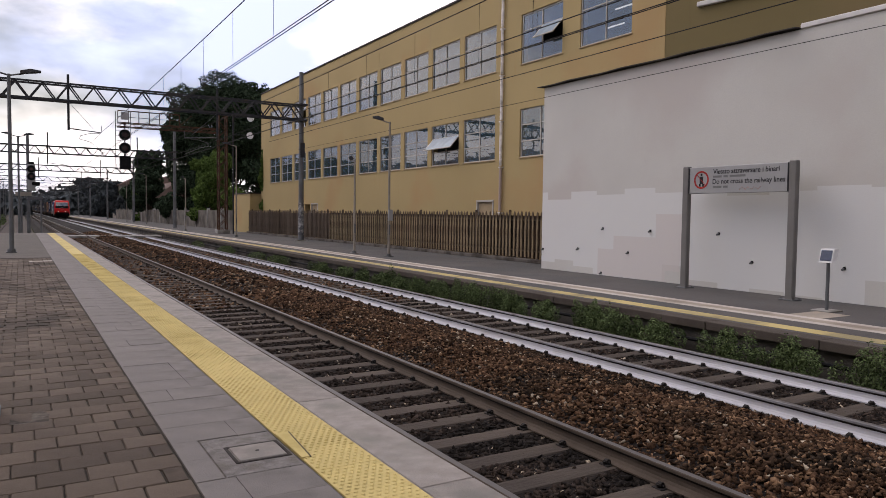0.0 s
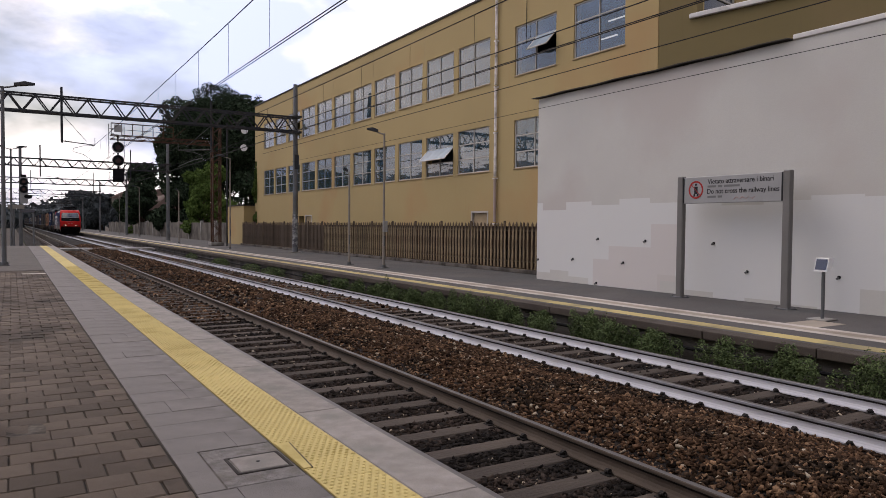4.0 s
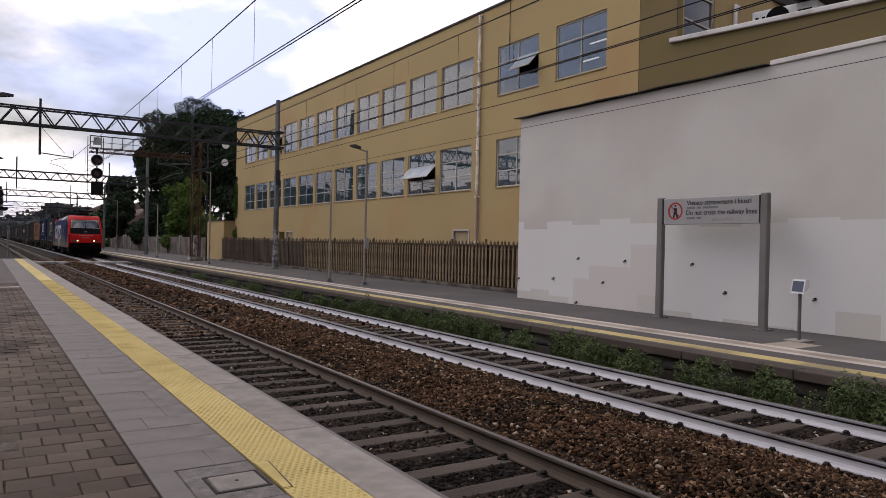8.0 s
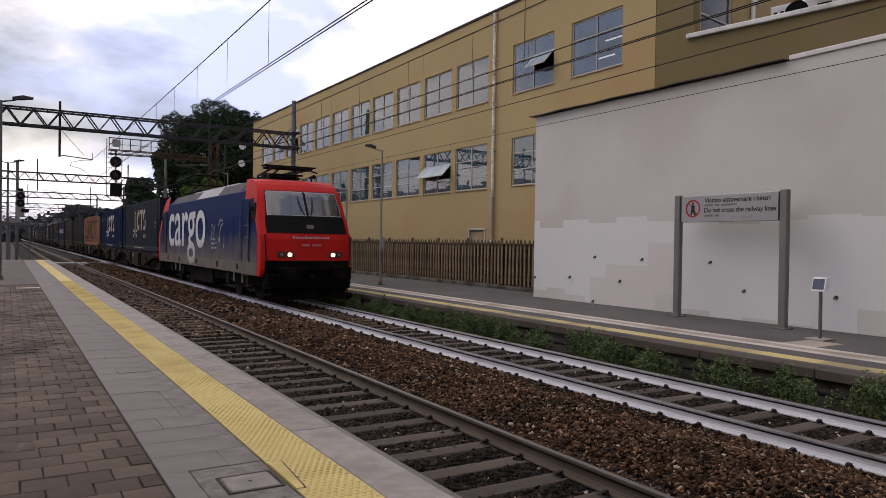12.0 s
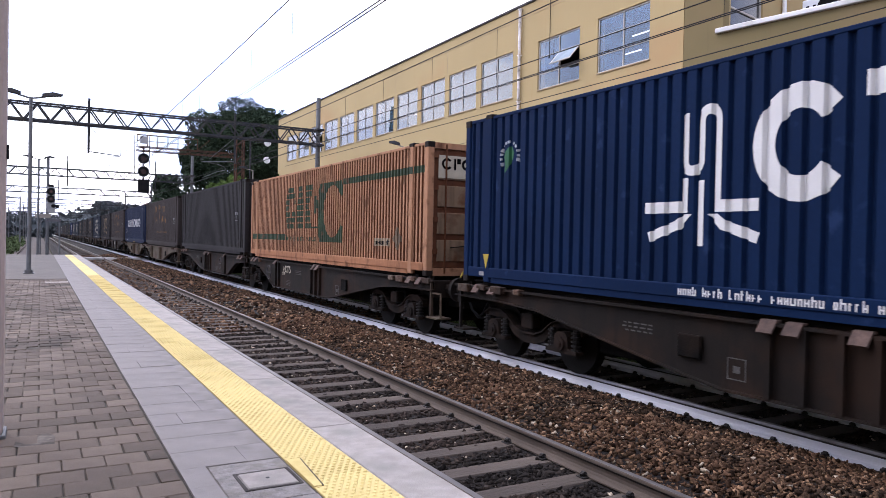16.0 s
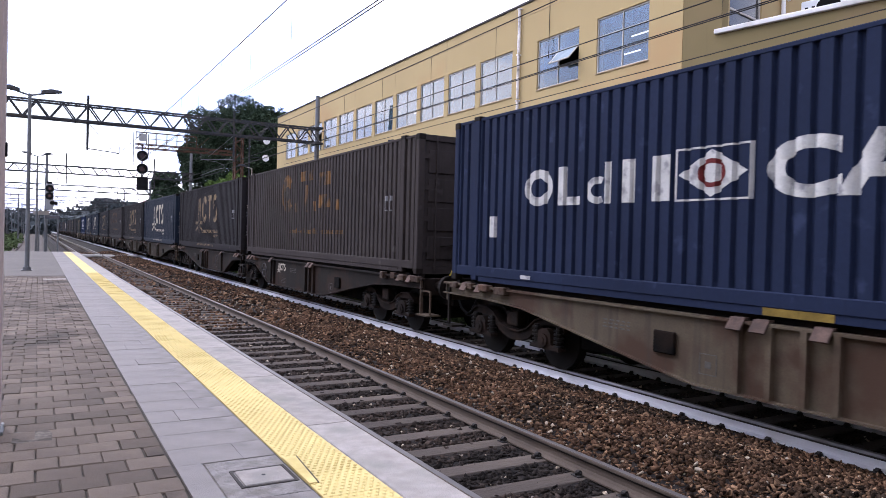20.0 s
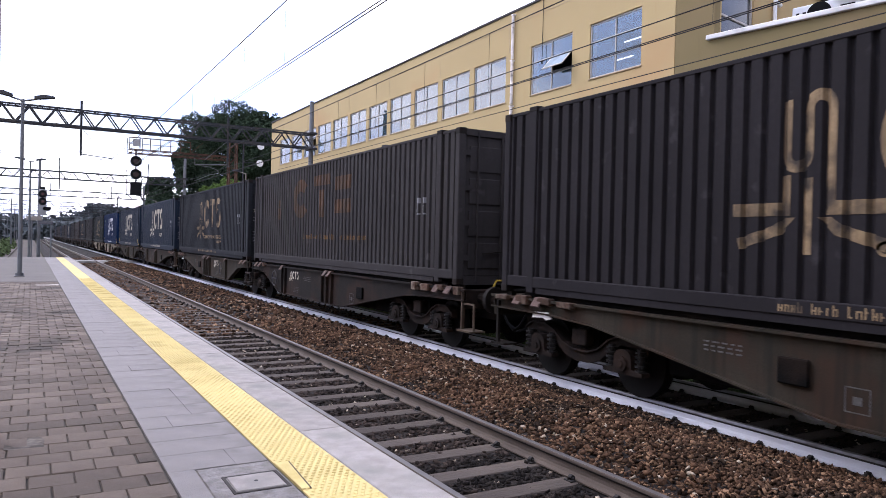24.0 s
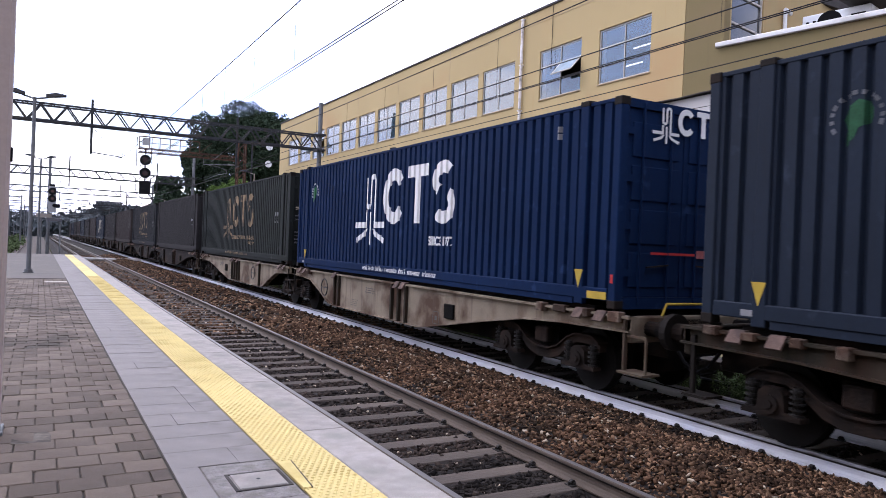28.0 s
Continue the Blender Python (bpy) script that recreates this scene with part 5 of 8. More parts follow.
for x, y, w, d, h in ((18.6, 118, 5, 22, 4.6), (21, 150, 9, 14, 7), (22, 200, 10, 16, 9), (-40, 330, 26, 20, 9), (-60, 420, 30, 20, 12)):
    b = thing("distant_house", "plain distant house with a tiled roof", "house", (x, y, -0.6), "distant houses")
    part("wall", Geo().box(0, w, 0, d, 0, h), M["far_wall"], b)
    part("roof", Geo().prism([(-0.5, h), (w + 0.5, h), (w / 2, h + 2.6)], -0.4, d + 0.4, "y"), M["far_roof"], b)
    for k in range(4):
        part("window", Geo().box(-0.05, 0.02, 1.5 + k * 3, 2.6 + k * 3, h - 3, h - 1.6), M["dark_glass"], b)

# yard tracks beyond the platform, with an added shed, and trees, closing that side
yard = thing("yard_track", "rusty yard tracks on a dark brown ballast bed", "track", (0, 0, 0), kind="structure")
part("bed", Geo().prism([(-11.5, -0.6), (-11.0, -0.36), (0.6, -0.36), (1.3, -0.6)], 68, 420, "y"), M["edge_stone"], yard, "dark brown ballast bed")
for cx in (-2.6, -6.6):
    for q in (-0.75, 0.75):
        part("rail", Geo().box(cx + q - 0.035, cx + q + 0.035, 68, 420, -0.36, -0.20), M["rail_rust"], yard)
# out of view: shed and trees keep sky light off the far train
shed = thing("goods_shed", "long plain shed added out of view beside the yard to block sky light", "building", (-20, 48, -0.6), kind="structure")
part("wall", Geo().box(-9, 0, 0, 82, 0, 9.2), M["far_wall"], shed)
part("roof", Geo().prism([(-9.6, 9.2), (0.6, 9.2), (-4.5, 11.4)], -0.5, 82.5, "y"), M["far_roof"], shed)
for k, (y, h) in enumerate(((140, 13.0), (152, 14.5), (166, 13.5), (181, 15.0), (197, 14.0), (214, 15.5), (232, 14.0), (252, 15.0), (275, 14.5), (300, 15.0))):
    tree(-23 + (k % 3) * 1.5, y, h, 6.2, "leaf_dark", 7000, 40 + k, "broad dark green tree beside the yard", 0.5, 0.12, full=1.0)
blobs = [(-3.6 + 0.8 * math.sin(k * 2.3) - 0.05 * k, 84 + k * 7.0, -0.2, 1.3, 2.2, 0.9 + 0.5 * math.sin(k * 1.7)) for k in range(14)]
ob = new("yard_weeds", raw_mesh(leaf_cloud(blobs, 9000, 0.16, 33, 0.4), "yard_weeds", M["weed"]))
tagged(ob, "rough green weeds between the yard tracks", "weeds", kind="stuff")

# masts of the yard beyond the platform
for k in range(14):
    y = 95 + k * 24
    x = (-3.5, -7.5)[k % 2] + 0.3 * (k % 3)
    e = thing("catenary_mast", "grey steel catenary mast with a bracket arm", "mast", (x, y, -0.6), "yard masts")
    part("mast", Geo().rod((0, 0, 0), (0, 0, 8.6), 0.13, 8, 0.1), M["galv"], e)
    part("arm", Geo().rod((0, 0, 6.4), (2.2, 0, 6.8), 0.04, 6).rod((0, 0, 7.6), (2.2, 0, 6.8), 0.02, 5), M["galv"], e)
    part("base", Geo().box(-0.3, 0.3, -0.3, 0.3, 0, 0.35, 0.03), M["concrete"], e)

# wires over the yard tracks, hung from the far gantries
for x in (-3.2, -6.8, -10.4):
    yw = thing("yard_wire", "dark overhead wires above the yard tracks", "overhead wire", (x, 0, 0), "overhead lines")
    g = Geo()
    for a, b in zip((75.2, 112, 148, 186, 226, 268, 312), (112, 148, 186, 226, 268, 312, 360)):
        for k in range(6):
            u, w = k / 6, (k + 1) / 6
            g.rod((0, a + (b - a) * u, 6.4 - 1.6 * u * (1 - u)), (0, a + (b - a) * w, 6.4 - 1.6 * w * (1 - w)), 0.014, 4)
    part("messenger_wire", g, M["wire"], yw)
    part("contact_wire", Geo().rod((0, 75.2, 5.1), (0, 360, 5.1), 0.014, 4), M["wire"], yw)
    g = Geo()
    for y in (112, 148, 186, 226, 268):
        g.rod((0, y, 7.3), (0, y, 5.1), 0.03, 5).rod((0, y, 6.4), (1.6, y, 6.2), 0.025, 5)
    part("dropper", g, M["galv_dark"], yw, kind="stuff")

# weeds between the track and the far platform
r = np.random.RandomState(4)
blobs = []
y = 3.0
while y < 25.5:
    # separate bushy clumps with bare gaps, lower and sparser with distance
    w = r.uniform(0.32, 0.66)
    tall = r.uniform(0.30, 0.52) * (1.0 if y < 19 else 0.65)
    cx = 9.42 + r.uniform(-0.10, 0.12)
    for q in range(12):
        a, d = r.uniform(0, 6.28), r.uniform(0.1, 1.0)
        blobs.append((cx + 0.22 * d * math.cos(a), y + w * d * math.sin(a), -0.08 + r.uniform(0, 0.16), r.uniform(0.08, 0.15), r.uniform(0.09, 0.17), tall * r.uniform(0.55, 1.1) * (1.1 - 0.5 * d)))
    y += 2 * w + r.uniform(-0.30, 0.30) * (1.0 if y < 18 else 2.2)
for y in (29.5, 30.2, 33, 38.5, 39, 46):
    blobs.append((9.5, y, -0.05, 0.4, 0.6, 0.25))
ob = new("weeds", raw_mesh(leaf_cloud(blobs, 100000, 0.028, 8, 0.28), "weeds", M["weed"]))
tagged(ob, "grey-green weeds growing between track and platform edge", "weeds", kind="stuff")

fc = thing("facade_cable", "thin dark cable hanging down the factory front", "cable", (FX - 0.03, 0, 0))
part("cable", Geo().rod((0, 22.6, 11.7), (0, 22.6, 9.3), 0.012, 5), M["wire"], fc)
part("weight", Geo().rod((0, 22.6, 9.3), (0, 22.6, 9.3 - 0.08), 0.03, 6), M["wire"], fc)

# ---- freight train ----
BOX_L, BOX_Z = 13.716, 1.27
GAP_A, GAP_B = 0.91, 1.446


def front_at(t):
    """Place along the line of the first container's front; the train slowly gathers speed."""
    u = t - 20.0
    return -76.27 - 15.083 * u - 0.068 * u * u


def container_offset(i):
    return (i // 2) * (2 * BOX_L + GAP_A + GAP_B) + (i % 2) * (BOX_L + GAP_A)


def paint(name, col, dirt=0.3, rust=0.12, rough=0.74, spec=0.07):
    return mat(name, col, rough, 0.0, var=0.16, scale=0.6, bump=0.08, bscale=14, stain=(RUST, rust, 2.6) if rust else (tuple(c * 1.5 + 0.006 for c in col), -0.02, 3.2), streak=(tuple(c * 0.6 + 0.003 for c in col), dirt), spec=spec)


CP = {
    "navy": paint("navy_paint", (0.0105, 0.0162, 0.0280), 0.35, 0.0, 0.66, 0.10),
    "blue": paint("blue_paint", (0.0045, 0.0142, 0.0460), 0.22, 0.0, spec=0.05),
    "cargo_blue": paint("cargo_blue_paint", (0.0135, 0.0200, 0.0450), 0.3, 0.0),
    "orange": paint("faded_orange_paint", (0.330, 0.172, 0.096), 0.5, 0.16),
    "orange_rail": paint("orange_paint", (0.285, 0.130, 0.066), 0.5, 0.2),
    "door_tan": paint("rust_stained_tan_paint", (0.200, 0.135, 0.085), 0.55, 0.25),
    # rust brown for doors, and for recesses with their shade put into it
    "deep_brown": paint("rust_brown_recess", (0.098, 0.037, 0.019), 0.4, 0.2),
    "charcoal": paint("charcoal_paint", (0.0235, 0.0217, 0.0225), 0.35, 0.0),
    "slate": paint("slate_paint", (0.0172, 0.0182, 0.0212), 0.35, 0.0),
    "plum_black": paint("plum_black_paint", (0.0178, 0.0158, 0.0172), 0.35, 0.0),
    "grey_brown": paint("grey_brown_paint", (0.0310, 0.0278, 0.0278), 0.4, 0.0),
    "brown_black": paint("brown_black_paint", (0.0365, 0.0300, 0.0285), 0.4, 0.0),
    "green_black": paint("green_black_paint", (0.0150, 0.0176, 0.0168), 0.35, 0.0),
}
cream = mat("cream_marking", (0.44, 0.39, 0.30), 0.7, var=0.15, scale=2, bump=0.05, streak=((0.26, 0.23, 0.18), 0.3))
white_mark = mat("white_marking", (0.58, 0.575, 0.565), 0.6, var=0.06, scale=2, bump=0.03)
plate_cream = mat("grubby_cream_plate", (0.28, 0.215, 0.15), 0.8, var=0.2, scale=6, bump=0.05)
diamond_grey = mat("grey_brown_placard", (0.135, 0.098, 0.066), 0.8, var=0.25, scale=8, bump=0.05)
dull_ring = mat("dull_grey_marking", (0.085, 0.09, 0.10), 0.8, var=0.3, scale=6, bump=0)
dull_green = mat("dull_green_marking", (0.013, 0.058, 0.026), 0.8, var=0.3, scale=6, bump=0)
gold = mat("faded_gold_marking", (0.25, 0.175, 0.095), 0.75, var=0.3, scale=3, bump=0.05, stain=((0.035, 0.028, 0.022), 0.42, 2.4), streak=((0.06, 0.042, 0.028), 0.6))
orange_mark = mat("faded_orange_marking", (0.17, 0.082, 0.024), 0.8, var=0.4, scale=3, bump=0.05, stain=((0.03, 0.022, 0.018), 0.5, 2.2), streak=((0.028, 0.02, 0.016), 0.62))
green_mark = mat("faded_green_marking", (0.026, 0.046, 0.026), 0.8, var=0.3, scale=3, bump=0.05, stain=((0.10, 0.055, 0.03), 0.1, 3.5), streak=((0.07, 0.05, 0.03), 0.25))
yellow_mark = mat("yellow_plate", (0.36, 0.25, 0.03), 0.6, var=0.12, scale=5, bump=0.03)
faint_mark = mat("faint_marking", (0.20, 0.20, 0.21), 0.7, var=0.2, scale=3, bump=0)
dull_red = mat("dull_red_label", (0.11, 0.016, 0.016), 0.8, var=0.3, scale=9, bump=0)
pink_label = mat("faded_red_label", (0.30, 0.09, 0.09), 0.6, var=0.25, scale=9, bump=0)
red_mark = mat("red_mark", (0.35, 0.02, 0.02), 0.6, var=0.1, bump=0)
green_badge = mat("green_badge", (0.014, 0.085, 0.034), 0.6, var=0.2, bump=0)
bright_red = mat("red_paint", (0.45, 0.014, 0.012), 0.5, var=0.06, scale=1, bump=0.03, streak=((0.30, 0.015, 0.014), 0.12), spec=0.1)
loco_blue = mat("locomotive_blue", (0.0045, 0.017, 0.075), 0.6, var=0.1, scale=0.8, bump=0.03, streak=((0.006, 0.012, 0.036), 0.25), spec=0.04)


def dusty(m, z0, z1, col, cover):
    """Road dust on a vehicle's side: thick at height z0, gone at z1, with a ragged edge."""
    nt = m.node_tree
    b = nt.nodes["Principled BSDF"]
    old = b.inputs["Base Color"].links[0].from_socket
    co, sep, no, ad, mr, mx = (nt.nodes.new("ShaderNode" + k) for k in ("TexCoord", "SeparateXYZ", "TexNoise", "Math", "MapRange", "Mix"))
    no.inputs["Scale"].default_value, no.inputs["Detail"].default_value = 1.3, 6.0
    nt.links.new(co.outputs["Object"], sep.inputs[0])
    nt.links.new(co.outputs["Object"], no.inputs["Vector"])
    ad.operation = "MULTIPLY_ADD"
    ad.inputs[1].default_value = -1.1
    nt.links.new(no.outputs["Fac"], ad.inputs[0])
    nt.links.new(sep.outputs[2], ad.inputs[2])
    mr.inputs[1].default_value, mr.inputs[2].default_value, mr.inputs[3].default_value, mr.inputs[4].default_value = z0 - 0.55, z1 - 0.55, cover, 0.0
    nt.links.new(ad.outputs[0], mr.inputs[0])
    mx.data_type = "RGBA"
    nt.links.new(mr.outputs[0], mx.inputs[0])
    nt.links.new(old, mx.inputs[6])
    mx.inputs[7].default_value = (*col, 1)
    nt.links.new(mx.outputs[2], b.inputs["Base Color"])
    return m


dusty(loco_blue, 1.15, 2.25, (0.145, 0.126, 0.106), 0.9)
loco_grey = mat("dirty_grey_skirt", (0.130, 0.112, 0.094), 0.7, var=0.2, scale=1.5, bump=0.1, streak=((0.08, 0.07, 0.062), 0.4))
loco_white = mat("weathered_white_lettering", (0.56, 0.57, 0.58), 0.7, var=0.12, scale=1.5, bump=0.03, streak=((0.28, 0.28, 0.28), 0.3))
dusty(loco_white, 1.0, 2.1, (0.16, 0.145, 0.13), 0.8)
mark_grey = mat("worn_white_marks", (0.27, 0.275, 0.285), 0.75, var=0.2, scale=2, bump=0.03, stain=((0.03, 0.04, 0.08), 0.5, 2.5))
roof_grey = mat("roof_grey", (0.30, 0.30, 0.31), 0.6, var=0.12, scale=1, bump=0.05)
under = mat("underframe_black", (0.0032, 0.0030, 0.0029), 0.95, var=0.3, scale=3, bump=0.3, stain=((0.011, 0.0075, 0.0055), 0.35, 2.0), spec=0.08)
sill_dark = mat("wagon_grey_black", (0.0118, 0.0094, 0.0080), 0.75, 0.1, var=0.2, scale=1.2, bump=0.12, stain=((0.022, 0.013, 0.009), 0.35, 1.3), streak=((0.006, 0.0055, 0.005), 0.35), spec=0.1)
sill_brown = mat("wagon_brown", (0.0310, 0.0255, 0.0185), 0.8, 0.05, var=0.25, scale=1.4, bump=0.12, stain=((0.034, 0.021, 0.014), 0.35, 1.8), streak=((0.012, 0.013, 0.011), 0.45), spec=0.08)
sill_khaki = mat("wagon_khaki", (0.080, 0.063, 0.042), 0.8, 0.05, var=0.25, scale=1.2, bump=0.12, stain=((0.048, 0.027, 0.017), 0.42, 1.4), streak=((0.035, 0.028, 0.022), 0.4))
rust_flap = mat("rusty_bracket", (0.098, 0.064, 0.052), 0.85, 0.1, var=0.35, scale=6, bump=0.3, stain=((0.05, 0.035, 0.03), 0.4, 4))
spring_steel = mat("greasy_spring_steel", (0.016, 0.0145, 0.0135), 0.55, 0.3, var=0.3, scale=8, bump=0.05)
sill_pale = mat("wagon_pale_tan", (0.185, 0.150, 0.108), 0.8, 0.05, var=0.22, scale=1.3, bump=0.12, stain=((0.060, 0.034, 0.020), 0.35, 1.2), streak=((0.085, 0.060, 0.042), 0.4))
lug_rust = mat("flaking_rust", (0.060, 0.034, 0.022), 0.9, 0.05, var=0.4, scale=7, bump=0.5, bscale=30, stain=((0.11, 0.085, 0.065), 0.3, 5.0), rnd=0.5)
# wheels near black: shade under the train is put into their colour
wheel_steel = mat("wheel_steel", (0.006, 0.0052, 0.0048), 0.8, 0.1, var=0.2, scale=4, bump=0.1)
lamp_recess = mat("lamp_recess", (0.07, 0.022, 0.02), 0.6, var=0.2, scale=4, bump=0)
headlight = mat("headlight_glow", (1.0, 0.80, 0.52), 0.3, var=0, bump=0, emit=5.0)

PER = 0.229


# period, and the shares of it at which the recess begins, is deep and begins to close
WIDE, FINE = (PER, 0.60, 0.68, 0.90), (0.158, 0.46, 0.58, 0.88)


def corrugation(y, rib=WIDE):
    """Depth of the pressed side wall at y."""
    u = (y / rib[0]) % 1.0
    e = 0.050
    if u < rib[1]:
        return 0.0
    if u < rib[2]:
        return e * (u - rib[1]) / (rib[2] - rib[1])
    if u < rib[3]:
        return e
    return e * (1.0 - u) / (1.0 - rib[3])


def rib_breaks(rib):
    return sorted(rib[0] * (k + f) for k in range(int(14.2 / rib[0])) for f in (0.0, *rib[1:]))


SIDE = -1.222


def flat(shapes, m, name):
    """A mesh in the plane of the side: shapes are lists of (u, v) outlines, u running from left to right as one faces the side."""
    bm = bmesh.new()
    for s in shapes:
        bm.faces.new([bm.verts.new((u, v, 0)) for u, v in s])
    me = bpy.data.meshes.new(name)
    bm.to_mesh(me)
    bm.free()
    me.materials.append(m)
    return me


def drape(me, y0, z0, lift=0.004, rib=WIDE):
    """Lay a flat mesh over the corrugated side so that it follows every rib."""
    bm = bmesh.new()
    bm.from_mesh(me)
    for v in bm.verts:
        v.co = (0, y0 - v.co.x, z0 + v.co.y)
    ys = [v.co.y for v in bm.verts]
    for b in rib_breaks(rib):
        if min(ys) < b < max(ys):
            bmesh.ops.bisect_plane(bm, geom=[*bm.verts, *bm.edges, *bm.faces], plane_co=(0, b, 0), plane_no=(0, 1, 0))
    for v in bm.verts:
        v.co.x = SIDE + corrugation(v.co.y, rib) - lift
    bm.to_mesh(me)
    bm.free()
    return me


def ring(cx, cy, rx, ry, t, a0=0.0, a1=360.0, n=20):
    out = []
    for k in range(n):
        p, q = radians(a0 + (a1 - a0) * k / n), radians(a0 + (a1 - a0) * (k + 1) / n)
        out.append([(cx + rx * math.cos(p), cy + ry * math.sin(p)), (cx + rx * math.cos(q), cy + ry * math.sin(q)),
                    (cx + (rx - t) * math.cos(q), cy + (ry - t) * math.sin(q)), (cx + (rx - t) * math.cos(p), cy + (ry - t) * math.sin(p))])
    return out


def rect(x0, x1, y0, y1):
    return [[(x0, y0), (x1, y0), (x1, y1), (x0, y1)]]


def emblem(s=1.0):
    """Root-like emblem of rounded strokes."""
    o = []
    o += rect(0.62, 0.74, 1.0, 1.58) + ring(0.80, 1.0, 0.18, 0.18, 0.12, 180, 360, 10) + rect(0.86, 0.98, 1.0, 1.46)
    o += ring(1.04, 1.46, 0.18, 0.19, 0.12, 0, 180, 10) + rect(1.10, 1.22, 0.38, 1.46) + rect(0.62, 0.74, 0.38, 0.80) + rect(0.86, 0.98, -0.02, 0.76)
    o += rect(0.05, 0.62, 0.38, 0.52) + rect(1.22, 1.72, 0.38, 0.52)
    o += [[(0.14, 0.02), (0.62, 0.18), (0.80, 0.36), (0.66, 0.36), (0.55, 0.28), (0.10, 0.14)], [(1.70, 0.02), (1.22, 0.18), (1.04, 0.36), (1.18, 0.36), (1.29, 0.28), (1.74, 0.14)]]
    return [[(u * s, v * s) for u, v in q] for q in o]


def maker_pieces(k=1.0):
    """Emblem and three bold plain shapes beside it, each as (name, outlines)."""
    rows = [("maker_emblem", emblem(), 0.0, 0.0),
            ("bold_shape", ring(0.57, 0.61, 0.56, 0.62, 0.27, 38, 322, 22), 1.62, 0.47),
            ("bold_shape", rect(0.06, 0.98, 0.97, 1.22) + rect(0.37, 0.66, 0.0, 0.97), 2.80, 0.47),
            ("bold_shape", ring(0.50, 0.86, 0.44, 0.37, 0.25, 40, 235, 14) + ring(0.52, 0.36, 0.46, 0.38, 0.25, -140, 55, 14), 3.90, 0.47)]
    return [(name, [[((u + du) * k, (v + dv) * k) for u, v in q] for q in sh]) for name, sh, du, dv in rows]


def word_shapes(total, h, seed):
    """Outlines of a line of unreadable print as bars."""
    r = random.Random(seed)
    sh, u = [], 0.0
    while u < total:
        for k in range(r.randint(3, 9)):
            w = h * r.uniform(0.42, 0.6)
            tall = h * r.choice((0.7, 0.7, 0.72, 1.0))
            if u + w < total:
                sh += rect(u, u + 0.17 * h, 0, tall)
                if r.random() < 0.75:
                    sh += rect(u + w - 0.17 * h, u + w, 0, 0.7 * h)
                sh += rect(u + 0.17 * h, u + w - 0.17 * h, *r.choice(((0.0, 0.15 * h), (0.54 * h, 0.7 * h), (0.28 * h, 0.43 * h))))
            u += w + 0.16 * h
        u += 0.7 * h
    return sh


def word_bars(total, h, m, seed, name="fine_print"):
    return flat(word_shapes(total, h, seed), m, name)


def corrugated_side(z0, z1, ya, yb, rib=WIDE):
    g = Geo()
    ys = [ya] + [b for b in rib_breaks(rib) if ya + 0.01 < b < yb - 0.01] + [yb]
    v, f = [], []
    for y in ys:
        x = SIDE + corrugation(y, rib)
        v += [(x, y, z0), (x, y, z1)]
    for k in range(len(ys) - 1):
        f.append((2 * k, 2 * k + 1, 2 * k + 3, 2 * k + 2))
    return g.add(v, f)


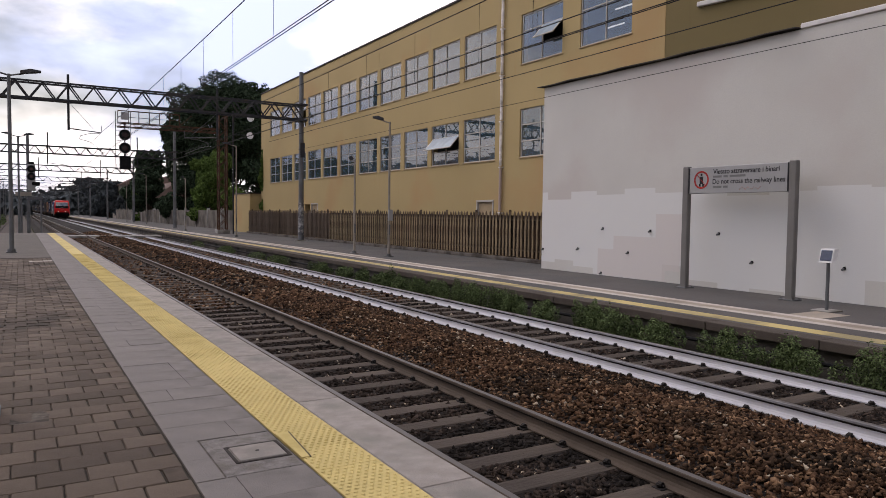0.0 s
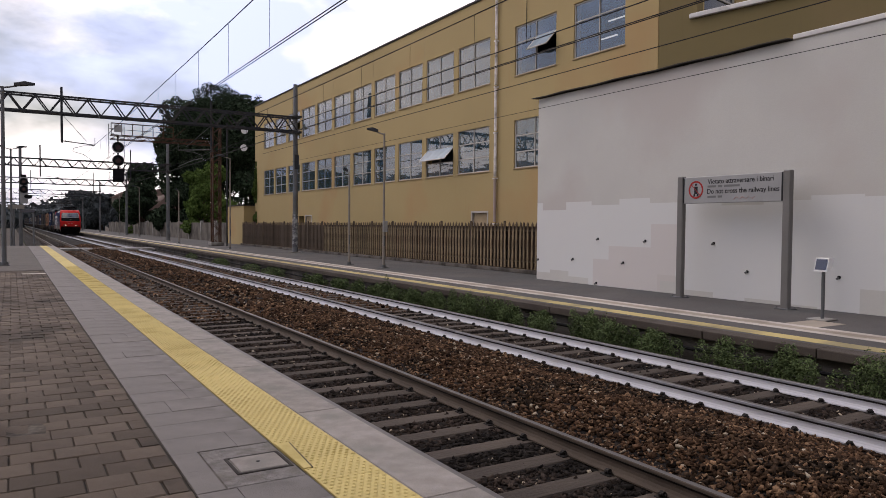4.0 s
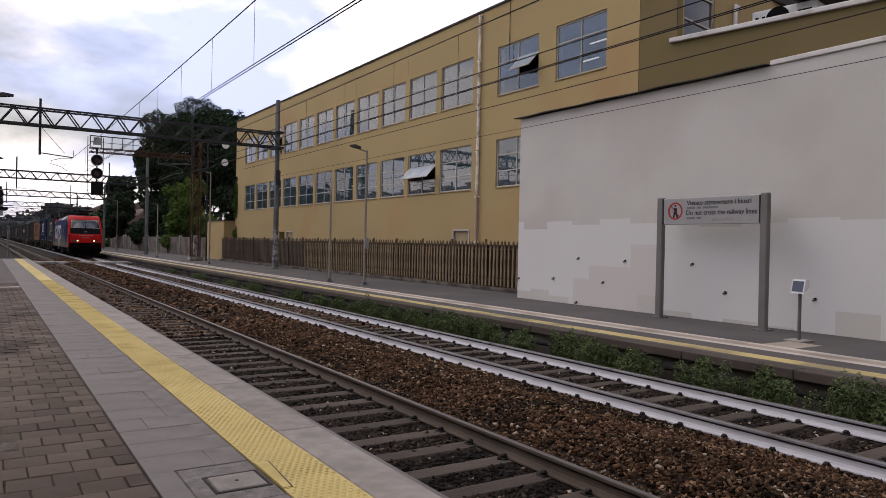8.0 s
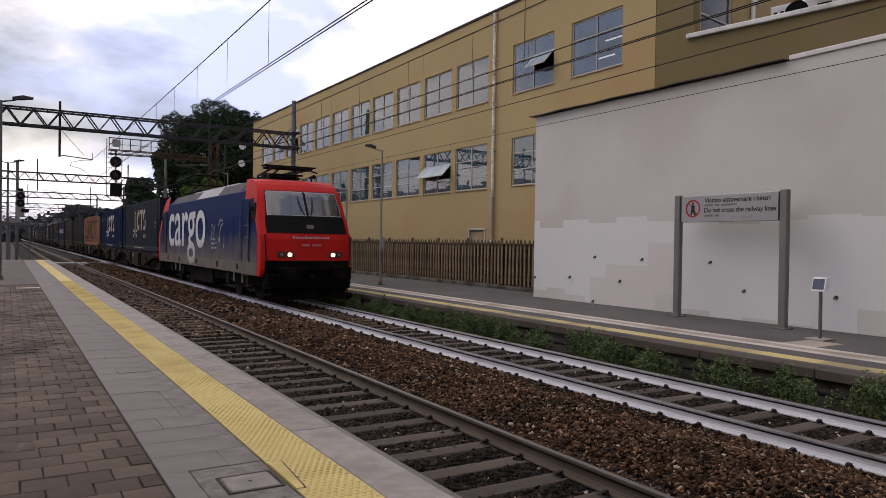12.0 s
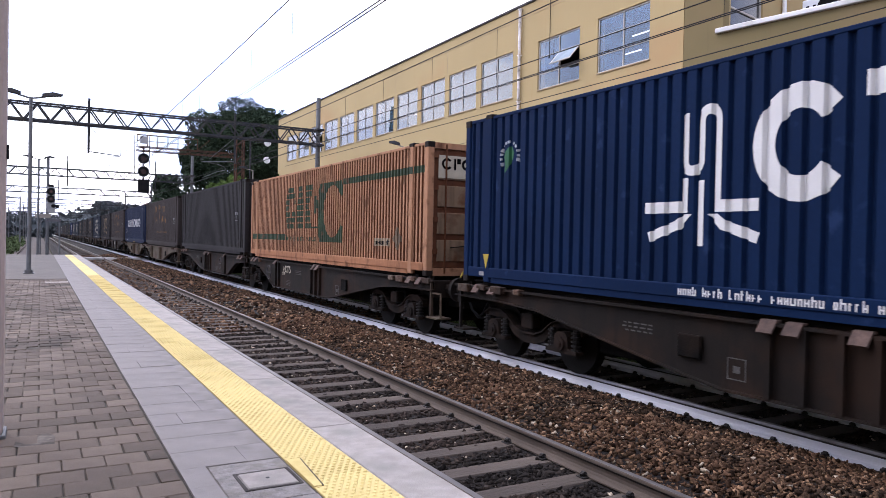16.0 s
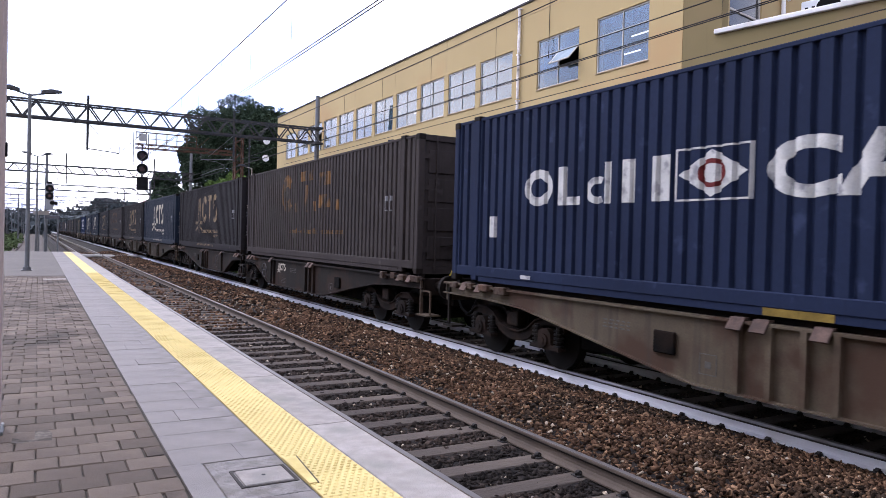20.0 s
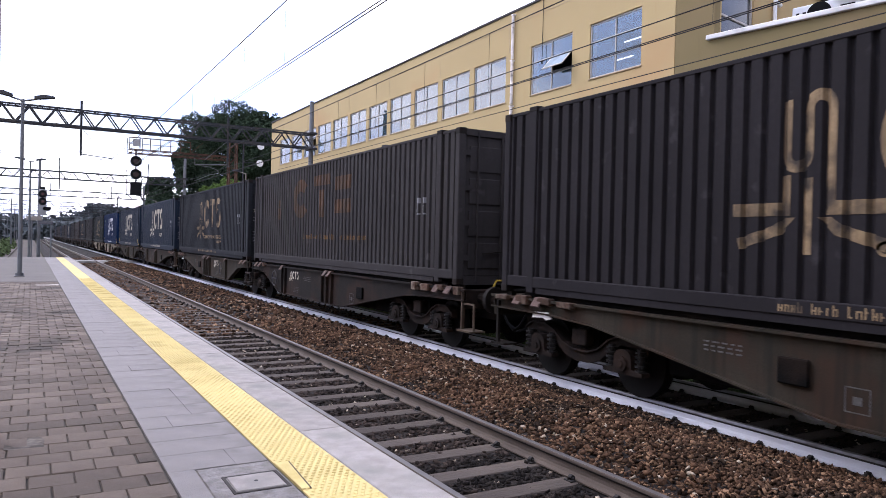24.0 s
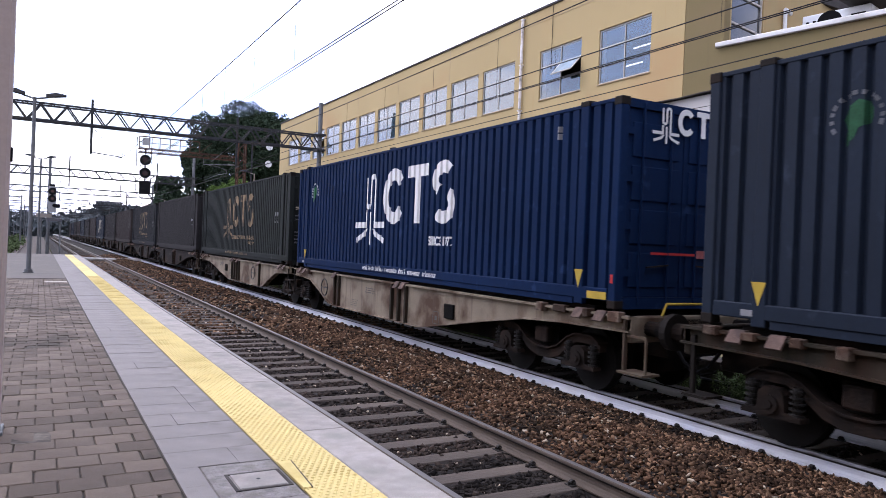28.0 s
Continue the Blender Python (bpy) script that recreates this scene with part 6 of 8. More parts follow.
def container(i, colour, label, h=2.9):
    """A 45-foot box: corrugated walls, rails, posts, castings, doors at the front end."""
    e = thing("shipping_container", label, "shipping container", (T2, 600 + i * 15, 0), "containers of the train")
    m = CP[colour]
    z0, z1, L = BOX_Z, BOX_Z + h, BOX_L
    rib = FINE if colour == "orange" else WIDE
    g = corrugated_side(z0 + 0.27, z1 - 0.06, 0.14, L - 0.14, rib)
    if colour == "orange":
        # recess faces coloured darker: the ribs' shade is in the colour, with rust
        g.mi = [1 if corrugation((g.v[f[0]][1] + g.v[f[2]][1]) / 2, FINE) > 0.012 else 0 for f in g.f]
    rail = CP["orange_rail"] if colour == "orange" else m
    leaf, panel = (CP["deep_brown"], CP["door_tan"]) if colour == "orange" else (m, m)
    part("side_wall", g, [m, CP["deep_brown"]] if colour == "orange" else m, e, "vertically corrugated steel side")
    g = corrugated_side(z0 + 0.27, z1 - 0.06, 0.14, L - 0.14, rib)
    g.v = [(-x, y, z) for x, y, z in g.v]
    part("side_wall", g, m, e)
    for s in (-1, 1):
        x0, x1 = sorted((s * 1.25, s * 1.17))
        part("bottom_rail", Geo().box(x0, x1, 0.16, L - 0.16, z0 + 0.10, z0 + 0.27, 0.012).box(*sorted((s * 1.235, s * 1.20)), 0.9, L - 0.9, z0 + 0.012, z0 + 0.10), rail, e)
        part("top_rail", Geo().box(*sorted((s * 1.229, s * 1.165)), 0.14, L - 0.14, z1 - 0.06, z1 - 0.005, 0.008), m, e)
        for y in (0.76, L - 0.76):
            p = part("lifting_post", Geo().box(*sorted((s * 1.252, s * 1.15)), y - 0.09, y + 0.09, z0 + 0.02, z1, 0.012), m, e)
            part("casting", Geo().box(*sorted((s * 1.256, s * 1.09)), y - 0.1, y + 0.1, z1 - 0.05, z1 + 0.03, 0.01), sill_dark, p)
        for y in (0.0, L - 0.15):
            p = part("corner_post", Geo().box(*sorted((s * 1.25, s * 1.10)), y, y + 0.15, z0 + 0.1, z1 - 0.1, 0.015), m, e)
            for z in (z0, z1 - 0.118):
                part("casting", Geo().box(*sorted((s * 1.254, s * 1.09)), y - 0.004, y + 0.158, z, z + 0.12, 0.012), sill_dark, p)
    part("roof", Geo().box(-1.17, 1.17, 0.1, L - 0.1, z1 - 0.06, z1 - 0.03), m, e)
    part("floor", Geo().box(-1.17, 1.17, 0.1, L - 0.1, z0 + 0.12, z0 + 0.2), under, e)
    g = Geo()
    for k in range(9):
        x = -1.08 + k * 0.24
        g.box(x, x + 0.14, L - 0.08, L - 0.02, z0 + 0.12, z1 - 0.1)
    g.box(-1.1, 1.1, L - 0.12, L - 0.08, z0 + 0.1, z1 - 0.05)
    part("end_wall", g, m, e)
    part("door_header", Geo().box(-1.10, 1.10, 0.01, 0.10, z1 - 0.13, z1 - 0.01), m, e)
    part("door_sill", Geo().box(-1.10, 1.10, 0.01, 0.10, z0, z0 + 0.16), m, e)
    for s in (-1, 1):
        d = part("door", Geo().box(*sorted((s * 0.01, s * 1.09)), 0.045, 0.09, z0 + 0.17, z1 - 0.14), leaf, e)
        for k in range(4):
            zz = z0 + 0.3 + k * (h - 0.5) / 4
            part("door_panel", Geo().box(*sorted((s * 0.10, s * 1.0)), 0.025, 0.05, zz, zz + (h - 0.5) / 4 - 0.12, 0.01), panel, d)
            part("hinge", Geo().box(*sorted((s * 1.0, s * 1.12)), 0.0, 0.03, z0 + 0.45 + k * 0.65, z0 + 0.55 + k * 0.65), leaf, d)
        for x in (0.28, 0.82):
            part("lock_rod", Geo().rod((s * x, 0.01, z0 + 0.05), (s * x, 0.01, z1 - 0.04), 0.02, 8), leaf, d)
        part("handle", Geo().bar((s * 0.28, -0.01, z0 + 0.62), (s * 0.70, -0.01, z0 + 0.58), 0.03, 0.02), sill_dark, d)
    return e


LOGO = {kind: [drape(flat(sh, m, name), 9.30, 2.02) for name, sh in maker_pieces()] for kind, m in (("cream", cream), ("white", white_mark), ("gold", gold))}
WEB = {k: drape(word_bars(3.8, 0.11, m, 3), 8.65, BOX_Z + 0.135, 0.03) for k, m in (("cream", cream), ("white", white_mark), ("gold", gold))}
for me in WEB.values():
    for v in me.vertices:
        v.co.x = -1.2545
since = {k: drape(words("SINCE 1977", 0.24, m, "since_mark", 0.0, 0.008, 0.78), 5.42, 2.05) for k, m in (("cream", cream), ("white", white_mark))}


def fitted(text, m, name, w, h, bold):
    """A line of text brought to a given width and height."""
    me = words(text, 0.2, m, name, 0.0, bold)
    us, vs = [v.co.x for v in me.vertices], [v.co.y for v in me.vertices]
    me.transform(Matrix.Diagonal((w / (max(us) - min(us)), h / (max(vs) - min(vs)), 1, 1)) @ Matrix.Translation((-min(us), -min(vs), 0)))
    return me


bus = {k: (drape(fitted("COMBINED WITH YOUR BUSINESS", m, "slogan", 3.36, 0.145, 0.006), 7.68, 2.0), drape(fitted("SINCE 1977", m, "since_mark", 0.77, 0.105, 0.006), 5.09, 1.82)) for k, m in (("cream", cream), ("gold", gold))}
door_rows = ((1.52, 0.95), (1.40, 0.88), (1.00, 0.95), (0.89, 0.93), (0.78, 0.86), (0.67, 0.4))
door_print = flat([[(u, v + z) for u, v in q] for k, (z, w) in enumerate(door_rows) for q in word_shapes(w, 0.066, 40 + k)], faint_mark, "door_print")
door_logo = [flat(sh, white_mark, name) for name, sh in maker_pieces(0.31)]
small_door_logo = [flat(sh, cream, name) for name, sh in maker_pieces(0.2)]
for me in [door_print] + door_logo + small_door_logo:
    me.transform(Matrix(((1, 0, 0, 0), (0, 0, 1, 0), (0, 1, 0, 0), (0, 0, 0, 1))))
    me.update()
id_plate = drape(flat(sum([rect(0, 0.045, -0.11 * k, 0.07 - 0.11 * k) for k in range(11)], []) + rect(0.16, 0.22, -0.02, 0.07) + rect(0.16, 0.22, -0.13, -0.04), faint_mark, "id_mark"), 1.56, 3.85)
small_id = drape(flat([q for u in (0.0, 0.25) for q in rect(u, u + 0.10, 0.20, 0.31) + rect(u, u + 0.022, 0.0, 0.20) + rect(u + 0.078, u + 0.10, 0.0, 0.20) + rect(u, u + 0.10, -0.03, 0.0)], faint_mark, "id_mark"), 1.66, 2.63)
mark_pale = mat("pale_marking", (0.34, 0.36, 0.38), 0.7, var=0.2, scale=5, bump=0)
badge_arcs = [q for k in range(13) for q in ring(0, 0, 0.27, 0.27, 0.045, -22 + 18.5 * k, -22 + 18.5 * k + (9 if k % 3 else 13), 2)]
leaf_shape = [[(-0.10, -0.13), (-0.02, -0.20), (0.02, -0.10), (0.12, -0.06), (0.15, 0.06), (0.10, 0.15), (0.02, 0.18), (-0.10, 0.10), (-0.14, 0.0)], [(-0.11, -0.12), (-0.03, -0.20), (-0.12, -0.27)]]
BADGE = {k: (drape(flat(badge_arcs, m, "badge_ring"), y, z), drape(flat(leaf_shape, c, "badge"), y, z)) for k, m, c, y, z in (("navy", dull_ring, dull_green, 11.98, 3.43), ("blue", mark_pale, green_badge, 12.36, 3.42))}
faded = drape(flat([[(u * 1.15, v * 1.4) for u, v in q] for q in ring(0.5, 0.42, 0.5, 0.42, 0.26, 40, 320) + rect(1.15, 1.4, 0.0, 0.2) + rect(1.6, 2.5, 0.64, 0.85) + rect(1.95, 2.2, 0, 0.55) + rect(2.6, 2.82, 0, 0.2)
                   + rect(3.0, 3.8, 0.5, 0.76) + rect(3.0, 3.8, 0.06, 0.32) + rect(4.1, 4.3, 0, 0.2)], orange_mark, "faded_logo"), 9.5, 2.70)
faded_line = drape(word_bars(4.8, 0.15, orange_mark, 14), 8.8, 2.06)
orange_bold = mat("worn_orange_marking", (0.085, 0.042, 0.022), 0.8, var=0.4, scale=3, bump=0.05, stain=((0.05, 0.028, 0.016), 0.55, 2.2), streak=((0.03, 0.02, 0.015), 0.6))
faded_big = drape(flat([[(u * 1.35, v * 1.35) for u, v in q] for q in ring(0.5, 0.42, 0.5, 0.42, 0.26, 40, 320) + rect(1.3, 2.2, 0.64, 0.85) + rect(1.65, 1.9, 0, 0.55)
                        + rect(2.5, 3.3, 0.5, 0.76) + rect(2.5, 3.3, 0.06, 0.32)] + rect(-1.5, -1.2, 0.0, 0.36) + rect(-1.45, -1.25, 0.4, 0.6), orange_bold, "faded_logo"), 9.6, 2.66)
ochre_plate = mat("dirty_ochre_plate", (0.17, 0.115, 0.022), 0.75, var=0.3, scale=6, bump=0.05)
tri_mark = Geo().prism([(-0.09, 1.78), (0.09, 1.78), (0.0, 1.52)], -1.2565, -1.2525, "x").mesh("triangle", yellow_mark)
corner_plate = Geo().box(-1.2565, -1.2512, 0.17, 0.56, 1.385, 1.49).mesh("corner_plate", yellow_mark)
side_label = Geo().box(-1.2565, -1.2512, 13.02, 13.17, 1.40, 1.47).mesh("side_label", faint_mark)
red_spot = Geo().box(-1.2545, -1.2505, 0.05, 0.10, 1.62, 1.74).mesh("red_spot", red_mark)
plate_mark = Geo().box(-1.242, -1.235, 6.3, 7.1, 1.285, 1.37).mesh("yellow_plate", ochre_plate)

worn_white = mat("worn_white_marking", (0.44, 0.435, 0.42), 0.75, var=0.15, scale=4, bump=0.04, stain=((0.20, 0.20, 0.21), 0.2, 5.0))
white_plaque = drape(flat(rect(0, 0.21, 0, 0.36), worn_white, "white_plaque"), 12.5, 2.06)
foot_label = Geo().box(-1.2565, -1.2512, 11.26, 11.52, 1.40, 1.46).mesh("foot_label", worn_white)
cargo_logo = flat(ring(0.36, 0.36, 0.36, 0.36, 0.17) + rect(0.85, 1.0, 0, 0.72) + rect(1.0, 1.35, 0, 0.15) + ring(1.72, 0.24, 0.26, 0.24, 0.12, 60, 300) + rect(1.86, 1.99, 0, 0.72)
                  + rect(2.15, 2.44, 0.0, 0.72) + rect(2.74, 3.03, 0.0, 0.72)
                  + rect(3.12, 4.2, -0.02, 0.01) + rect(3.12, 4.2, 0.75, 0.78) + rect(3.12, 3.15, 0.01, 0.75) + rect(4.17, 4.2, 0.01, 0.75)
                  + [[(3.17, 0.38), (3.66, 0.03), (4.15, 0.38), (3.66, 0.73)]], worn_white, "cargo_logo")
cargo_logo.transform(Matrix.Diagonal((1, 0.80, 1, 1)))
cargo_logo = drape(cargo_logo, 11.50, 2.56)
cargo_red = drape(flat(ring(0, 0, 0.20, 0.17, 0.055), dull_red, "logo_ring"), 7.84, 2.865, 0.007)
cargo_word = drape(words("CARGO", 0.83, worn_white, "cargo_word", 0.0, 0.032, 1.44), 7.12, 2.57)
green_shapes = []
for k in range(7):
    v = 0.185 * k
    green_shapes += [q for p in (((0.16, 0.82),), ((0.04, 0.96),), ((0.0, 0.38), (0.56, 0.97)), ((0.0, 0.34),), ((0.0, 0.36), (0.70, 0.97)), ((0.04, 0.95),), ((0.20, 0.78),))[k:k + 1] for a_, b_ in p for q in rect(a_, b_, v, v + 0.15)]
    green_shapes += rect(1.02 + 0.03 * k, 1.72 - (0.05 if k in (2, 3) else 0.02 * k), v, v + 0.15)
    green_shapes += rect(1.90, (2.42, 2.36, 2.30, 2.22, 2.26, 2.42, 2.52)[k], v, v + 0.15)
green_shapes += rect(2.62, 2.86, 0.42, 0.92) + rect(2.86, 3.14, 0.56, 0.80) + rect(2.40, 3.05, 0.0, 0.05)
green_marks = drape(flat(green_shapes, green_mark, "green_graffiti"), 9.53, 2.26, 0.004, FINE)


def block_round_hole(w, h, cx, cy, rx, ry, n=36):
    """A block with a round opening, left open towards its right edge."""
    out = []
    for k in range(n):
        a_, b_ = math.tau * k / n, math.tau * (k + 1) / n
        if math.cos((a_ + b_) / 2) > 0.86:
            continue
        q = []
        for t_ in (a_, b_):
            c_, s_ = math.cos(t_), math.sin(t_)
            f_ = min((w - cx) / c_ if c_ > 1e-6 else cx / -c_ if c_ < -1e-6 else 9, (h - cy) / s_ if s_ > 1e-6 else cy / -s_ if s_ < -1e-6 else 9)
            q.append(((cx + rx * c_, cy + ry * s_), (cx + f_ * c_, cy + f_ * s_)))
        out.append([q[0][0], q[0][1], q[1][1], q[1][0]])
    return out


green_block = drape(flat(block_round_hole(1.80, 1.62, 1.10, 0.83, 0.68, 0.70), green_mark, "green_block"), 6.52, 1.88, 0.004, FINE)
green_band = drape(flat(rect(0, 4.55, 0, 0.15), green_mark, "green_band"), 4.72, 3.38, 0.004, FINE)
green_low = drape(flat(rect(0, 4.0, 0, 0.19), green_mark, "green_band"), 13.55, 1.90, 0.004, FINE)
green_print = drape(word_bars(2.9, 0.17, green_mark, 31), 9.5, 1.89, 0.004, FINE)
orange_plate = drape(flat(rect(0, 0.9, 0, 0.18), plate_cream, "number_plate"), 2.68, 1.84, 0.004, FINE)
orange_diam = drape(flat([[(0, 0.25), (0.22, 0.0), (0.44, 0.25), (0.22, 0.5)]], diamond_grey, "hazard_diamond"), 1.64, 1.76, 0.01, FINE)
plate_print = drape(word_bars(0.82, 0.12, M["black"], 17, "plate_print"), 2.64, 1.87, 0.010, FINE)
door_sign = flat(rect(0, 0.88, 0.0, 0.46), cream, "door_sign")
door_sign.materials.append(under)
bm = bmesh.new()
bm.from_mesh(door_sign)
for q in ring(0.20, 0.29, 0.13, 0.12, 0.05, 40, 320, 12) + rect(0.36, 0.41, 0.17, 0.41) + rect(0.43, 0.52, 0.30, 0.41) + ring(0.68, 0.29, 0.14, 0.12, 0.06, 40, 320, 12):
    bm.faces.new([bm.verts.new((u, v, 0.004)) for u, v in q]).material_index = 1
bm.to_mesh(door_sign)
bm.free()
door_sign.transform(Matrix(((1, 0, 0, 0), (0, 0, -1, 0), (0, 1, 0, 0), (0, 0, 0, 1))))
door_sign.update()


def mark(e, me, label=""):
    return part(me.name.split(".")[0], me, None, e, label, "stuff" if me.name[:4] in ("fine", "id_m", "gree", "fade", "door") else "")


def dress(e, kind, big_mark=False, shift=0):
    if kind in ("cream", "white", "gold"):
        for me in LOGO[kind]:
            o = mark(e, me, "bold %s root-like emblem" % kind if me.name[:5] == "maker" else "")
            o.location = (0, shift * PER, 0)
        mark(e, WEB[kind])
        plain_end = not big_mark
        if plain_end:
            o = part("door_print", door_print, None, e, kind="stuff")
            o.location = (-1.06, -0.002, BOX_Z)
            if kind != "white":
                part("red_label", Geo().prism([(-0.40, 3.58), (-0.22, 3.58), (-0.26, 3.76), (-0.36, 3.76)], -0.006, 0.02, "y"), dull_red, e)
        for me in small_door_logo if plain_end else door_logo:
            o = mark(e, me)
            o.location = (-1.07, -0.012, BOX_Z + 1.72) if plain_end else (-0.70, -0.012, BOX_Z + 2.33)
        if kind == "white":
            mark(e, id_plate)
            if plain_end:
                me = words("45", 0.40, white_mark, "size_mark", 0.0, 0.01, 0.9)
                me.transform(Matrix(((1, 0, 0, 0), (0, 0, -1, 0), (0, 1, 0, 0), (0, 0, 0, 1))))
                o = part("size_mark", me, None, e)
                o.location = (-0.92, -0.012, BOX_Z + 0.28)
                return
            part("red_line", Geo().box(-0.62, 0.26, -0.006, -0.002, 2.03, 2.065), red_mark, e)
            part("pink_label", Geo().box(0.27, 0.52, -0.006, -0.002, 2.0, 2.11), pink_label, e)
        else:
            mark(e, small_id)
    elif kind == "orange_text":
        mark(e, faded, "faded orange lettering shapes")
        mark(e, faded_line)
        mark(e, small_id)
    elif kind == "patch":
        mark(e, faded_big, "faded orange lettering shapes")
        mark(e, faded_line)
        mark(e, small_id)
    elif kind == "plain":
        mark(e, small_id)
    elif kind == "cargo":
        mark(e, cargo_logo)
        mark(e, cargo_red)
        mark(e, cargo_word)
        mark(e, white_plaque)
        mark(e, foot_label)
        mark(e, id_plate)
        part("yellow_plate", plate_mark, None, e)
    elif kind == "graffiti":
        for me in (green_marks, green_block, green_print, green_band, green_low, orange_plate, orange_diam, plate_print):
            mark(e, me)
        for y, z0, z1 in ((0.76, 3.38, 3.53), (BOX_L - 0.76, 1.90, 2.09)):
            part("green_band", Geo().box(-1.2560, -1.2525, y - 0.088, y + 0.088, z0, z1), green_mark, e)
        o = part("door_sign", door_sign, None, e, "pale door sign with dark rounded shapes")
        o.location = (-1.0, 0.018, BOX_Z + 2.0)


MAKER = "corrugated container with bold %s emblem on flat wagon"
TRAIN = [
    ("navy", "cream", "weathered navy " + MAKER % "cream", "since"),
    ("blue", "white", "clean bright blue " + MAKER % "white", "since"),
    ("orange", "graffiti", "rusty orange corrugated container with faded green markings on flat wagon", ""),
    ("charcoal", "plain", "plain charcoal corrugated container on a flat wagon", ""),
    ("brown_black", "orange_text", "brown-black container with faded orange lettering on flat wagon", ""),
    ("cargo_blue", "cargo", "blue corrugated container with large white lettering on flat wagon", ""),
    ("brown_black", "orange_text", "brown-black container with faded orange lettering on flat wagon", ""),
    ("plum_black", "gold", "grimy plum-black " + MAKER % "faded gold", "bus"),
    ("navy", "cream", "weathered navy " + MAKER % "cream", "bus"),
    ("plum_black", "gold", "grimy plum-black " + MAKER % "faded gold", "bus"),
    ("grey_brown", "patch", "grey-brown corrugated container with faded orange lettering on flat wagon", ""),
    ("slate", "gold", "slate-grey " + MAKER % "faded gold", "bus"),
    ("navy", "cream", "weathered navy " + MAKER % "cream", "since badge"),
    ("navy", "cream", "weathered navy " + MAKER % "cream", "since badge"),
    ("blue", "white", "clean bright blue " + MAKER % "white", "since"),
    ("green_black", "gold", "green-black " + MAKER % "faded gold", "bus"),
    ("charcoal", "plain", "plain charcoal corrugated container on a flat wagon", ""),
    ("slate", "gold", "slate-grey " + MAKER % "faded gold", "bus"),
    ("brown_black", "plain", "plain brown-black corrugated container on a flat wagon", ""),
    ("charcoal", "plain", "plain charcoal corrugated container on a flat wagon", ""),
    ("navy", "cream", "weathered navy " + MAKER % "cream", ""),
    ("brown_black", "plain", "plain brown-black corrugated container on a flat wagon", ""),
    ("charcoal", "plain", "plain charcoal corrugated container on a flat wagon", ""),
    ("navy", "plain", "plain navy corrugated container on a flat wagon", ""),
    ("brown_black", "plain", "plain brown-black corrugated container on a flat wagon", ""),
    ("charcoal", "plain", "plain charcoal corrugated container on a flat wagon", ""),
    ("navy", "plain", "plain navy corrugated container on a flat wagon", ""),
    ("charcoal", "plain", "plain charcoal corrugated container on a flat wagon", ""),
]
boxes = []
for i, (colour, kind, label, extra) in enumerate(TRAIN):
    e = container(i, colour, label, 2.72 if colour == "orange" else 2.9)
    dress(e, kind, i in (13, 14), 1 if i in (0, 8) else 0)
    if "since" in extra:
        mark(e, since["white" if kind == "white" else "cream"])
    if "bus" in extra:
        for me in bus["gold" if kind == "gold" else "cream"]:
            mark(e, me)
    if "badge" in extra or i in (0, 1, 14):
        for me in BADGE["blue" if colour == "blue" else "navy"]:
            mark(e, me)
    if i in (1, 13, 14):
        for y in (0.76, BOX_L - 0.76):
            o = part("triangle", tri_mark, None, e, "yellow warning triangle")
            o.location = (0, y, 0)
        for me in (corner_plate, side_label, red_spot):
            mark(e, me)
    boxes.append(e)


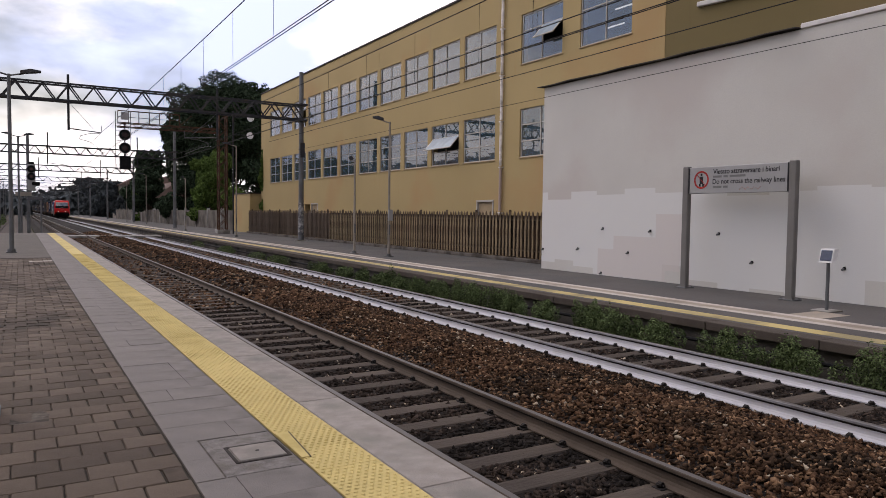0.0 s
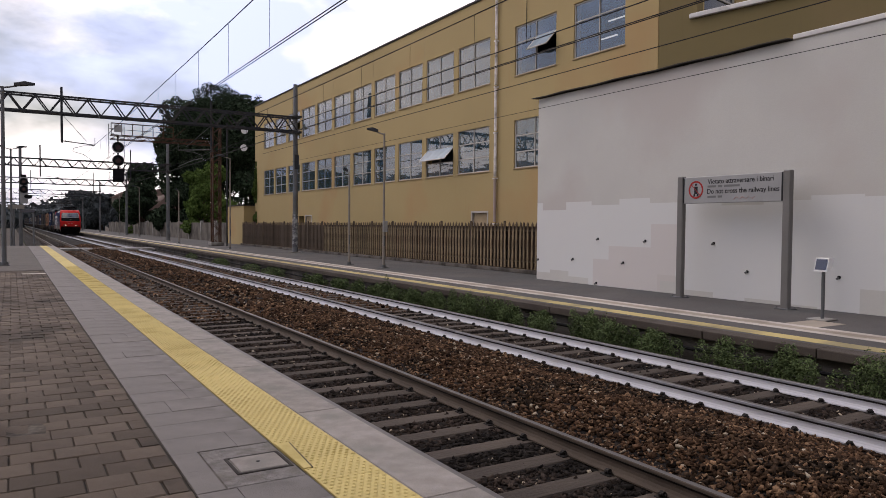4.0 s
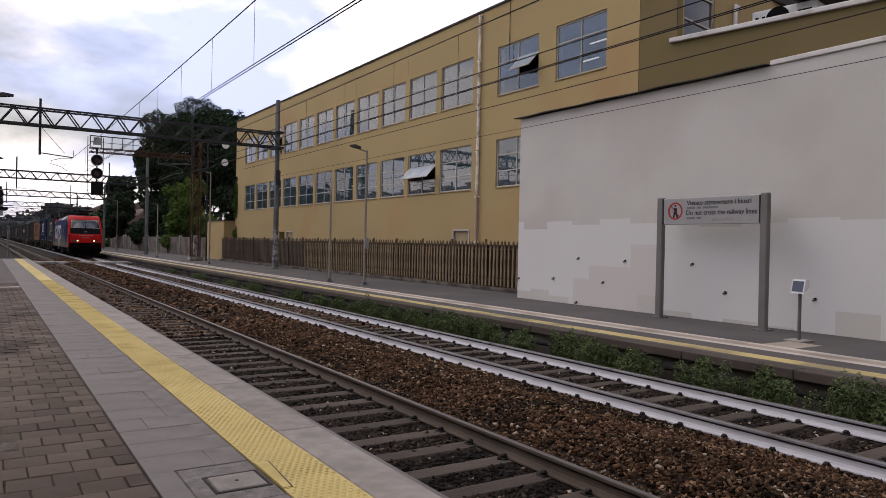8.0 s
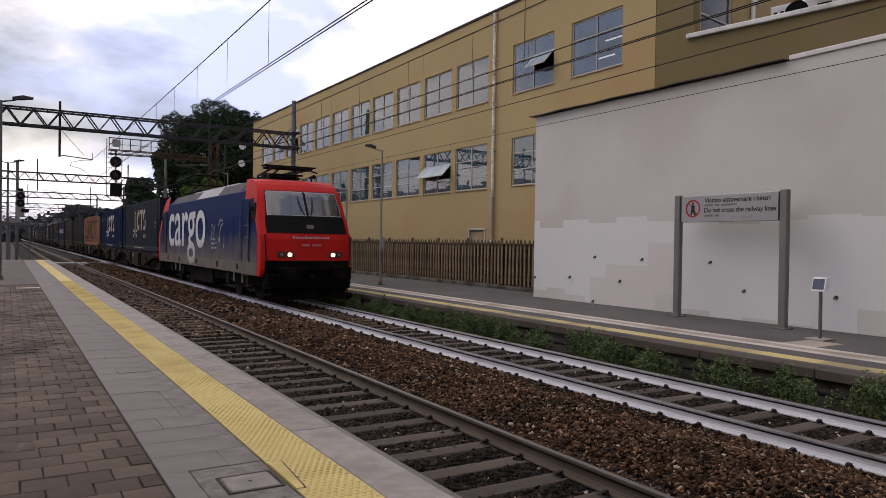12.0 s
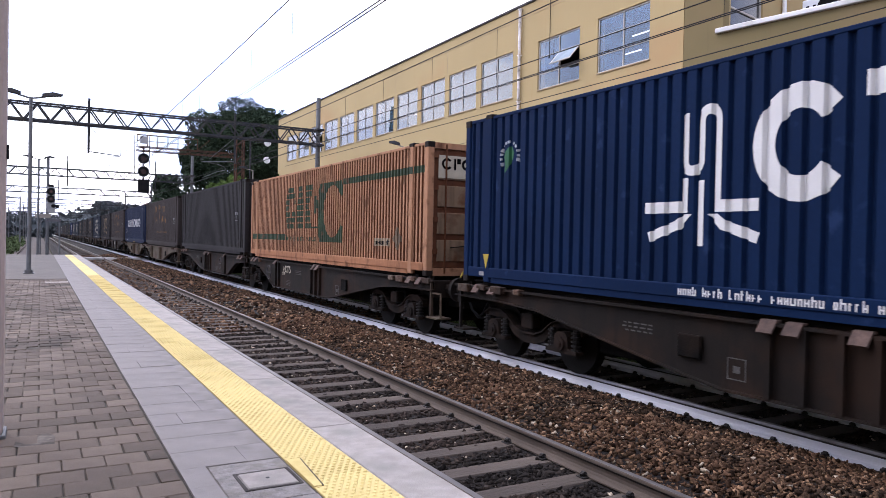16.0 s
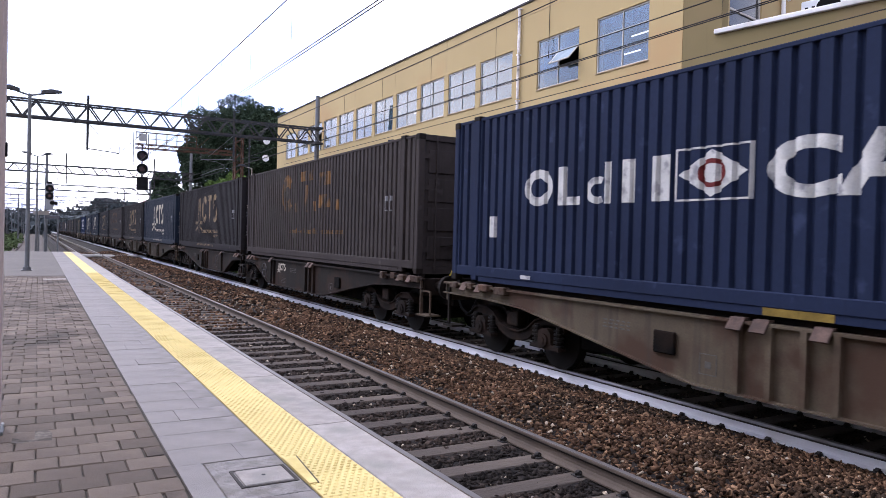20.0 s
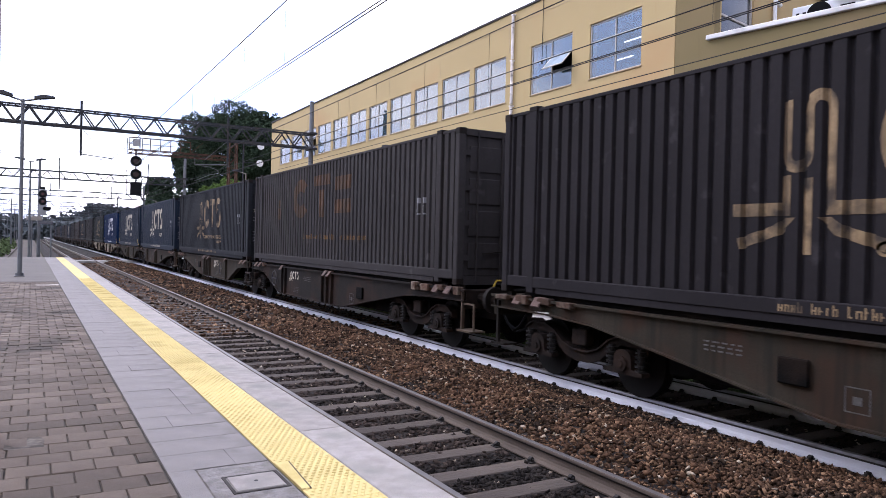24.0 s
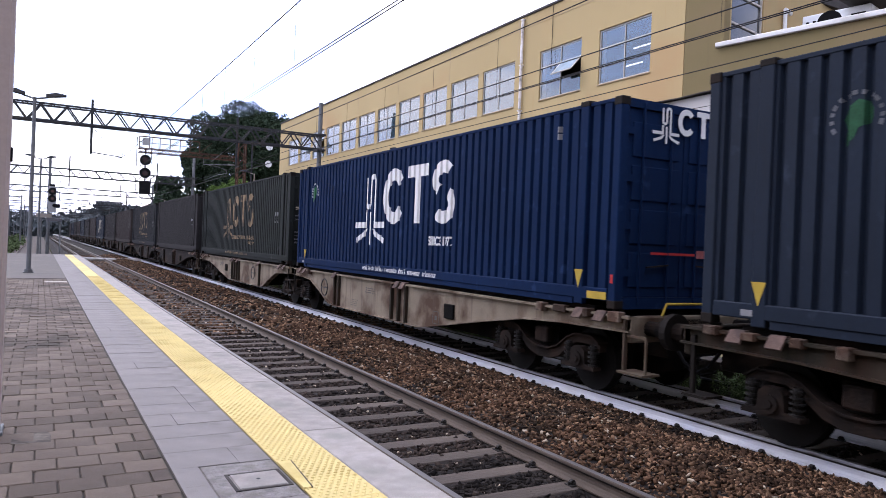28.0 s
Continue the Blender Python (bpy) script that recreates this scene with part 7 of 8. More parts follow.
def bogie(e, y):
    """Two-axle bogie centred at y, as one part with wheels, springs and boxes under it."""
    g = Geo()
    line = [(-1.30, 0.70), (-1.15, 0.79), (-0.80, 0.79), (-0.60, 0.72), (-0.38, 0.56), (-0.15, 0.49), (0.15, 0.49), (0.38, 0.56), (0.60, 0.72), (0.80, 0.79), (1.15, 0.79), (1.30, 0.70)]
    g.box(-0.95, 0.95, y - 0.25, y + 0.25, 0.45, 0.85)
    # long block added to close the bright view through under the wagon
    g.box(-0.55, 0.55, y - 1.4, y + 1.4, 0.30, 0.72)
    b = part("bogie_frame", g, under, e, "black cross beam and filler block between two side frames")
    for s in (-1, 1):
        g = Geo().prism([(y + a, z + 0.03) for a, z in line] + [(y + a, z - (0.13 if abs(a) < 0.7 else 0.09)) for a, z in reversed(line)], *sorted((s * 0.93, s * 1.06)), "x")
        g.prism([(y + a, z + 0.045) for a, z in line] + [(y + a, z + 0.02) for a, z in reversed(line)], *sorted((s * 0.90, s * 1.10)), "x")
        g.box(*sorted((s * 0.95, s * 1.12)), y - 0.16, y + 0.16, 0.60, 0.84, 0.02)
        part("side_frame", g, M["bogie_brown"], b, "brown-black cast side frame, sagging in the middle")
    for dy in (-0.92, 0.92):
        w = Geo()
        for s in (-1, 1):
            w.disc((s * 0.76, y + dy, 0.46), 0.46, "x", 0.12, 28)
            w.disc((s * 0.69, y + dy, 0.46), 0.48, "x", 0.03, 28)
        w.rod((-0.98, y + dy, 0.46), (0.98, y + dy, 0.46), 0.08, 10)
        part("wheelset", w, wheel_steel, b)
        for s in (-1, 1):
            part("axle_box", Geo().prism([(y + dy - 0.36, 0.34), (y + dy - 0.36, 0.39), (y + dy - 0.17, 0.42), (y + dy - 0.15, 0.60), (y + dy - 0.08, 0.66), (y + dy + 0.08, 0.66), (y + dy + 0.15, 0.60), (y + dy + 0.17, 0.42), (y + dy + 0.36, 0.39), (y + dy + 0.36, 0.34)], *sorted((s * 1.0, s * 1.15)), "x").disc((s * 1.16, y + dy, 0.48), 0.105, "x", 0.05, 14).disc((s * 1.19, y + dy, 0.48), 0.05, "x", 0.02, 10), M["bogie_brown"], b, "cast axle box")
            for q in (-0.27, 0.27):
                sp = Geo()
                for k in range(5):
                    sp.disc((s * 1.07, y + dy + q, 0.41 + k * 0.062), 0.082, "z", 0.026, 12)
                sp.rod((s * 1.07, y + dy + q, 0.40), (s * 1.07, y + dy + q, 0.70), 0.05, 8)
                part("spring", sp, spring_steel, b)
    return b


def flat_wagon(i):
    """Half of an articulated container wagon: fish-belly sills, brackets, one or two bogies."""
    e = thing("container_wagon", ("pale tan" if i in (14, 15) else "khaki" if i in (4, 5) else "rusty brown" if i in (8, 9, 11, 12, 13) else "grey-black") + " steel container wagon with deep fish-belly sills", "freight wagon", (T2, 600 + i * 15, 0), "wagons of the train")
    sm = sill_pale if i in (14, 15) else sill_khaki if i in (4, 5) else sill_brown if i in (8, 9, 11, 12, 13) else sill_dark
    L = BOX_L
    lead = i % 2 == 0
    y0, y1 = (-0.28, L + 0.2) if lead else (-0.2, L + 0.28)
    # long taper over the outer bogie, short one at the joint
    low = [(y0, 1.0), (1.1, 0.985), (2.1, 0.93), (3.5, 0.72), (5.2, 0.44), (5.7, 0.37), (10.6, 0.37), (10.95, 0.41), (11.6, 0.66), (12.4, 0.93), (13.1, 0.98), (y1, 1.0)]
    if not lead:
        low = [(y0, 1.0), (0.6, 0.98), (1.3, 0.93), (2.1, 0.66), (2.75, 0.41), (3.1, 0.37), (8.0, 0.37), (8.5, 0.44), (10.2, 0.72), (11.5, 0.93), (12.5, 0.985), (y1, 1.0)]
    for s in (-1, 1):
        x0, x1 = sorted((s * 1.20, s * 1.16))
        sill = part("side_sill", Geo().loft([[(x0, y, z) for y, z in low + [(y1, 1.18), (y0, 1.18)]], [(x1, y, z) for y, z in low + [(y1, 1.18), (y0, 1.18)]]]), sm, e, "deep fish-belly side sill")
        fl = Geo()
        for (a, za), (b, zb) in zip(low, low[1:]):
            fl.loft([[(s * 1.10, a, za - 0.012), (s * 1.26, a, za - 0.012), (s * 1.26, a, za + 0.012), (s * 1.10, a, za + 0.012)], [(s * 1.10, b, zb - 0.012), (s * 1.26, b, zb - 0.012), (s * 1.26, b, zb + 0.012), (s * 1.10, b, zb + 0.012)]])
        fl.box(*sorted((s * 1.10, s * 1.26)), y0, y1, 1.165, 1.20)
        part("sill_flange", fl, sm, sill)
        ribs = (6.3, 6.65, 7.0, 10.2, 10.5) if lead else (3.3, 6.25, 6.6, 7.0, 7.4)
        for y in ribs:
            part("stiffener", Geo().box(*sorted((s * 1.20, s * 1.27)), y - 0.035, y + 0.035, 0.38, 1.165), sill_brown if i in (14, 15) else sm, sill)
        for y in (((0.25, 0.7, 6.4, 6.7, 10.45, 12.9, 13.3) if lead else (0.35, 0.8, 3.3, 6.4, 7.1, 7.4, 12.7, 13.2))):
            flap = [(s * 1.17, 1.235), (s * 1.25, 1.232), (s * 1.345, 1.10), (s * 1.325, 1.085), (s * 1.24, 1.208), (s * 1.17, 1.21)]
            part("bracket_flap", Geo().loft([[(x, y + d, z) for x, z in flap] for d in (-0.095, 0.095)]), rust_flap, sill, "rusty folding container bracket")
    r = random.Random(50 + i)
    for s in (-1, 1):
        for a in ((-0.15, 0.45, 1.0, 1.5, 12.4) if lead else (0.5, 11.9, 12.4, 12.95, 13.45)):
            w = r.uniform(0.12, 0.34)
            part("locking_lug", Geo().box(*sorted((s * 1.18, s * r.uniform(1.27, 1.33))), a, a + w, r.uniform(1.08, 1.14), r.uniform(1.205, 1.25), 0.012), lug_rust, e, "rough rusty locking lug")
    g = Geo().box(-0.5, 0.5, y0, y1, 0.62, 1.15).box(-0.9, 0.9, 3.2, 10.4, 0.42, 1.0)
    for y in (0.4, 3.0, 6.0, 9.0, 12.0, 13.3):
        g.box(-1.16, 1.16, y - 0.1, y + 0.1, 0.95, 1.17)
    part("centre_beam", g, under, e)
    for sx in (-1, 1):
        for q in (0.02, L - 0.14):
            part("spigot", Geo().box(*sorted((sx * 1.14, sx * 1.04)), q, q + 0.12, 1.17, BOX_Z), sill_dark, e)
    part("container_rest", Geo().box(-1.14, -1.0, 0.5, L - 0.5, 1.17, BOX_Z + 0.012).box(1.0, 1.14, 0.5, L - 0.5, 1.17, BOX_Z + 0.012), under, e)
    WY_ = 11.1 if lead else 3.9
    part("brake_wheel", Geo().disc((-1.30, WY_, 0.80), 0.24, "x", 0.02, 24, 0.215).bar((-1.30, WY_ - 0.22, 0.8), (-1.30, WY_ + 0.22, 0.8), 0.02, 0.02).rod((-1.30, WY_, 0.8), (-1.15, WY_, 0.8), 0.02, 6), M["galv_dark"], e, "round handbrake wheel")
    lab = Geo()
    r.seed(i)
    base = 10.3 if lead else 6.1
    for k in range(4):
        y = base - 1.3 + 0.02 * k
        for q in range(4):
            w = r.uniform(0.04, 0.11)
            lab.box(-1.204, -1.2005, y, y + w, 0.62 - 0.045 * k, 0.631 - 0.045 * k)
            y += w + 0.03
    for k in range(3):
        y = base + 3.0 if not lead else 8.0
        for q in range(5):
            w = r.uniform(0.05, 0.10)
            lab.box(-1.204, -1.2005, y, y + w, 0.96 - 0.05 * k, 0.978 - 0.05 * k)
            y += w + 0.04
    for q0, q1, z0, z1 in ((0, 0.25, 0.50, 0.512), (0, 0.25, 0.738, 0.75), (0, 0.012, 0.512, 0.738), (0.238, 0.25, 0.512, 0.738), (0.08, 0.17, 0.58, 0.66)):
        lab.box(-1.204, -1.2005, (4.9 if lead else 7.7) + q0, (4.9 if lead else 7.7) + q1, z0, z1)
    part("wagon_print", lab, M["stencil_ink"], e, "small pale stencilled print", "stuff")
    part("side_box", Geo().box(-1.25, -1.2, *((4.3, 4.65) if lead else (8.3, 8.65)), 0.66, 0.94, 0.015), under, e, "small black equipment box")
    if lead:
        rail = [(-0.62, -0.26, 1.20), (-0.54, -0.26, 1.36), (0.35, -0.26, 1.36), (0.43, -0.26, 1.20)]
        g = Geo()
        for p, q in zip(rail, rail[1:]):
            g.rod(p, q, 0.018, 8)
        part("end_rail", g, yellow_mark, e, "yellow hand rail over the headstock")
    if i in (9, 11):
        part("pale_plate", Geo().prism([(12.40, 0.93), (12.52, 0.90), (12.62, 0.93), (12.88, 0.91), (12.84, 1.0), (12.5, 1.02)], -1.235, -1.215, "x"), M["white_stone"], e, "torn pale plate under the brackets")
    if i in (0, 2, 6, 10, 11):
        for name, sh in maker_pieces(0.18):
            lg = flat(sh, cream, name)
            lg.transform(Matrix(((0, 0, -1, -1.2035), (-1, 0, 0, 9.9 if lead else 5.6), (0, 1, 0, 0.78), (0, 0, 0, 1))))
            part(name, lg, None, e)
    bogie(e, 1.76 if lead else L - 1.80)
    if lead:
        bogie(e, L + GAP_A / 2)
        st = Geo()
        for y in (L + 0.1, L + 0.75):
            st.bar((-1.25, y, 1.15), (-1.25, y, 0.45), 0.04, 0.04)
        for z in (0.48, 0.8):
            st.box(-1.36, -1.2, L + 0.1, L + 0.75, z, z + 0.03)
        part("step", st, sill_dark, e, "two-rung shunter's step")
        part("joint", Geo().box(-0.5, 0.5, L, L + GAP_A, 0.8, 1.1).box(-1.05, 1.05, L + 0.25, L + 0.65, 0.98, 1.12), under, e)
    yb, d = (-0.28, -1) if lead else (L + 0.28, 1)
    part("headstock", Geo().box(-1.2, 1.2, *sorted((yb, yb - d * 0.12)), 0.85, 1.2, 0.02), sm, e)
    for s in (-1, 1):
        bf = part("buffer", Geo().rod((s * 0.875, yb, 1.04), (s * 0.875, yb + d * 0.30, 1.04), 0.1, 12).rod((s * 0.875, yb + d * 0.22, 1.04), (s * 0.875, yb + d * 0.4, 1.04), 0.13, 12), under, e)
        part("buffer_head", Geo().disc((s * 0.875, yb + d * 0.42, 1.04), 0.24, "y", 0.05, 20), sill_dark, bf)
    part("coupling", Geo().bar((0, yb, 0.98), (0, yb + d * 0.70, 0.90), 0.08, 0.08), under, e)
    for q in (-0.45, 0.45):
        hose = Geo()
        pts = [(q, yb, 0.9), (q, yb + d * 0.25, 0.6), (q * 0.9, yb + d * 0.5, 0.48), (q * 0.8, yb + d * 0.7, 0.55)]
        for a, b in zip(pts, pts[1:]):
            hose.rod(a, b, 0.025, 6)
        part("brake_hose", hose, M["black"], e)
    if not lead:
        part("tail_step", Geo().bar((-1.22, L + 0.1, 1.1), (-1.22, L + 0.1, 0.4), 0.05, 0.05).box(-1.3, -1.0, L - 0.15, L + 0.2, 0.38, 0.41), sill_dark, e)
    else:
        step = part("head_step", Geo().bar((-1.22, -0.20, 1.15), (-1.22, -0.20, 0.47), 0.06, 0.035).bar((-1.22, -0.58, 0.95), (-1.22, -0.58, 0.47), 0.03, 0.03).bar((-1.22, -0.20, 0.95), (-1.22, -0.58, 0.95), 0.03, 0.03), sill_khaki, e, "hanging shunter's step")
        part("tread", Geo().box(-1.32, -1.0, -0.62, -0.16, 0.455, 0.485), sill_khaki, step)
    return e


wagons = [flat_wagon(i) for i in range(len(TRAIN))]

# ---- electric locomotive ----
LOCO = 18.1            # body length


def locomotive():
    e = thing("electric_locomotive", "blue and red electric locomotive with lit headlights", "locomotive", (T2, 560, 0))
    W, Z0, ZS, ZR = 1.49, 1.02, 3.62, 4.02

    def nose(z, x, d=0.0):
        """Depth of the cab front behind the foremost point at height z and half-width x."""
        p = [(0.9, 0.16), (1.15, 0.02), (2.05, 0.06), (2.2, 0.10), (3.50, 0.86), (3.72, 1.06), (3.90, 1.34), (4.02, 1.9)]
        for (za, ya), (zb, yb) in zip(p, p[1:]):
            if z <= zb:
                y = ya + (yb - ya) * (z - za) / (zb - za)
                break
        else:
            y = p[-1][1]
        return y + 0.42 * (abs(x) / W) ** 3.2 - d

    def width(z):
        return W if z <= 2.1 else W - 0.16 * ((z - 2.1) / 1.9) ** 1.8

    zs = [0.90, 1.1, 1.4, 1.75, 2.05, 2.2, 2.6, 3.0, 3.35, 3.5, 3.66, 3.8, 3.92, 4.02]
    xs = [-1, -0.93, -0.8, -0.6, -0.3, 0, 0.3, 0.6, 0.8, 0.93, 1]

    def front(z0, z1, u0, u1, lift, n=6):
        """A panel lying on the cab front."""
        g = Geo()
        zz = [z0 + (z1 - z0) * k / n for k in range(n + 1)]
        uu = [u0 + (u1 - u0) * k / 8 for k in range(9)]
        v = [(u * width(z), nose(z, u * width(z), lift), z) for z in zz for u in uu]
        f = [(a * 9 + b, a * 9 + b + 1, (a + 1) * 9 + b + 1, (a + 1) * 9 + b) for a in range(n) for b in range(8)]
        return g.add(v, f)

    for end in (0, 1):
        def fl(g):
            if end:
                g.v = [(-x, LOCO - y, z) for x, y, z in g.v]
            return g
        g = Geo()
        rows = []
        for z in zs:
            w = width(z)
            q = nose(z, w) + 0.34
            r_ = [(-w, 2.56, z), (-w, q, z)] + [(u * w, nose(z, u * w), z) for u in xs] + [(w, q, z), (w, 2.56, z)]
            rows.append(r_)
        n = len(rows[0])
        v = [p for r_ in rows for p in r_]
        f = [(a * n + b, a * n + b + 1, (a + 1) * n + b + 1, (a + 1) * n + b) for a in range(len(zs) - 1) for b in range(n - 1)]
        f.append(tuple((len(zs) - 1) * n + b for b in range(n)))
        f.append(tuple(range(n)))
        g.add(v, f)
        g.mi = [1 if (b in (0, n - 2) and zs[a] < 3.3) else 0 for a in range(len(zs) - 1) for b in range(n - 1)] + [0, 0]
        g.mi = [2 if (zs[i // (n - 1)] < 1.3 and 3 <= i % (n - 1) <= n - 5 and i < len(g.mi) - 2) else q for i, q in enumerate(g.mi)]
        cab = part("cab", fl(g), [bright_red, loco_blue, under], e, "red cab front with slanted windscreen and blue flanks")
        part("windscreen_surround", fl(front(2.26, 3.60, -0.87, 0.87, 0.012)), M["black"], cab)
        part("windscreen_seal", fl(front(2.80, 3.585, -0.85, 0.85, 0.019)), M["sign_grey"], cab)
        part("black_panel", fl(front(2.25, 2.80, -0.89, 0.89, 0.022)), M["gloss_black"], cab, "black panel under the windscreen")
        part("centre_post", fl(front(2.81, 3.57, -0.03, 0.03, 0.023)), M["black"], cab)
        for u0, u1 in ((-0.83, -0.04), (0.04, 0.83)):
            part("windscreen_pane", fl(front(2.835, 3.555, u0, u1, 0.026)), M["screen_glass"], cab, "reflecting windscreen pane").data.shade_smooth()
        for u in (-0.12, 0.12):
            part("wiper", fl(Geo().bar((u * 0.6, nose(2.72, u, 0.05), 2.72), (u * 2.0, nose(3.25, u * 2, 0.06), 3.25), 0.014, 0.014).bar((u * 1.6, nose(2.95, u * 2, 0.07), 2.95), (u * 2.0, nose(3.42, u * 2, 0.07), 3.42), 0.014, 0.014)), M["black"], cab)
        part("emblem_plate", fl(front(2.40, 2.52, -0.08, 0.08, 0.04)), loco_grey, cab)
        pr = Geo()
        for k in range(13):
            u = -0.40 + k * 0.062
            q = front(2.085, 2.135 if k % 4 else 2.15, u, u + 0.042, 0.015, 1)
            pr.add(q.v, q.f)
        part("fine_print", fl(pr), M["sign_grey"], cab)
        part("number_bars", fl(front(1.85, 1.91, -0.22, -0.05, 0.015)), M["scribble"], cab)
        part("number_bars", fl(front(1.85, 1.91, 0.01, 0.20, 0.015)), M["scribble"], cab)
        for s in (-1, 1):
            lampc = part("headlight_case", fl(front(1.50, 1.68, s * 0.55 - 0.17, s * 0.55 + 0.17, 0.02)), lamp_recess, cab, "dark headlight housing")
            part("headlight_lens", fl(Geo().disc((s * 0.475 * 1.49, nose(1.585, s * 0.71, 0.05), 1.585), 0.066, "y", 0.03, 16)), headlight if end == 0 else M["red_lens"], lampc, "lit warm headlight" if end == 0 else "")
            part("tail_lens", fl(Geo().disc((s * 0.63 * 1.49, nose(1.585, s * 0.94, 0.04), 1.585), 0.045, "y", 0.03, 14)), M["faint_ink"], lampc)
        part("apron", fl(Geo().box(-1.36, 1.36, 0.14, 0.6, 0.52, 0.98, 0.03)), under, e)
        part("plough", fl(Geo().prism([(-1.2, 0.18), (1.2, 0.18), (1.28, 0.52), (-1.28, 0.52)], 0.25, 0.32, "y")), under, e)
        for s in (-1, 1):
            bf = part("buffer", fl(Geo().rod((s * 0.875, 0.2, 1.04 - 0.02), (s * 0.875, -0.3, 1.02), 0.13, 14)), under, e)
            part("buffer_head", fl(Geo().box(s * 0.875 - 0.3, s * 0.875 + 0.3, -0.36, -0.30, 0.83, 1.21, 0.03)), under, bf)
            part("cab_step", fl(Geo().box(*sorted((s * 1.1, s * 1.42)), 0.2, 0.5, 0.32, 0.36).box(*sorted((s * 1.1, s * 1.42)), 0.2, 0.5, 0.66, 0.70).bar((s * 1.4, 0.48, 0.3), (s * 1.4, 0.48, 1.0), 0.03, 0.03)), under, e)
            part("hand_rail", fl(Geo().bar((s * 1.36, nose(1.2, 1.2) + 0.03, 1.2), (s * 1.40, nose(1.2, 1.2) + 0.1, 2.2), 0.025, 0.025)), M["black"], cab)
        part("coupling", fl(Geo().bar((0, 0.15, 0.98), (0, -0.2, 0.8), 0.1, 0.1)), under, e)
    # body sides between the cabs
    sec = [(-W, Z0), (-W, 2.1), (-W + 0.02, 2.8), (-W + 0.09, ZS), (-W + 0.42, ZR - 0.05), (W - 0.42, ZR - 0.05), (W - 0.09, ZS), (W - 0.02, 2.8), (W, 2.1), (W, Z0)]
    body = part("body", Geo().loft([[(x * 1.0, y, z) for x, z in sec] for y in (2.5, LOCO - 2.5)]), loco_blue, e, "blue body side")
    for s in (-1, 1):
        part("skirt", Geo().box(*sorted((s * 1.482, s * 1.496)), 0.95, LOCO - 0.95, 0.92, 1.30), loco_grey, e, "dirty grey lower band")
        part("louvre", Geo().add([(s * (W - 0.11), 3.2, ZS + 0.02), (s * (W - 0.11), LOCO - 3.2, ZS + 0.02), (s * (W - 0.40), LOCO - 3.2, ZR - 0.03), (s * (W - 0.40), 3.2, ZR - 0.03)], [(0, 1, 2, 3)]), M["galv_dark"], body, "dark roof-edge grilles")
        part("roof_panel", Geo().add([(s * (W - 0.105), 6.2, ZS + 0.03), (s * (W - 0.105), 9.6, ZS + 0.03), (s * (W - 0.39), 9.6, ZR - 0.02), (s * (W - 0.39), 6.2, ZR - 0.02)], [(0, 1, 2, 3)]), roof_grey, body, "pale grey sloping roof panel")
        for y in (1.72, LOCO - 2.47):
            d = part("door", Geo().box(*sorted((s * 1.485, s * 1.50)), y, y + 0.72, 1.36, 3.25, 0.005), loco_blue, e, "blue cab door")
            part("door_gap", Geo().box(*sorted((s * 1.486, s * 1.505)), y - 0.08, y, 1.3, 3.3).box(*sorted((s * 1.486, s * 1.505)), y + 0.72, y + 0.80, 1.3, 3.3), M["black"], d)
            part("hand_rail", Geo().rod((s * 1.55, y - 0.1, 1.4), (s * 1.55, y - 0.1, 2.8), 0.016, 6).rod((s * 1.55, y + 0.82, 1.4), (s * 1.55, y + 0.82, 2.8), 0.016, 6), M["galv"], d)
            part("handle", Geo().rod((s * 1.51, y + 0.15, 2.1), (s * 1.51, y + 0.35, 2.08), 0.015, 6).rod((s * 1.51, y + 0.15, 2.5), (s * 1.51, y + 0.35, 2.48), 0.015, 6), M["galv"], d)
            part("ladder", Geo().box(*sorted((s * 1.25, s * 1.48)), y + 0.1, y + 0.6, 0.85, 0.88).box(*sorted((s * 1.25, s * 1.48)), y + 0.1, y + 0.6, 0.5, 0.53).bar((s * 1.46, y + 0.1, 0.5), (s * 1.46, y + 0.1, 1.1), 0.03, 0.03).bar((s * 1.46, y + 0.6, 0.5), (s * 1.46, y + 0.6, 1.1), 0.03, 0.03), sill_dark, e)
        for y in (1.12, LOCO - 1.62):
            part("cab_window", Geo().box(*sorted((s * 1.455, s * 1.475)), y, y + 0.5, 2.45, 3.2, 0.005), M["gloss_black"], e)
            part("mirror", Geo().rod((s * 1.47, y + 0.3, 3.02), (s * 1.54, y + 0.25, 3.02), 0.06, 12), M["black"], e)
        for y in (3.6, 6.1, 9.05, 12.0, 14.5):
            part("panel_seam", Geo().box(*sorted((s * 1.489, s * 1.4925)), y - 0.008, y + 0.008, 1.42, 2.75), M["gloss_black"], body)
        for y in (2.9, 5.6, 9.0, 12.4, LOCO - 3.1):
            part("socket", Geo().box(*sorted((s * 1.49, s * 1.505)), y, y + 0.22, 1.02, 1.22), M["black"], e)
    me = words("cargo", 2.4, white_mark, "cargo_lettering", 0.0, 0.022, 1.0)
    us, vs = [v.co.x for v in me.vertices], [v.co.y for v in me.vertices]
    me.transform(Matrix.Diagonal((7.35 / (max(us) - min(us)), 2.2 / (max(vs) - min(vs)), 1, 1)) @ Matrix.Translation((-min(us), -min(vs), 0)))
    me.transform(Matrix(((0, 0, -1, -W - 0.012), (-1, 0, 0, 14.95), (0, 1, 0, 0.98), (0, 0, 0, 1))))
    me.materials[0] = loco_white
    part("cargo_lettering", me, None, e, "large white lettering")
    strokes = ring(0.22, 0.78, 0.20, 0.20, 0.07) + ring(0.66, 0.74, 0.14, 0.26, 0.07, 20, 250) + ring(1.55, 0.60, 0.50, 0.56, 0.09, 60, 178) + ring(1.75, 0.50, 0.42, 0.50, 0.08, 75, 185)
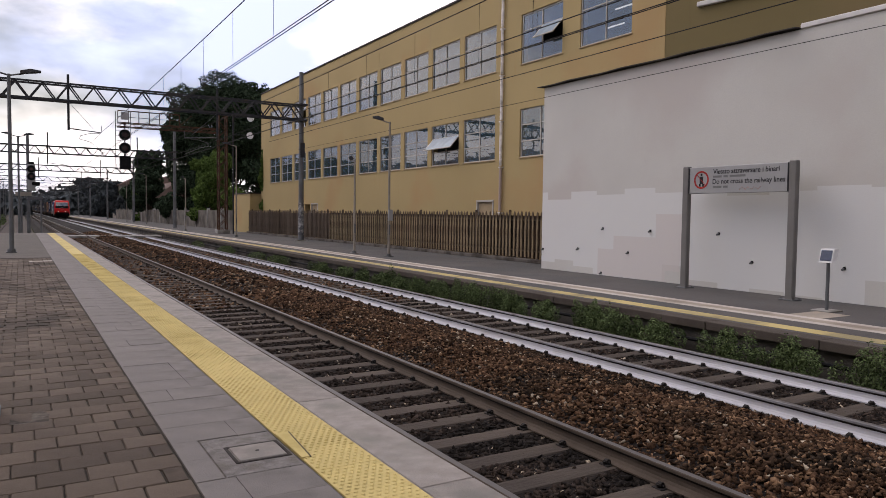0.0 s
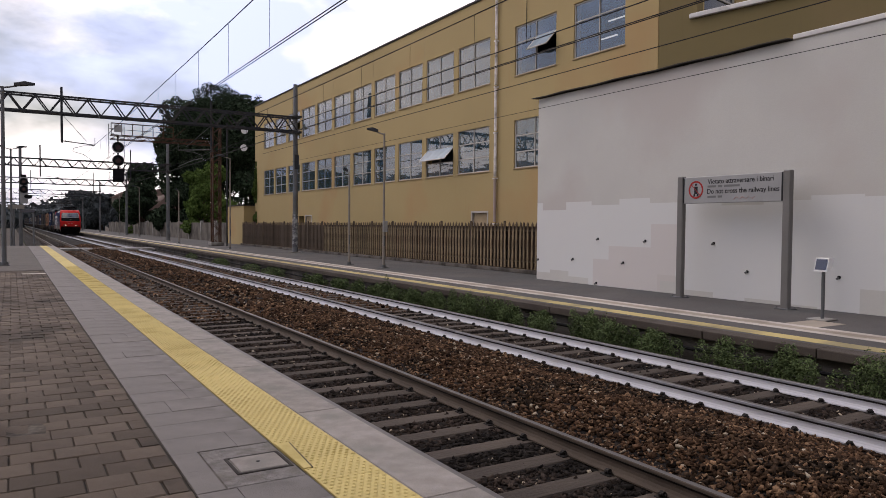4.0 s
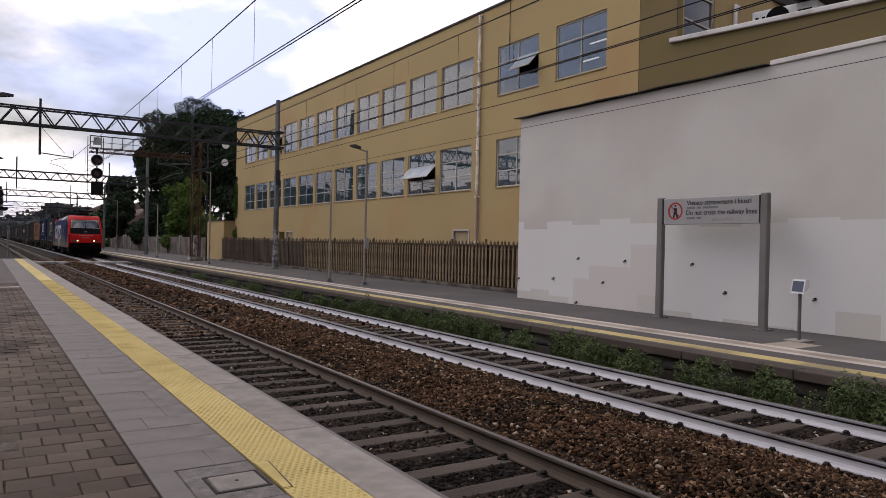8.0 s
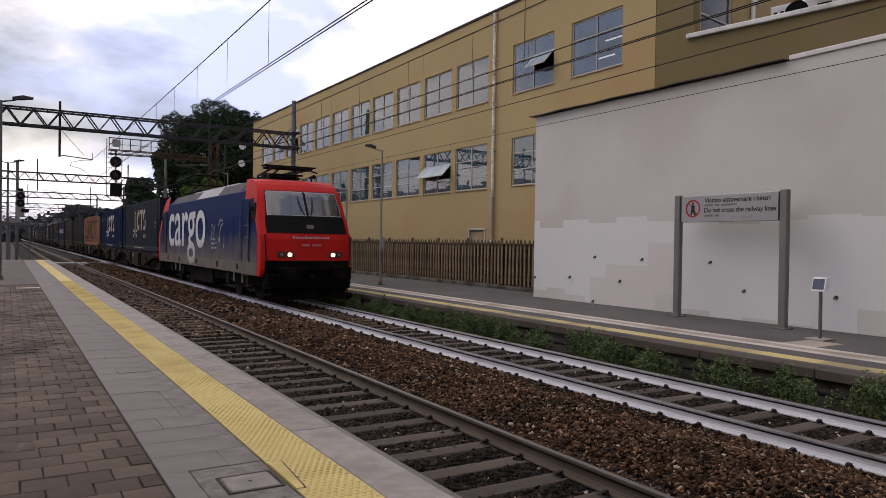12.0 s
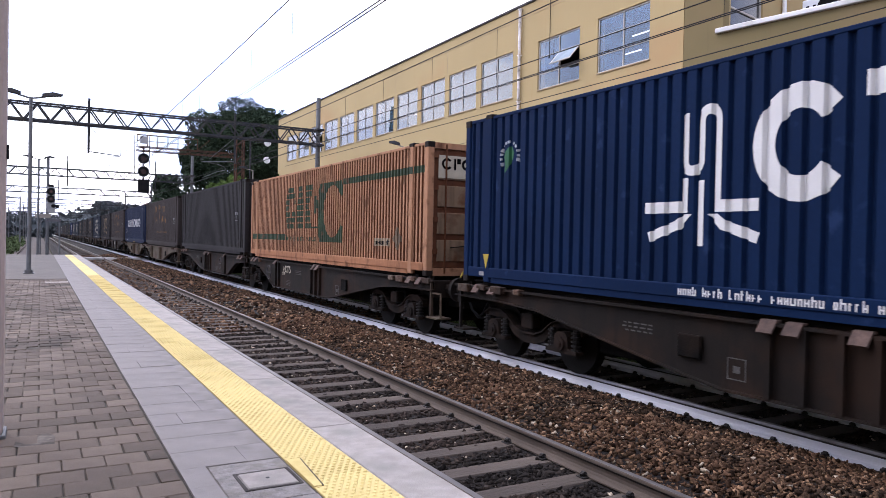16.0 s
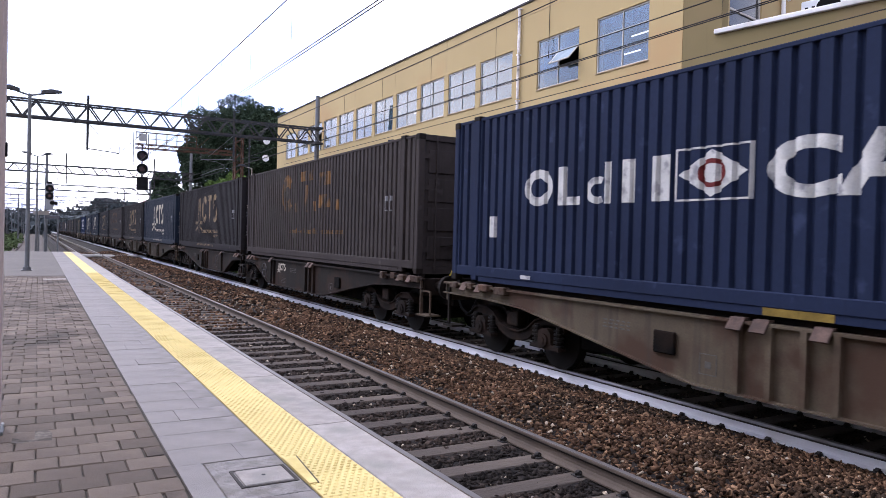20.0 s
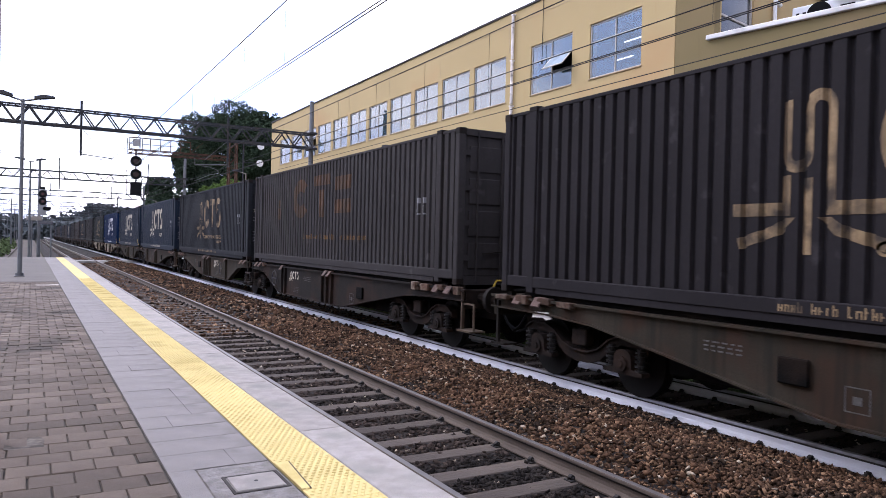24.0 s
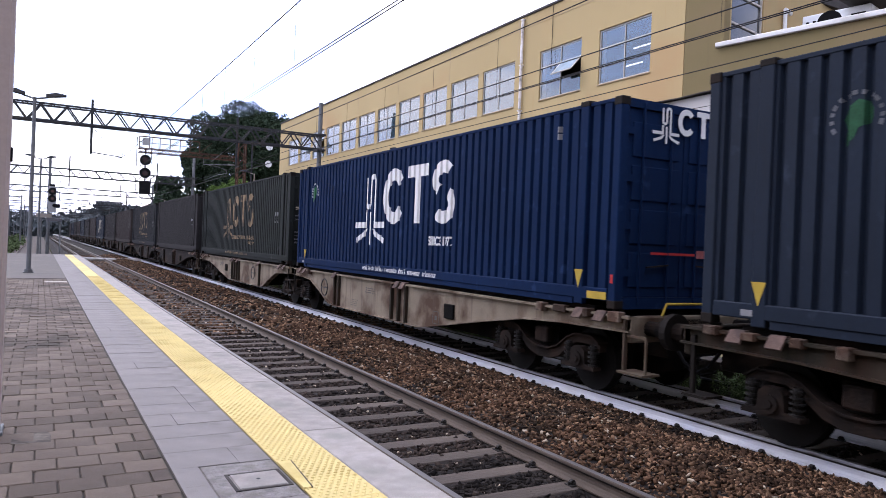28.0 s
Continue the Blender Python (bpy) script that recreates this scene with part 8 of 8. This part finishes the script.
    strokes += rect(0.0, 1.0, 0.36, 0.44) + rect(0.05, 0.22, 0.36, 0.62) + rect(0.34, 0.46, 0.44, 0.66) + rect(0.80, 0.98, 0.44, 0.58) + rect(1.12, 1.42, 0.30, 0.46)
    strokes += rect(0.10, 0.55, 0.20, 0.28) + rect(0.65, 1.30, 0.22, 0.29) + rect(0.15, 0.42, 0.04, 0.12) + rect(0.50, 0.92, 0.05, 0.12) + rect(1.86, 2.0, 0.1, 0.5)
    sh = flat([[(u, v) for u, v in q] for q in strokes], mark_grey, "side_marks")
    sh.transform(Matrix(((0, 0, -1, -W - 0.006), (-1, 0, 0, 6.75), (0, 1, 0, 1.62), (0, 0, 0, 1))))
    part("side_marks", sh, None, e)
    # underframe, bogies
    part("underframe", Geo().box(-1.2, 1.2, 1.0, LOCO - 1.0, 0.55, 0.98).box(-1.3, 1.3, 7.2, 10.9, 0.28, 0.95, 0.05), under, e)
    for yc in (3.9, LOCO - 3.9):
        b = part("bogie_frame", Geo().prism([(yc - 1.9, 0.55), (yc - 1.9, 0.82), (yc + 1.9, 0.82), (yc + 1.9, 0.55), (yc + 0.6, 0.42), (yc - 0.6, 0.42)], -1.12, -0.98, "x").prism([(yc - 1.9, 0.55), (yc - 1.9, 0.82), (yc + 1.9, 0.82), (yc + 1.9, 0.55), (yc + 0.6, 0.42), (yc - 0.6, 0.42)], 0.98, 1.12, "x"), under, e)
        for dy in (-1.3, 1.3):
            w = Geo()
            for s in (-1, 1):
                w.disc((s * 0.77, yc + dy, 0.62), 0.62, "x", 0.13, 32)
            w.rod((-1.0, yc + dy, 0.62), (1.0, yc + dy, 0.62), 0.1, 10)
            part("wheelset", w, wheel_steel, b)
            for s in (-1, 1):
                part("axle_box", Geo().box(*sorted((s * 1.1, s * 1.26)), yc + dy - 0.2, yc + dy + 0.2, 0.42, 0.82, 0.04), sill_dark, b)
                part("damper", Geo().rod((s * 1.2, yc + dy * 0.4, 0.55), (s * 1.2, yc + dy * 0.4, 1.0), 0.05, 8), roof_grey, b)
    # roof gear
    part("roof_box", Geo().box(-0.8, 0.8, 5.4, LOCO - 5.4, ZR - 0.05, ZR + 0.10, 0.03), roof_grey, e)
    for yc, up in ((3.6, False), (LOCO - 3.6, True)):
        pg = part("pantograph_base", Geo().box(-0.55, 0.55, yc - 0.9, yc + 0.9, ZR + 0.12, ZR + 0.18), M["black"], e)
        for sx in (-0.5, 0.5):
            for q in (-0.8, 0.8):
                ins = Geo()
                insulator(ins, (sx, yc + q, ZR - 0.05), (sx, yc + q, ZR + 0.16))
                part("insulator", ins, M["porcelain"], pg)
        if up:
            arm = Geo().bar((0, yc - 0.7, ZR + 0.18), (0, yc + 0.9, ZR + 0.62), 0.08, 0.08)
            for s in (-1, 1):
                arm.bar((0, yc + 0.9, ZR + 0.62), (s * 0.35, yc - 0.35, 5.03), 0.045, 0.045)
            arm.rod((-0.8, yc - 0.35, 5.06), (0.8, yc - 0.35, 5.06), 0.03, 6).rod((-0.8, yc - 0.35, 5.06), (-0.95, yc - 0.35, 4.86), 0.02, 6).rod((0.8, yc - 0.35, 5.06), (0.95, yc - 0.35, 4.86), 0.02, 6)
        else:
            arm = Geo().bar((0, yc - 0.8, ZR + 0.2), (0, yc + 0.9, ZR + 0.27), 0.09, 0.08)
            for s in (-1, 1):
                arm.bar((0, yc + 0.9, ZR + 0.27), (s * 0.35, yc - 1.3, ZR + 0.38), 0.05, 0.05)
            arm.rod((-0.8, yc - 1.35, ZR + 0.42), (0.8, yc - 1.35, ZR + 0.42), 0.035, 6).rod((-0.8, yc - 1.05, ZR + 0.42), (0.8, yc - 1.05, ZR + 0.42), 0.035, 6)
        gear = Geo()
        for sx in (-0.45, 0.45):
            gear.bar((sx, yc - 1.1, ZR + 0.22), (sx, yc + 1.0, ZR + 0.20), 0.06, 0.05)
        for q in (-1.0, -0.4, 0.3, 0.9):
            gear.bar((-0.6, yc + q, ZR + 0.2), (0.6, yc + q, ZR + 0.24), 0.07, 0.06)
        gear.rod((-0.2, yc - 0.2, ZR + 0.26), (-0.2, yc + 0.7, ZR + 0.28), 0.09, 8).rod((0.25, yc - 0.7, ZR + 0.26), (0.25, yc + 0.2, ZR + 0.26), 0.07, 8)
        for sx in (-0.62, 0.62):
            gear.bar((sx, yc - 1.5, ZR + 0.40), (sx * 0.7, yc + 0.8, ZR + 0.30), 0.05, 0.05)
            gear.bar((sx, yc - 1.5, ZR + 0.40), (sx * 1.4, yc - 1.7, ZR + 0.28), 0.05, 0.05)
        gear.box(-0.3, 0.3, yc + 0.35, yc + 0.85, ZR + 0.18, ZR + 0.40, 0.03)
        gear.bar((-0.9, yc - 1.2, ZR + 0.48), (0.9, yc - 1.2, ZR + 0.48), 0.09, 0.05)
        gear.bar((-0.9, yc - 1.45, ZR + 0.48), (0.9, yc - 1.45, ZR + 0.48), 0.09, 0.05)
        part("pantograph_frame", gear, M["black"], pg)
        part("pantograph_arm", arm, M["black"], pg, "raised pantograph" if up else "folded pantograph")
    part("horn", Geo().rod((0.5, 1.5, ZR - 0.05), (0.5, 1.5, ZR + 0.1), 0.03, 6).rod((0.5, 1.25, ZR + 0.1), (0.5, 1.7, ZR + 0.1), 0.07, 10, 0.03), M["black"], e)
    return e


loco = locomotive()


def motions():
    """The train runs towards and past the eye."""
    ts = [k * 0.5 for k in range(57)]
    walk(loco, [(t, pose(T2, front_at(t) - 18.95, 0)) for t in ts])
    for i, (b, w) in enumerate(zip(boxes, wagons)):
        rows = [(t, pose(T2, front_at(t) + container_offset(i), 0)) for t in ts]
        walk(b, rows)
        walk(w, rows)

# ---- pieces of track and paving ----
sl = Geo().box(-1.25, 1.25, -0.125, 0.125, -0.32, -0.172, 0.018).mesh("sleeper", M["sleeper"])
clip_g = Geo()
for s in (-1, 1):
    for d in (-1, 1):
        x = s * 0.7535 + d * 0.088
        clip_g.box(x - 0.05, x + 0.05, -0.055, 0.055, -0.173, -0.160, 0.004)
        clip_g.disc((x, 0.0, -0.142), 0.026, "y", 0.04, 10, 0.010)
        clip_g.rod((x + d * 0.035, 0.0, -0.165), (x + d * 0.035, 0.0, -0.135), 0.012, 6)
        clip_g.rod((x, -0.04, -0.145), (x, 0.04, -0.145), 0.011, 6)
clip_m = clip_g.mesh("rail_clips", M["clip"])
rng = random.Random(3)
for tr, cx in ((track_1, T1), (track_2, T2)):
    for k in range(120):
        y = 0.31 + k * 0.612 + rng.uniform(-0.012, 0.012)
        o = part("sleeper", sl, None, tr)
        o.location = (cx + rng.uniform(-0.02, 0.02), y, rng.uniform(-0.004, 0.004))
        o.rotation_euler = (0, 0, rng.uniform(-0.008, 0.008))
        if k < 75:
            c = part("rail_clips", clip_m, None, tr)
            c.location = (cx, y, 0)
    g = Geo()
    for k in list(range(-40, 0)) + list(range(120, 700)):
        y = 0.31 + k * 0.612
        g.box(cx - 1.25, cx + 1.25, y - 0.125, y + 0.125, -0.3, -0.172)
    part("far_sleepers", g, M["old_sleeper"], tr, kind="stuff")


def scatter_stones(name, count, seed, area, m, size, label):
    """Angular stones lying on the ballast; area(rng) gives x, y, z of a stone."""
    r = np.random.RandomState(seed)
    cube = np.array([(x, y, z) for z in (-1, 1) for y in (-1, 1) for x in (-1, 1)]) * 0.72
    tri = np.array([(0, 2, 3), (0, 3, 1), (4, 5, 7), (4, 7, 6), (0, 1, 5), (0, 5, 4), (2, 6, 7), (2, 7, 3), (0, 4, 6), (0, 6, 2), (1, 3, 7), (1, 7, 5)])
    P = area(r, count)
    n = len(P)
    V = cube[None] + r.uniform(-0.42, 0.42, (n, 8, 3))
    V = V * (size * r.uniform(0.6, 1.45, (n, 1, 1))) * r.uniform((0.6, 0.6, 0.28), (1.55, 1.3, 0.75), (n, 1, 3))
    a = r.uniform(0, 6.28, n)
    ca, sa = np.cos(a)[:, None], np.sin(a)[:, None]
    W = V.copy()
    W[:, :, 0], W[:, :, 1] = V[:, :, 0] * ca - V[:, :, 1] * sa, V[:, :, 0] * sa + V[:, :, 1] * ca
    t = r.uniform(-1.2, 1.2, n)
    ct, st = np.cos(t)[:, None], np.sin(t)[:, None]
    Z = W.copy()
    Z[:, :, 1], Z[:, :, 2] = W[:, :, 1] * ct - W[:, :, 2] * st, W[:, :, 1] * st + W[:, :, 2] * ct
    Z += P[:, None, :]
    F = (tri[None] + (np.arange(n) * 8)[:, None, None]).reshape(-1, 3)
    me = bpy.data.meshes.new(name)
    me.vertices.add(n * 8)
    me.vertices.foreach_set("co", Z.reshape(-1).astype(np.float32))
    me.loops.add(len(F) * 3)
    me.loops.foreach_set("vertex_index", F.reshape(-1).astype(np.int32))
    me.polygons.add(len(F))
    me.polygons.foreach_set("loop_start", np.arange(0, len(F) * 3, 3, dtype=np.int32))
    me.materials.append(m)
    me.update(calc_edges=True)
    return tagged(new(name, me), label, "ballast", kind="stuff")


px_ = [p[0] for p in prof]
pz_ = [p[1] for p in prof]


def bed_area(y0, y1, near, x0=2.2, x1=9.7):
    def area(r, n):
        x = r.uniform(x0, x1, n)
        u = r.uniform(0, 1, n)
        y = y0 + (y1 - y0) * (u ** (1.5 if near else 1.3))
        z = np.interp(x, px_, pz_) + r.uniform(-0.02, 0.024, n)
        on = np.zeros(n, bool)
        for cx in (T1, T2):
            for s in (-1, 1):
                on |= np.abs(x - cx - s * 0.7535) < 0.1
            k = np.round((y - 0.31) / 0.612)
            on |= (x > cx - (1.28 if cx == T1 else 0.88)) & (x < cx + (0.88 if cx == T1 else 1.28)) & (np.abs(y - 0.31 - k * 0.612) < 0.14) & (r.uniform(0, 1, n) > 0.03)
        z = np.where((np.abs(x - T1) < 1.3) | (np.abs(x - T2) < 1.3), z - 0.012, z)
        return np.stack([x, y, z], 1)[~on]
    return area


scatter_stones("ballast_stones", 38000, 1, bed_area(1.5, 17, True, 4.65, 7.35), M["stone"], 0.0225, "loose dark rust-brown ballast stones between the two tracks")
scatter_stones("oily_ballast_stones", 46000, 11, bed_area(1.5, 17, True, 2.2, 4.75), M["oily_stone"], 0.0230, "oily grey-brown ballast stones between the sleepers")
scatter_stones("inner_ballast_stones", 30000, 12, bed_area(1.5, 17, True, 7.15, 9.7), M["oily_stone"], 0.0235, "oily brown ballast stones under the far track")
scatter_stones("tan_ballast_stones", 18000, 6, bed_area(1.5, 19, True, 4.65, 7.6), M["tan_stone"], 0.0205, "tan ballast stones mixed among the dark ones")
scatter_stones("pale_ballast_stones", 6000, 2, bed_area(1.5, 26, True), M["pale_stone"], 0.0200, "scattered paler ballast stones")
scatter_stones("far_ballast_stones", 26000, 3, bed_area(16, 75, False), M["stone"], 0.042, "rust-brown ballast stones farther along the line")
scatter_stones("rear_ballast_stones", 26000, 8, bed_area(1.6, -16, False), M["stone"], 0.029, "rust-brown ballast stones behind the viewpoint")
scatter_stones("far_tan_ballast_stones", 10000, 7, bed_area(17, 75, False), M["tan_stone"], 0.036, "tan ballast stones farther along the line")

# coping, tactile and grey slabs of the near platform
cs = Geo().box(0, 0.341, 0.004, 1.996, -0.16, 0, 0.008).mesh("coping_slab", M["coping"])
ys = Geo().box(0.005, 0.401, 0.0008, 0.3992, -0.05, 0, 0.0015).mesh("tactile_slab", M["yellow_slab"])
SPLIT = (0.21, 0.415)
slabs = [[Geo().box(x0, x1, 0.002, 0.370, -0.05, 0, 0.002).mesh("grey_slab", M["grey_slab"]) for x0, x1 in ((-0.005, c - 0.001), (c + 0.001, 0.622))] for c in SPLIT]
slabs.append([Geo().box(-0.005, 0.622, 0.002, 0.370, -0.05, 0, 0.002).mesh("grey_slab", M["grey_slab"])])
gn = Geo().box(-0.005, 0.154, 0.0015, 0.3705, -0.05, 0, 0.002).mesh("grey_slab_cut", M["grey_slab"])
for k in range(30):
    o = part("coping_slab", cs, None, platform_1)
    o.location = (1.851, -8.72 + k * 2.0, P1 + rng.uniform(-0.002, 0.002))
part("edge_face", Geo().box(1.99, 2.025, -20, 51, -0.5, P1 - 0.165), M["dark_concrete"], platform_1)
for k in range(-20, 75):
    o = part("tactile_slab", ys, None, platform_1)
    o.location = (1.441, 0.2 + k * 0.4, P1 + rng.uniform(-0.0015, 0.0015))
MH = (0.965, 1.435, 4.02, 4.60)
for k in range(-25, 80):
    y = 0.585 + k * 0.372
    cut = y + 0.36 > MH[2] and y < MH[3] - 0.05
    for me in [gn] if cut else slabs[rng.choice((0, 1, 2, 2))]:
        o = part("grey_slab", me, None, platform_1)
        o.location, o.rotation_euler = (0.809, y, P1 + rng.uniform(-0.002, 0.002)), (rng.uniform(-0.004, 0.004), rng.uniform(-0.003, 0.003), 0)
part("grey_strip", Geo().box(0.809, 1.433, -30, -8.72, P1 - 0.05, P1), M["grey_slab"], platform_1)
part("yellow_strip", Geo().box(1.441, 1.847, -30, -7.8, P1 - 0.05, P1), M["yellow_slab"], platform_1)
g = Geo().box(0.809, 1.433, 30.35, 51, P1 - 0.05, P1)
part("grey_strip", g, M["grey_slab"], platform_1)
part("yellow_strip", Geo().box(1.441, 1.847, 30.2, 51, P1 - 0.05, P1), M["yellow_slab"], platform_1)
# raised domes of the tactile strip
g = Geo()
for k in range(-200, 560):
    for i in range(8):
        x, y = 1.468 + i * 0.0465 + (0.02325 if k % 2 else 0.0), 1.5 + k * 0.045
        h = 0.006
        g.add([(x - 0.016, y, P1), (x, y - 0.016, P1), (x + 0.016, y, P1), (x, y + 0.016, P1), (x - 0.009, y, P1 + h), (x, y - 0.009, P1 + h), (x + 0.009, y, P1 + h), (x, y + 0.009, P1 + h)],
              [(0, 1, 5, 4), (1, 2, 6, 5), (2, 3, 7, 6), (3, 0, 4, 7), (4, 5, 6, 7)])
me = bpy.data.meshes.new("tactile_domes")
me.from_pydata(g.v, [], g.f)
me.materials.append(M["yellow_slab"])
part("tactile_domes", me, None, platform_1, kind="stuff")
# inspection cover
mh = thing("inspection_cover", "square concrete inspection cover in a worn frame", "manhole cover", (0, 0, P1 - 0.012))
part("surround", Geo().box(MH[0] + 0.006, MH[1] - 0.006, 3.943, 4.666, -0.03, 0.011, 0.006), M["cement"], mh, "rough concrete surround")
part("gap", Geo().box(MH[0] - 0.004, MH[1], 3.937, 4.672, -0.035, 0.003), M["old_cement"], mh, "dirt-filled joint round the surround")
part("frame", Geo().box(1.075, 1.093, 4.125, 4.445, 0.0, 0.016).box(1.397, 1.415, 4.125, 4.445, 0.0, 0.016).box(1.093, 1.397, 4.125, 4.143, 0.0, 0.016).box(1.093, 1.397, 4.427, 4.445, 0.0, 0.016), M["joint_dirt"], mh)
part("lid", Geo().box(1.101, 1.389, 4.151, 4.419, 0.0, 0.019, 0.005), M["coping"], mh, "pale concrete lid")
part("lifting_hole", Geo().disc((1.245, 4.29, 0.019), 0.012, "z", 0.004, 10), M["ink"], mh)

# square pavers in running bond
PX, PY = 0.247, 0.236
pv = Geo().box(0, PX - 0.006, 0, PY - 0.007, -0.05, 0, 0.007).mesh("paver", M["paver"])
rest = Geo()
count = 0


def loose_paver(x, x1, y, z):
    a, b, c = rng.uniform(-0.002, 0.002), rng.uniform(-0.002, 0.002), 0.007
    y1 = y + PY - 0.007
    rest.add([(x, y, z - 0.03), (x1, y, z - 0.03), (x1, y1, z - 0.03), (x, y1, z - 0.03), (x + c, y + c, z + a), (x1 - c, y + c, z + b), (x1 - c, y1 - c, z - a), (x + c, y1 - c, z - b)],
             [(0, 1, 5, 4), (1, 2, 6, 5), (2, 3, 7, 6), (3, 0, 4, 7), (4, 5, 6, 7)])


for row in range(-52, 99):
    y = 1.42 + row * PY
    half = row % 2
    for i in range(34):
        x = 0.798 - PX * (i + 1) - (PX / 2 if half else 0) + rng.uniform(-0.003, 0.003)
        z = P1 + rng.uniform(-0.003, 0.003)
        if 2.2 < y < 10 and x > -0.95 and count < 300:
            o = part("paver", pv, None, platform_1)
            o.location, o.rotation_euler = (x, y, z), (rng.uniform(-0.008, 0.008), rng.uniform(-0.008, 0.008), rng.uniform(-0.012, 0.012))
            count += 1
        else:
            loose_paver(x, x + PX - 0.006, y, z)
    if half:
        loose_paver(0.798 - PX / 2, 0.798 - 0.009, y, P1)
me = bpy.data.meshes.new("pavers")
me.from_pydata(rest.v, [], rest.f)
me.materials.append(M["paver_stuff"])
part("pavers", me, None, platform_1, kind="stuff")
part("cement_patch", Geo().prism([(-0.09, 5.63), (-0.02, 5.60), (0.06, 5.62), (0.15, 5.60), (0.155, 5.80), (0.13, 5.91), (0.02, 5.89), (-0.08, 5.92)], P1 - 0.01, P1 + 0.003, "z"), M["old_cement"], platform_1, "broken patch of old cement")
part("worn_tactile_piece", Geo().prism([(1.443, 4.03), (1.492, 4.03), (1.532, 4.57), (1.443, 4.57)], P1 - 0.01, P1 + 0.0085, "z"), M["yellow_slab"], platform_1, "smooth replaced piece of the yellow strip")
part("crack", Geo().prism([(1.492, 4.03), (1.502, 4.03), (1.540, 4.57), (1.532, 4.57)], P1 - 0.01, P1 + 0.0075, "z"), M["joint_dirt"], platform_1)
part("white_mark", Geo().box(0.2, 0.78, 23.2, 23.5, P1, P1 + 0.004), M["white_line"], platform_1, "short painted mark")

motions()
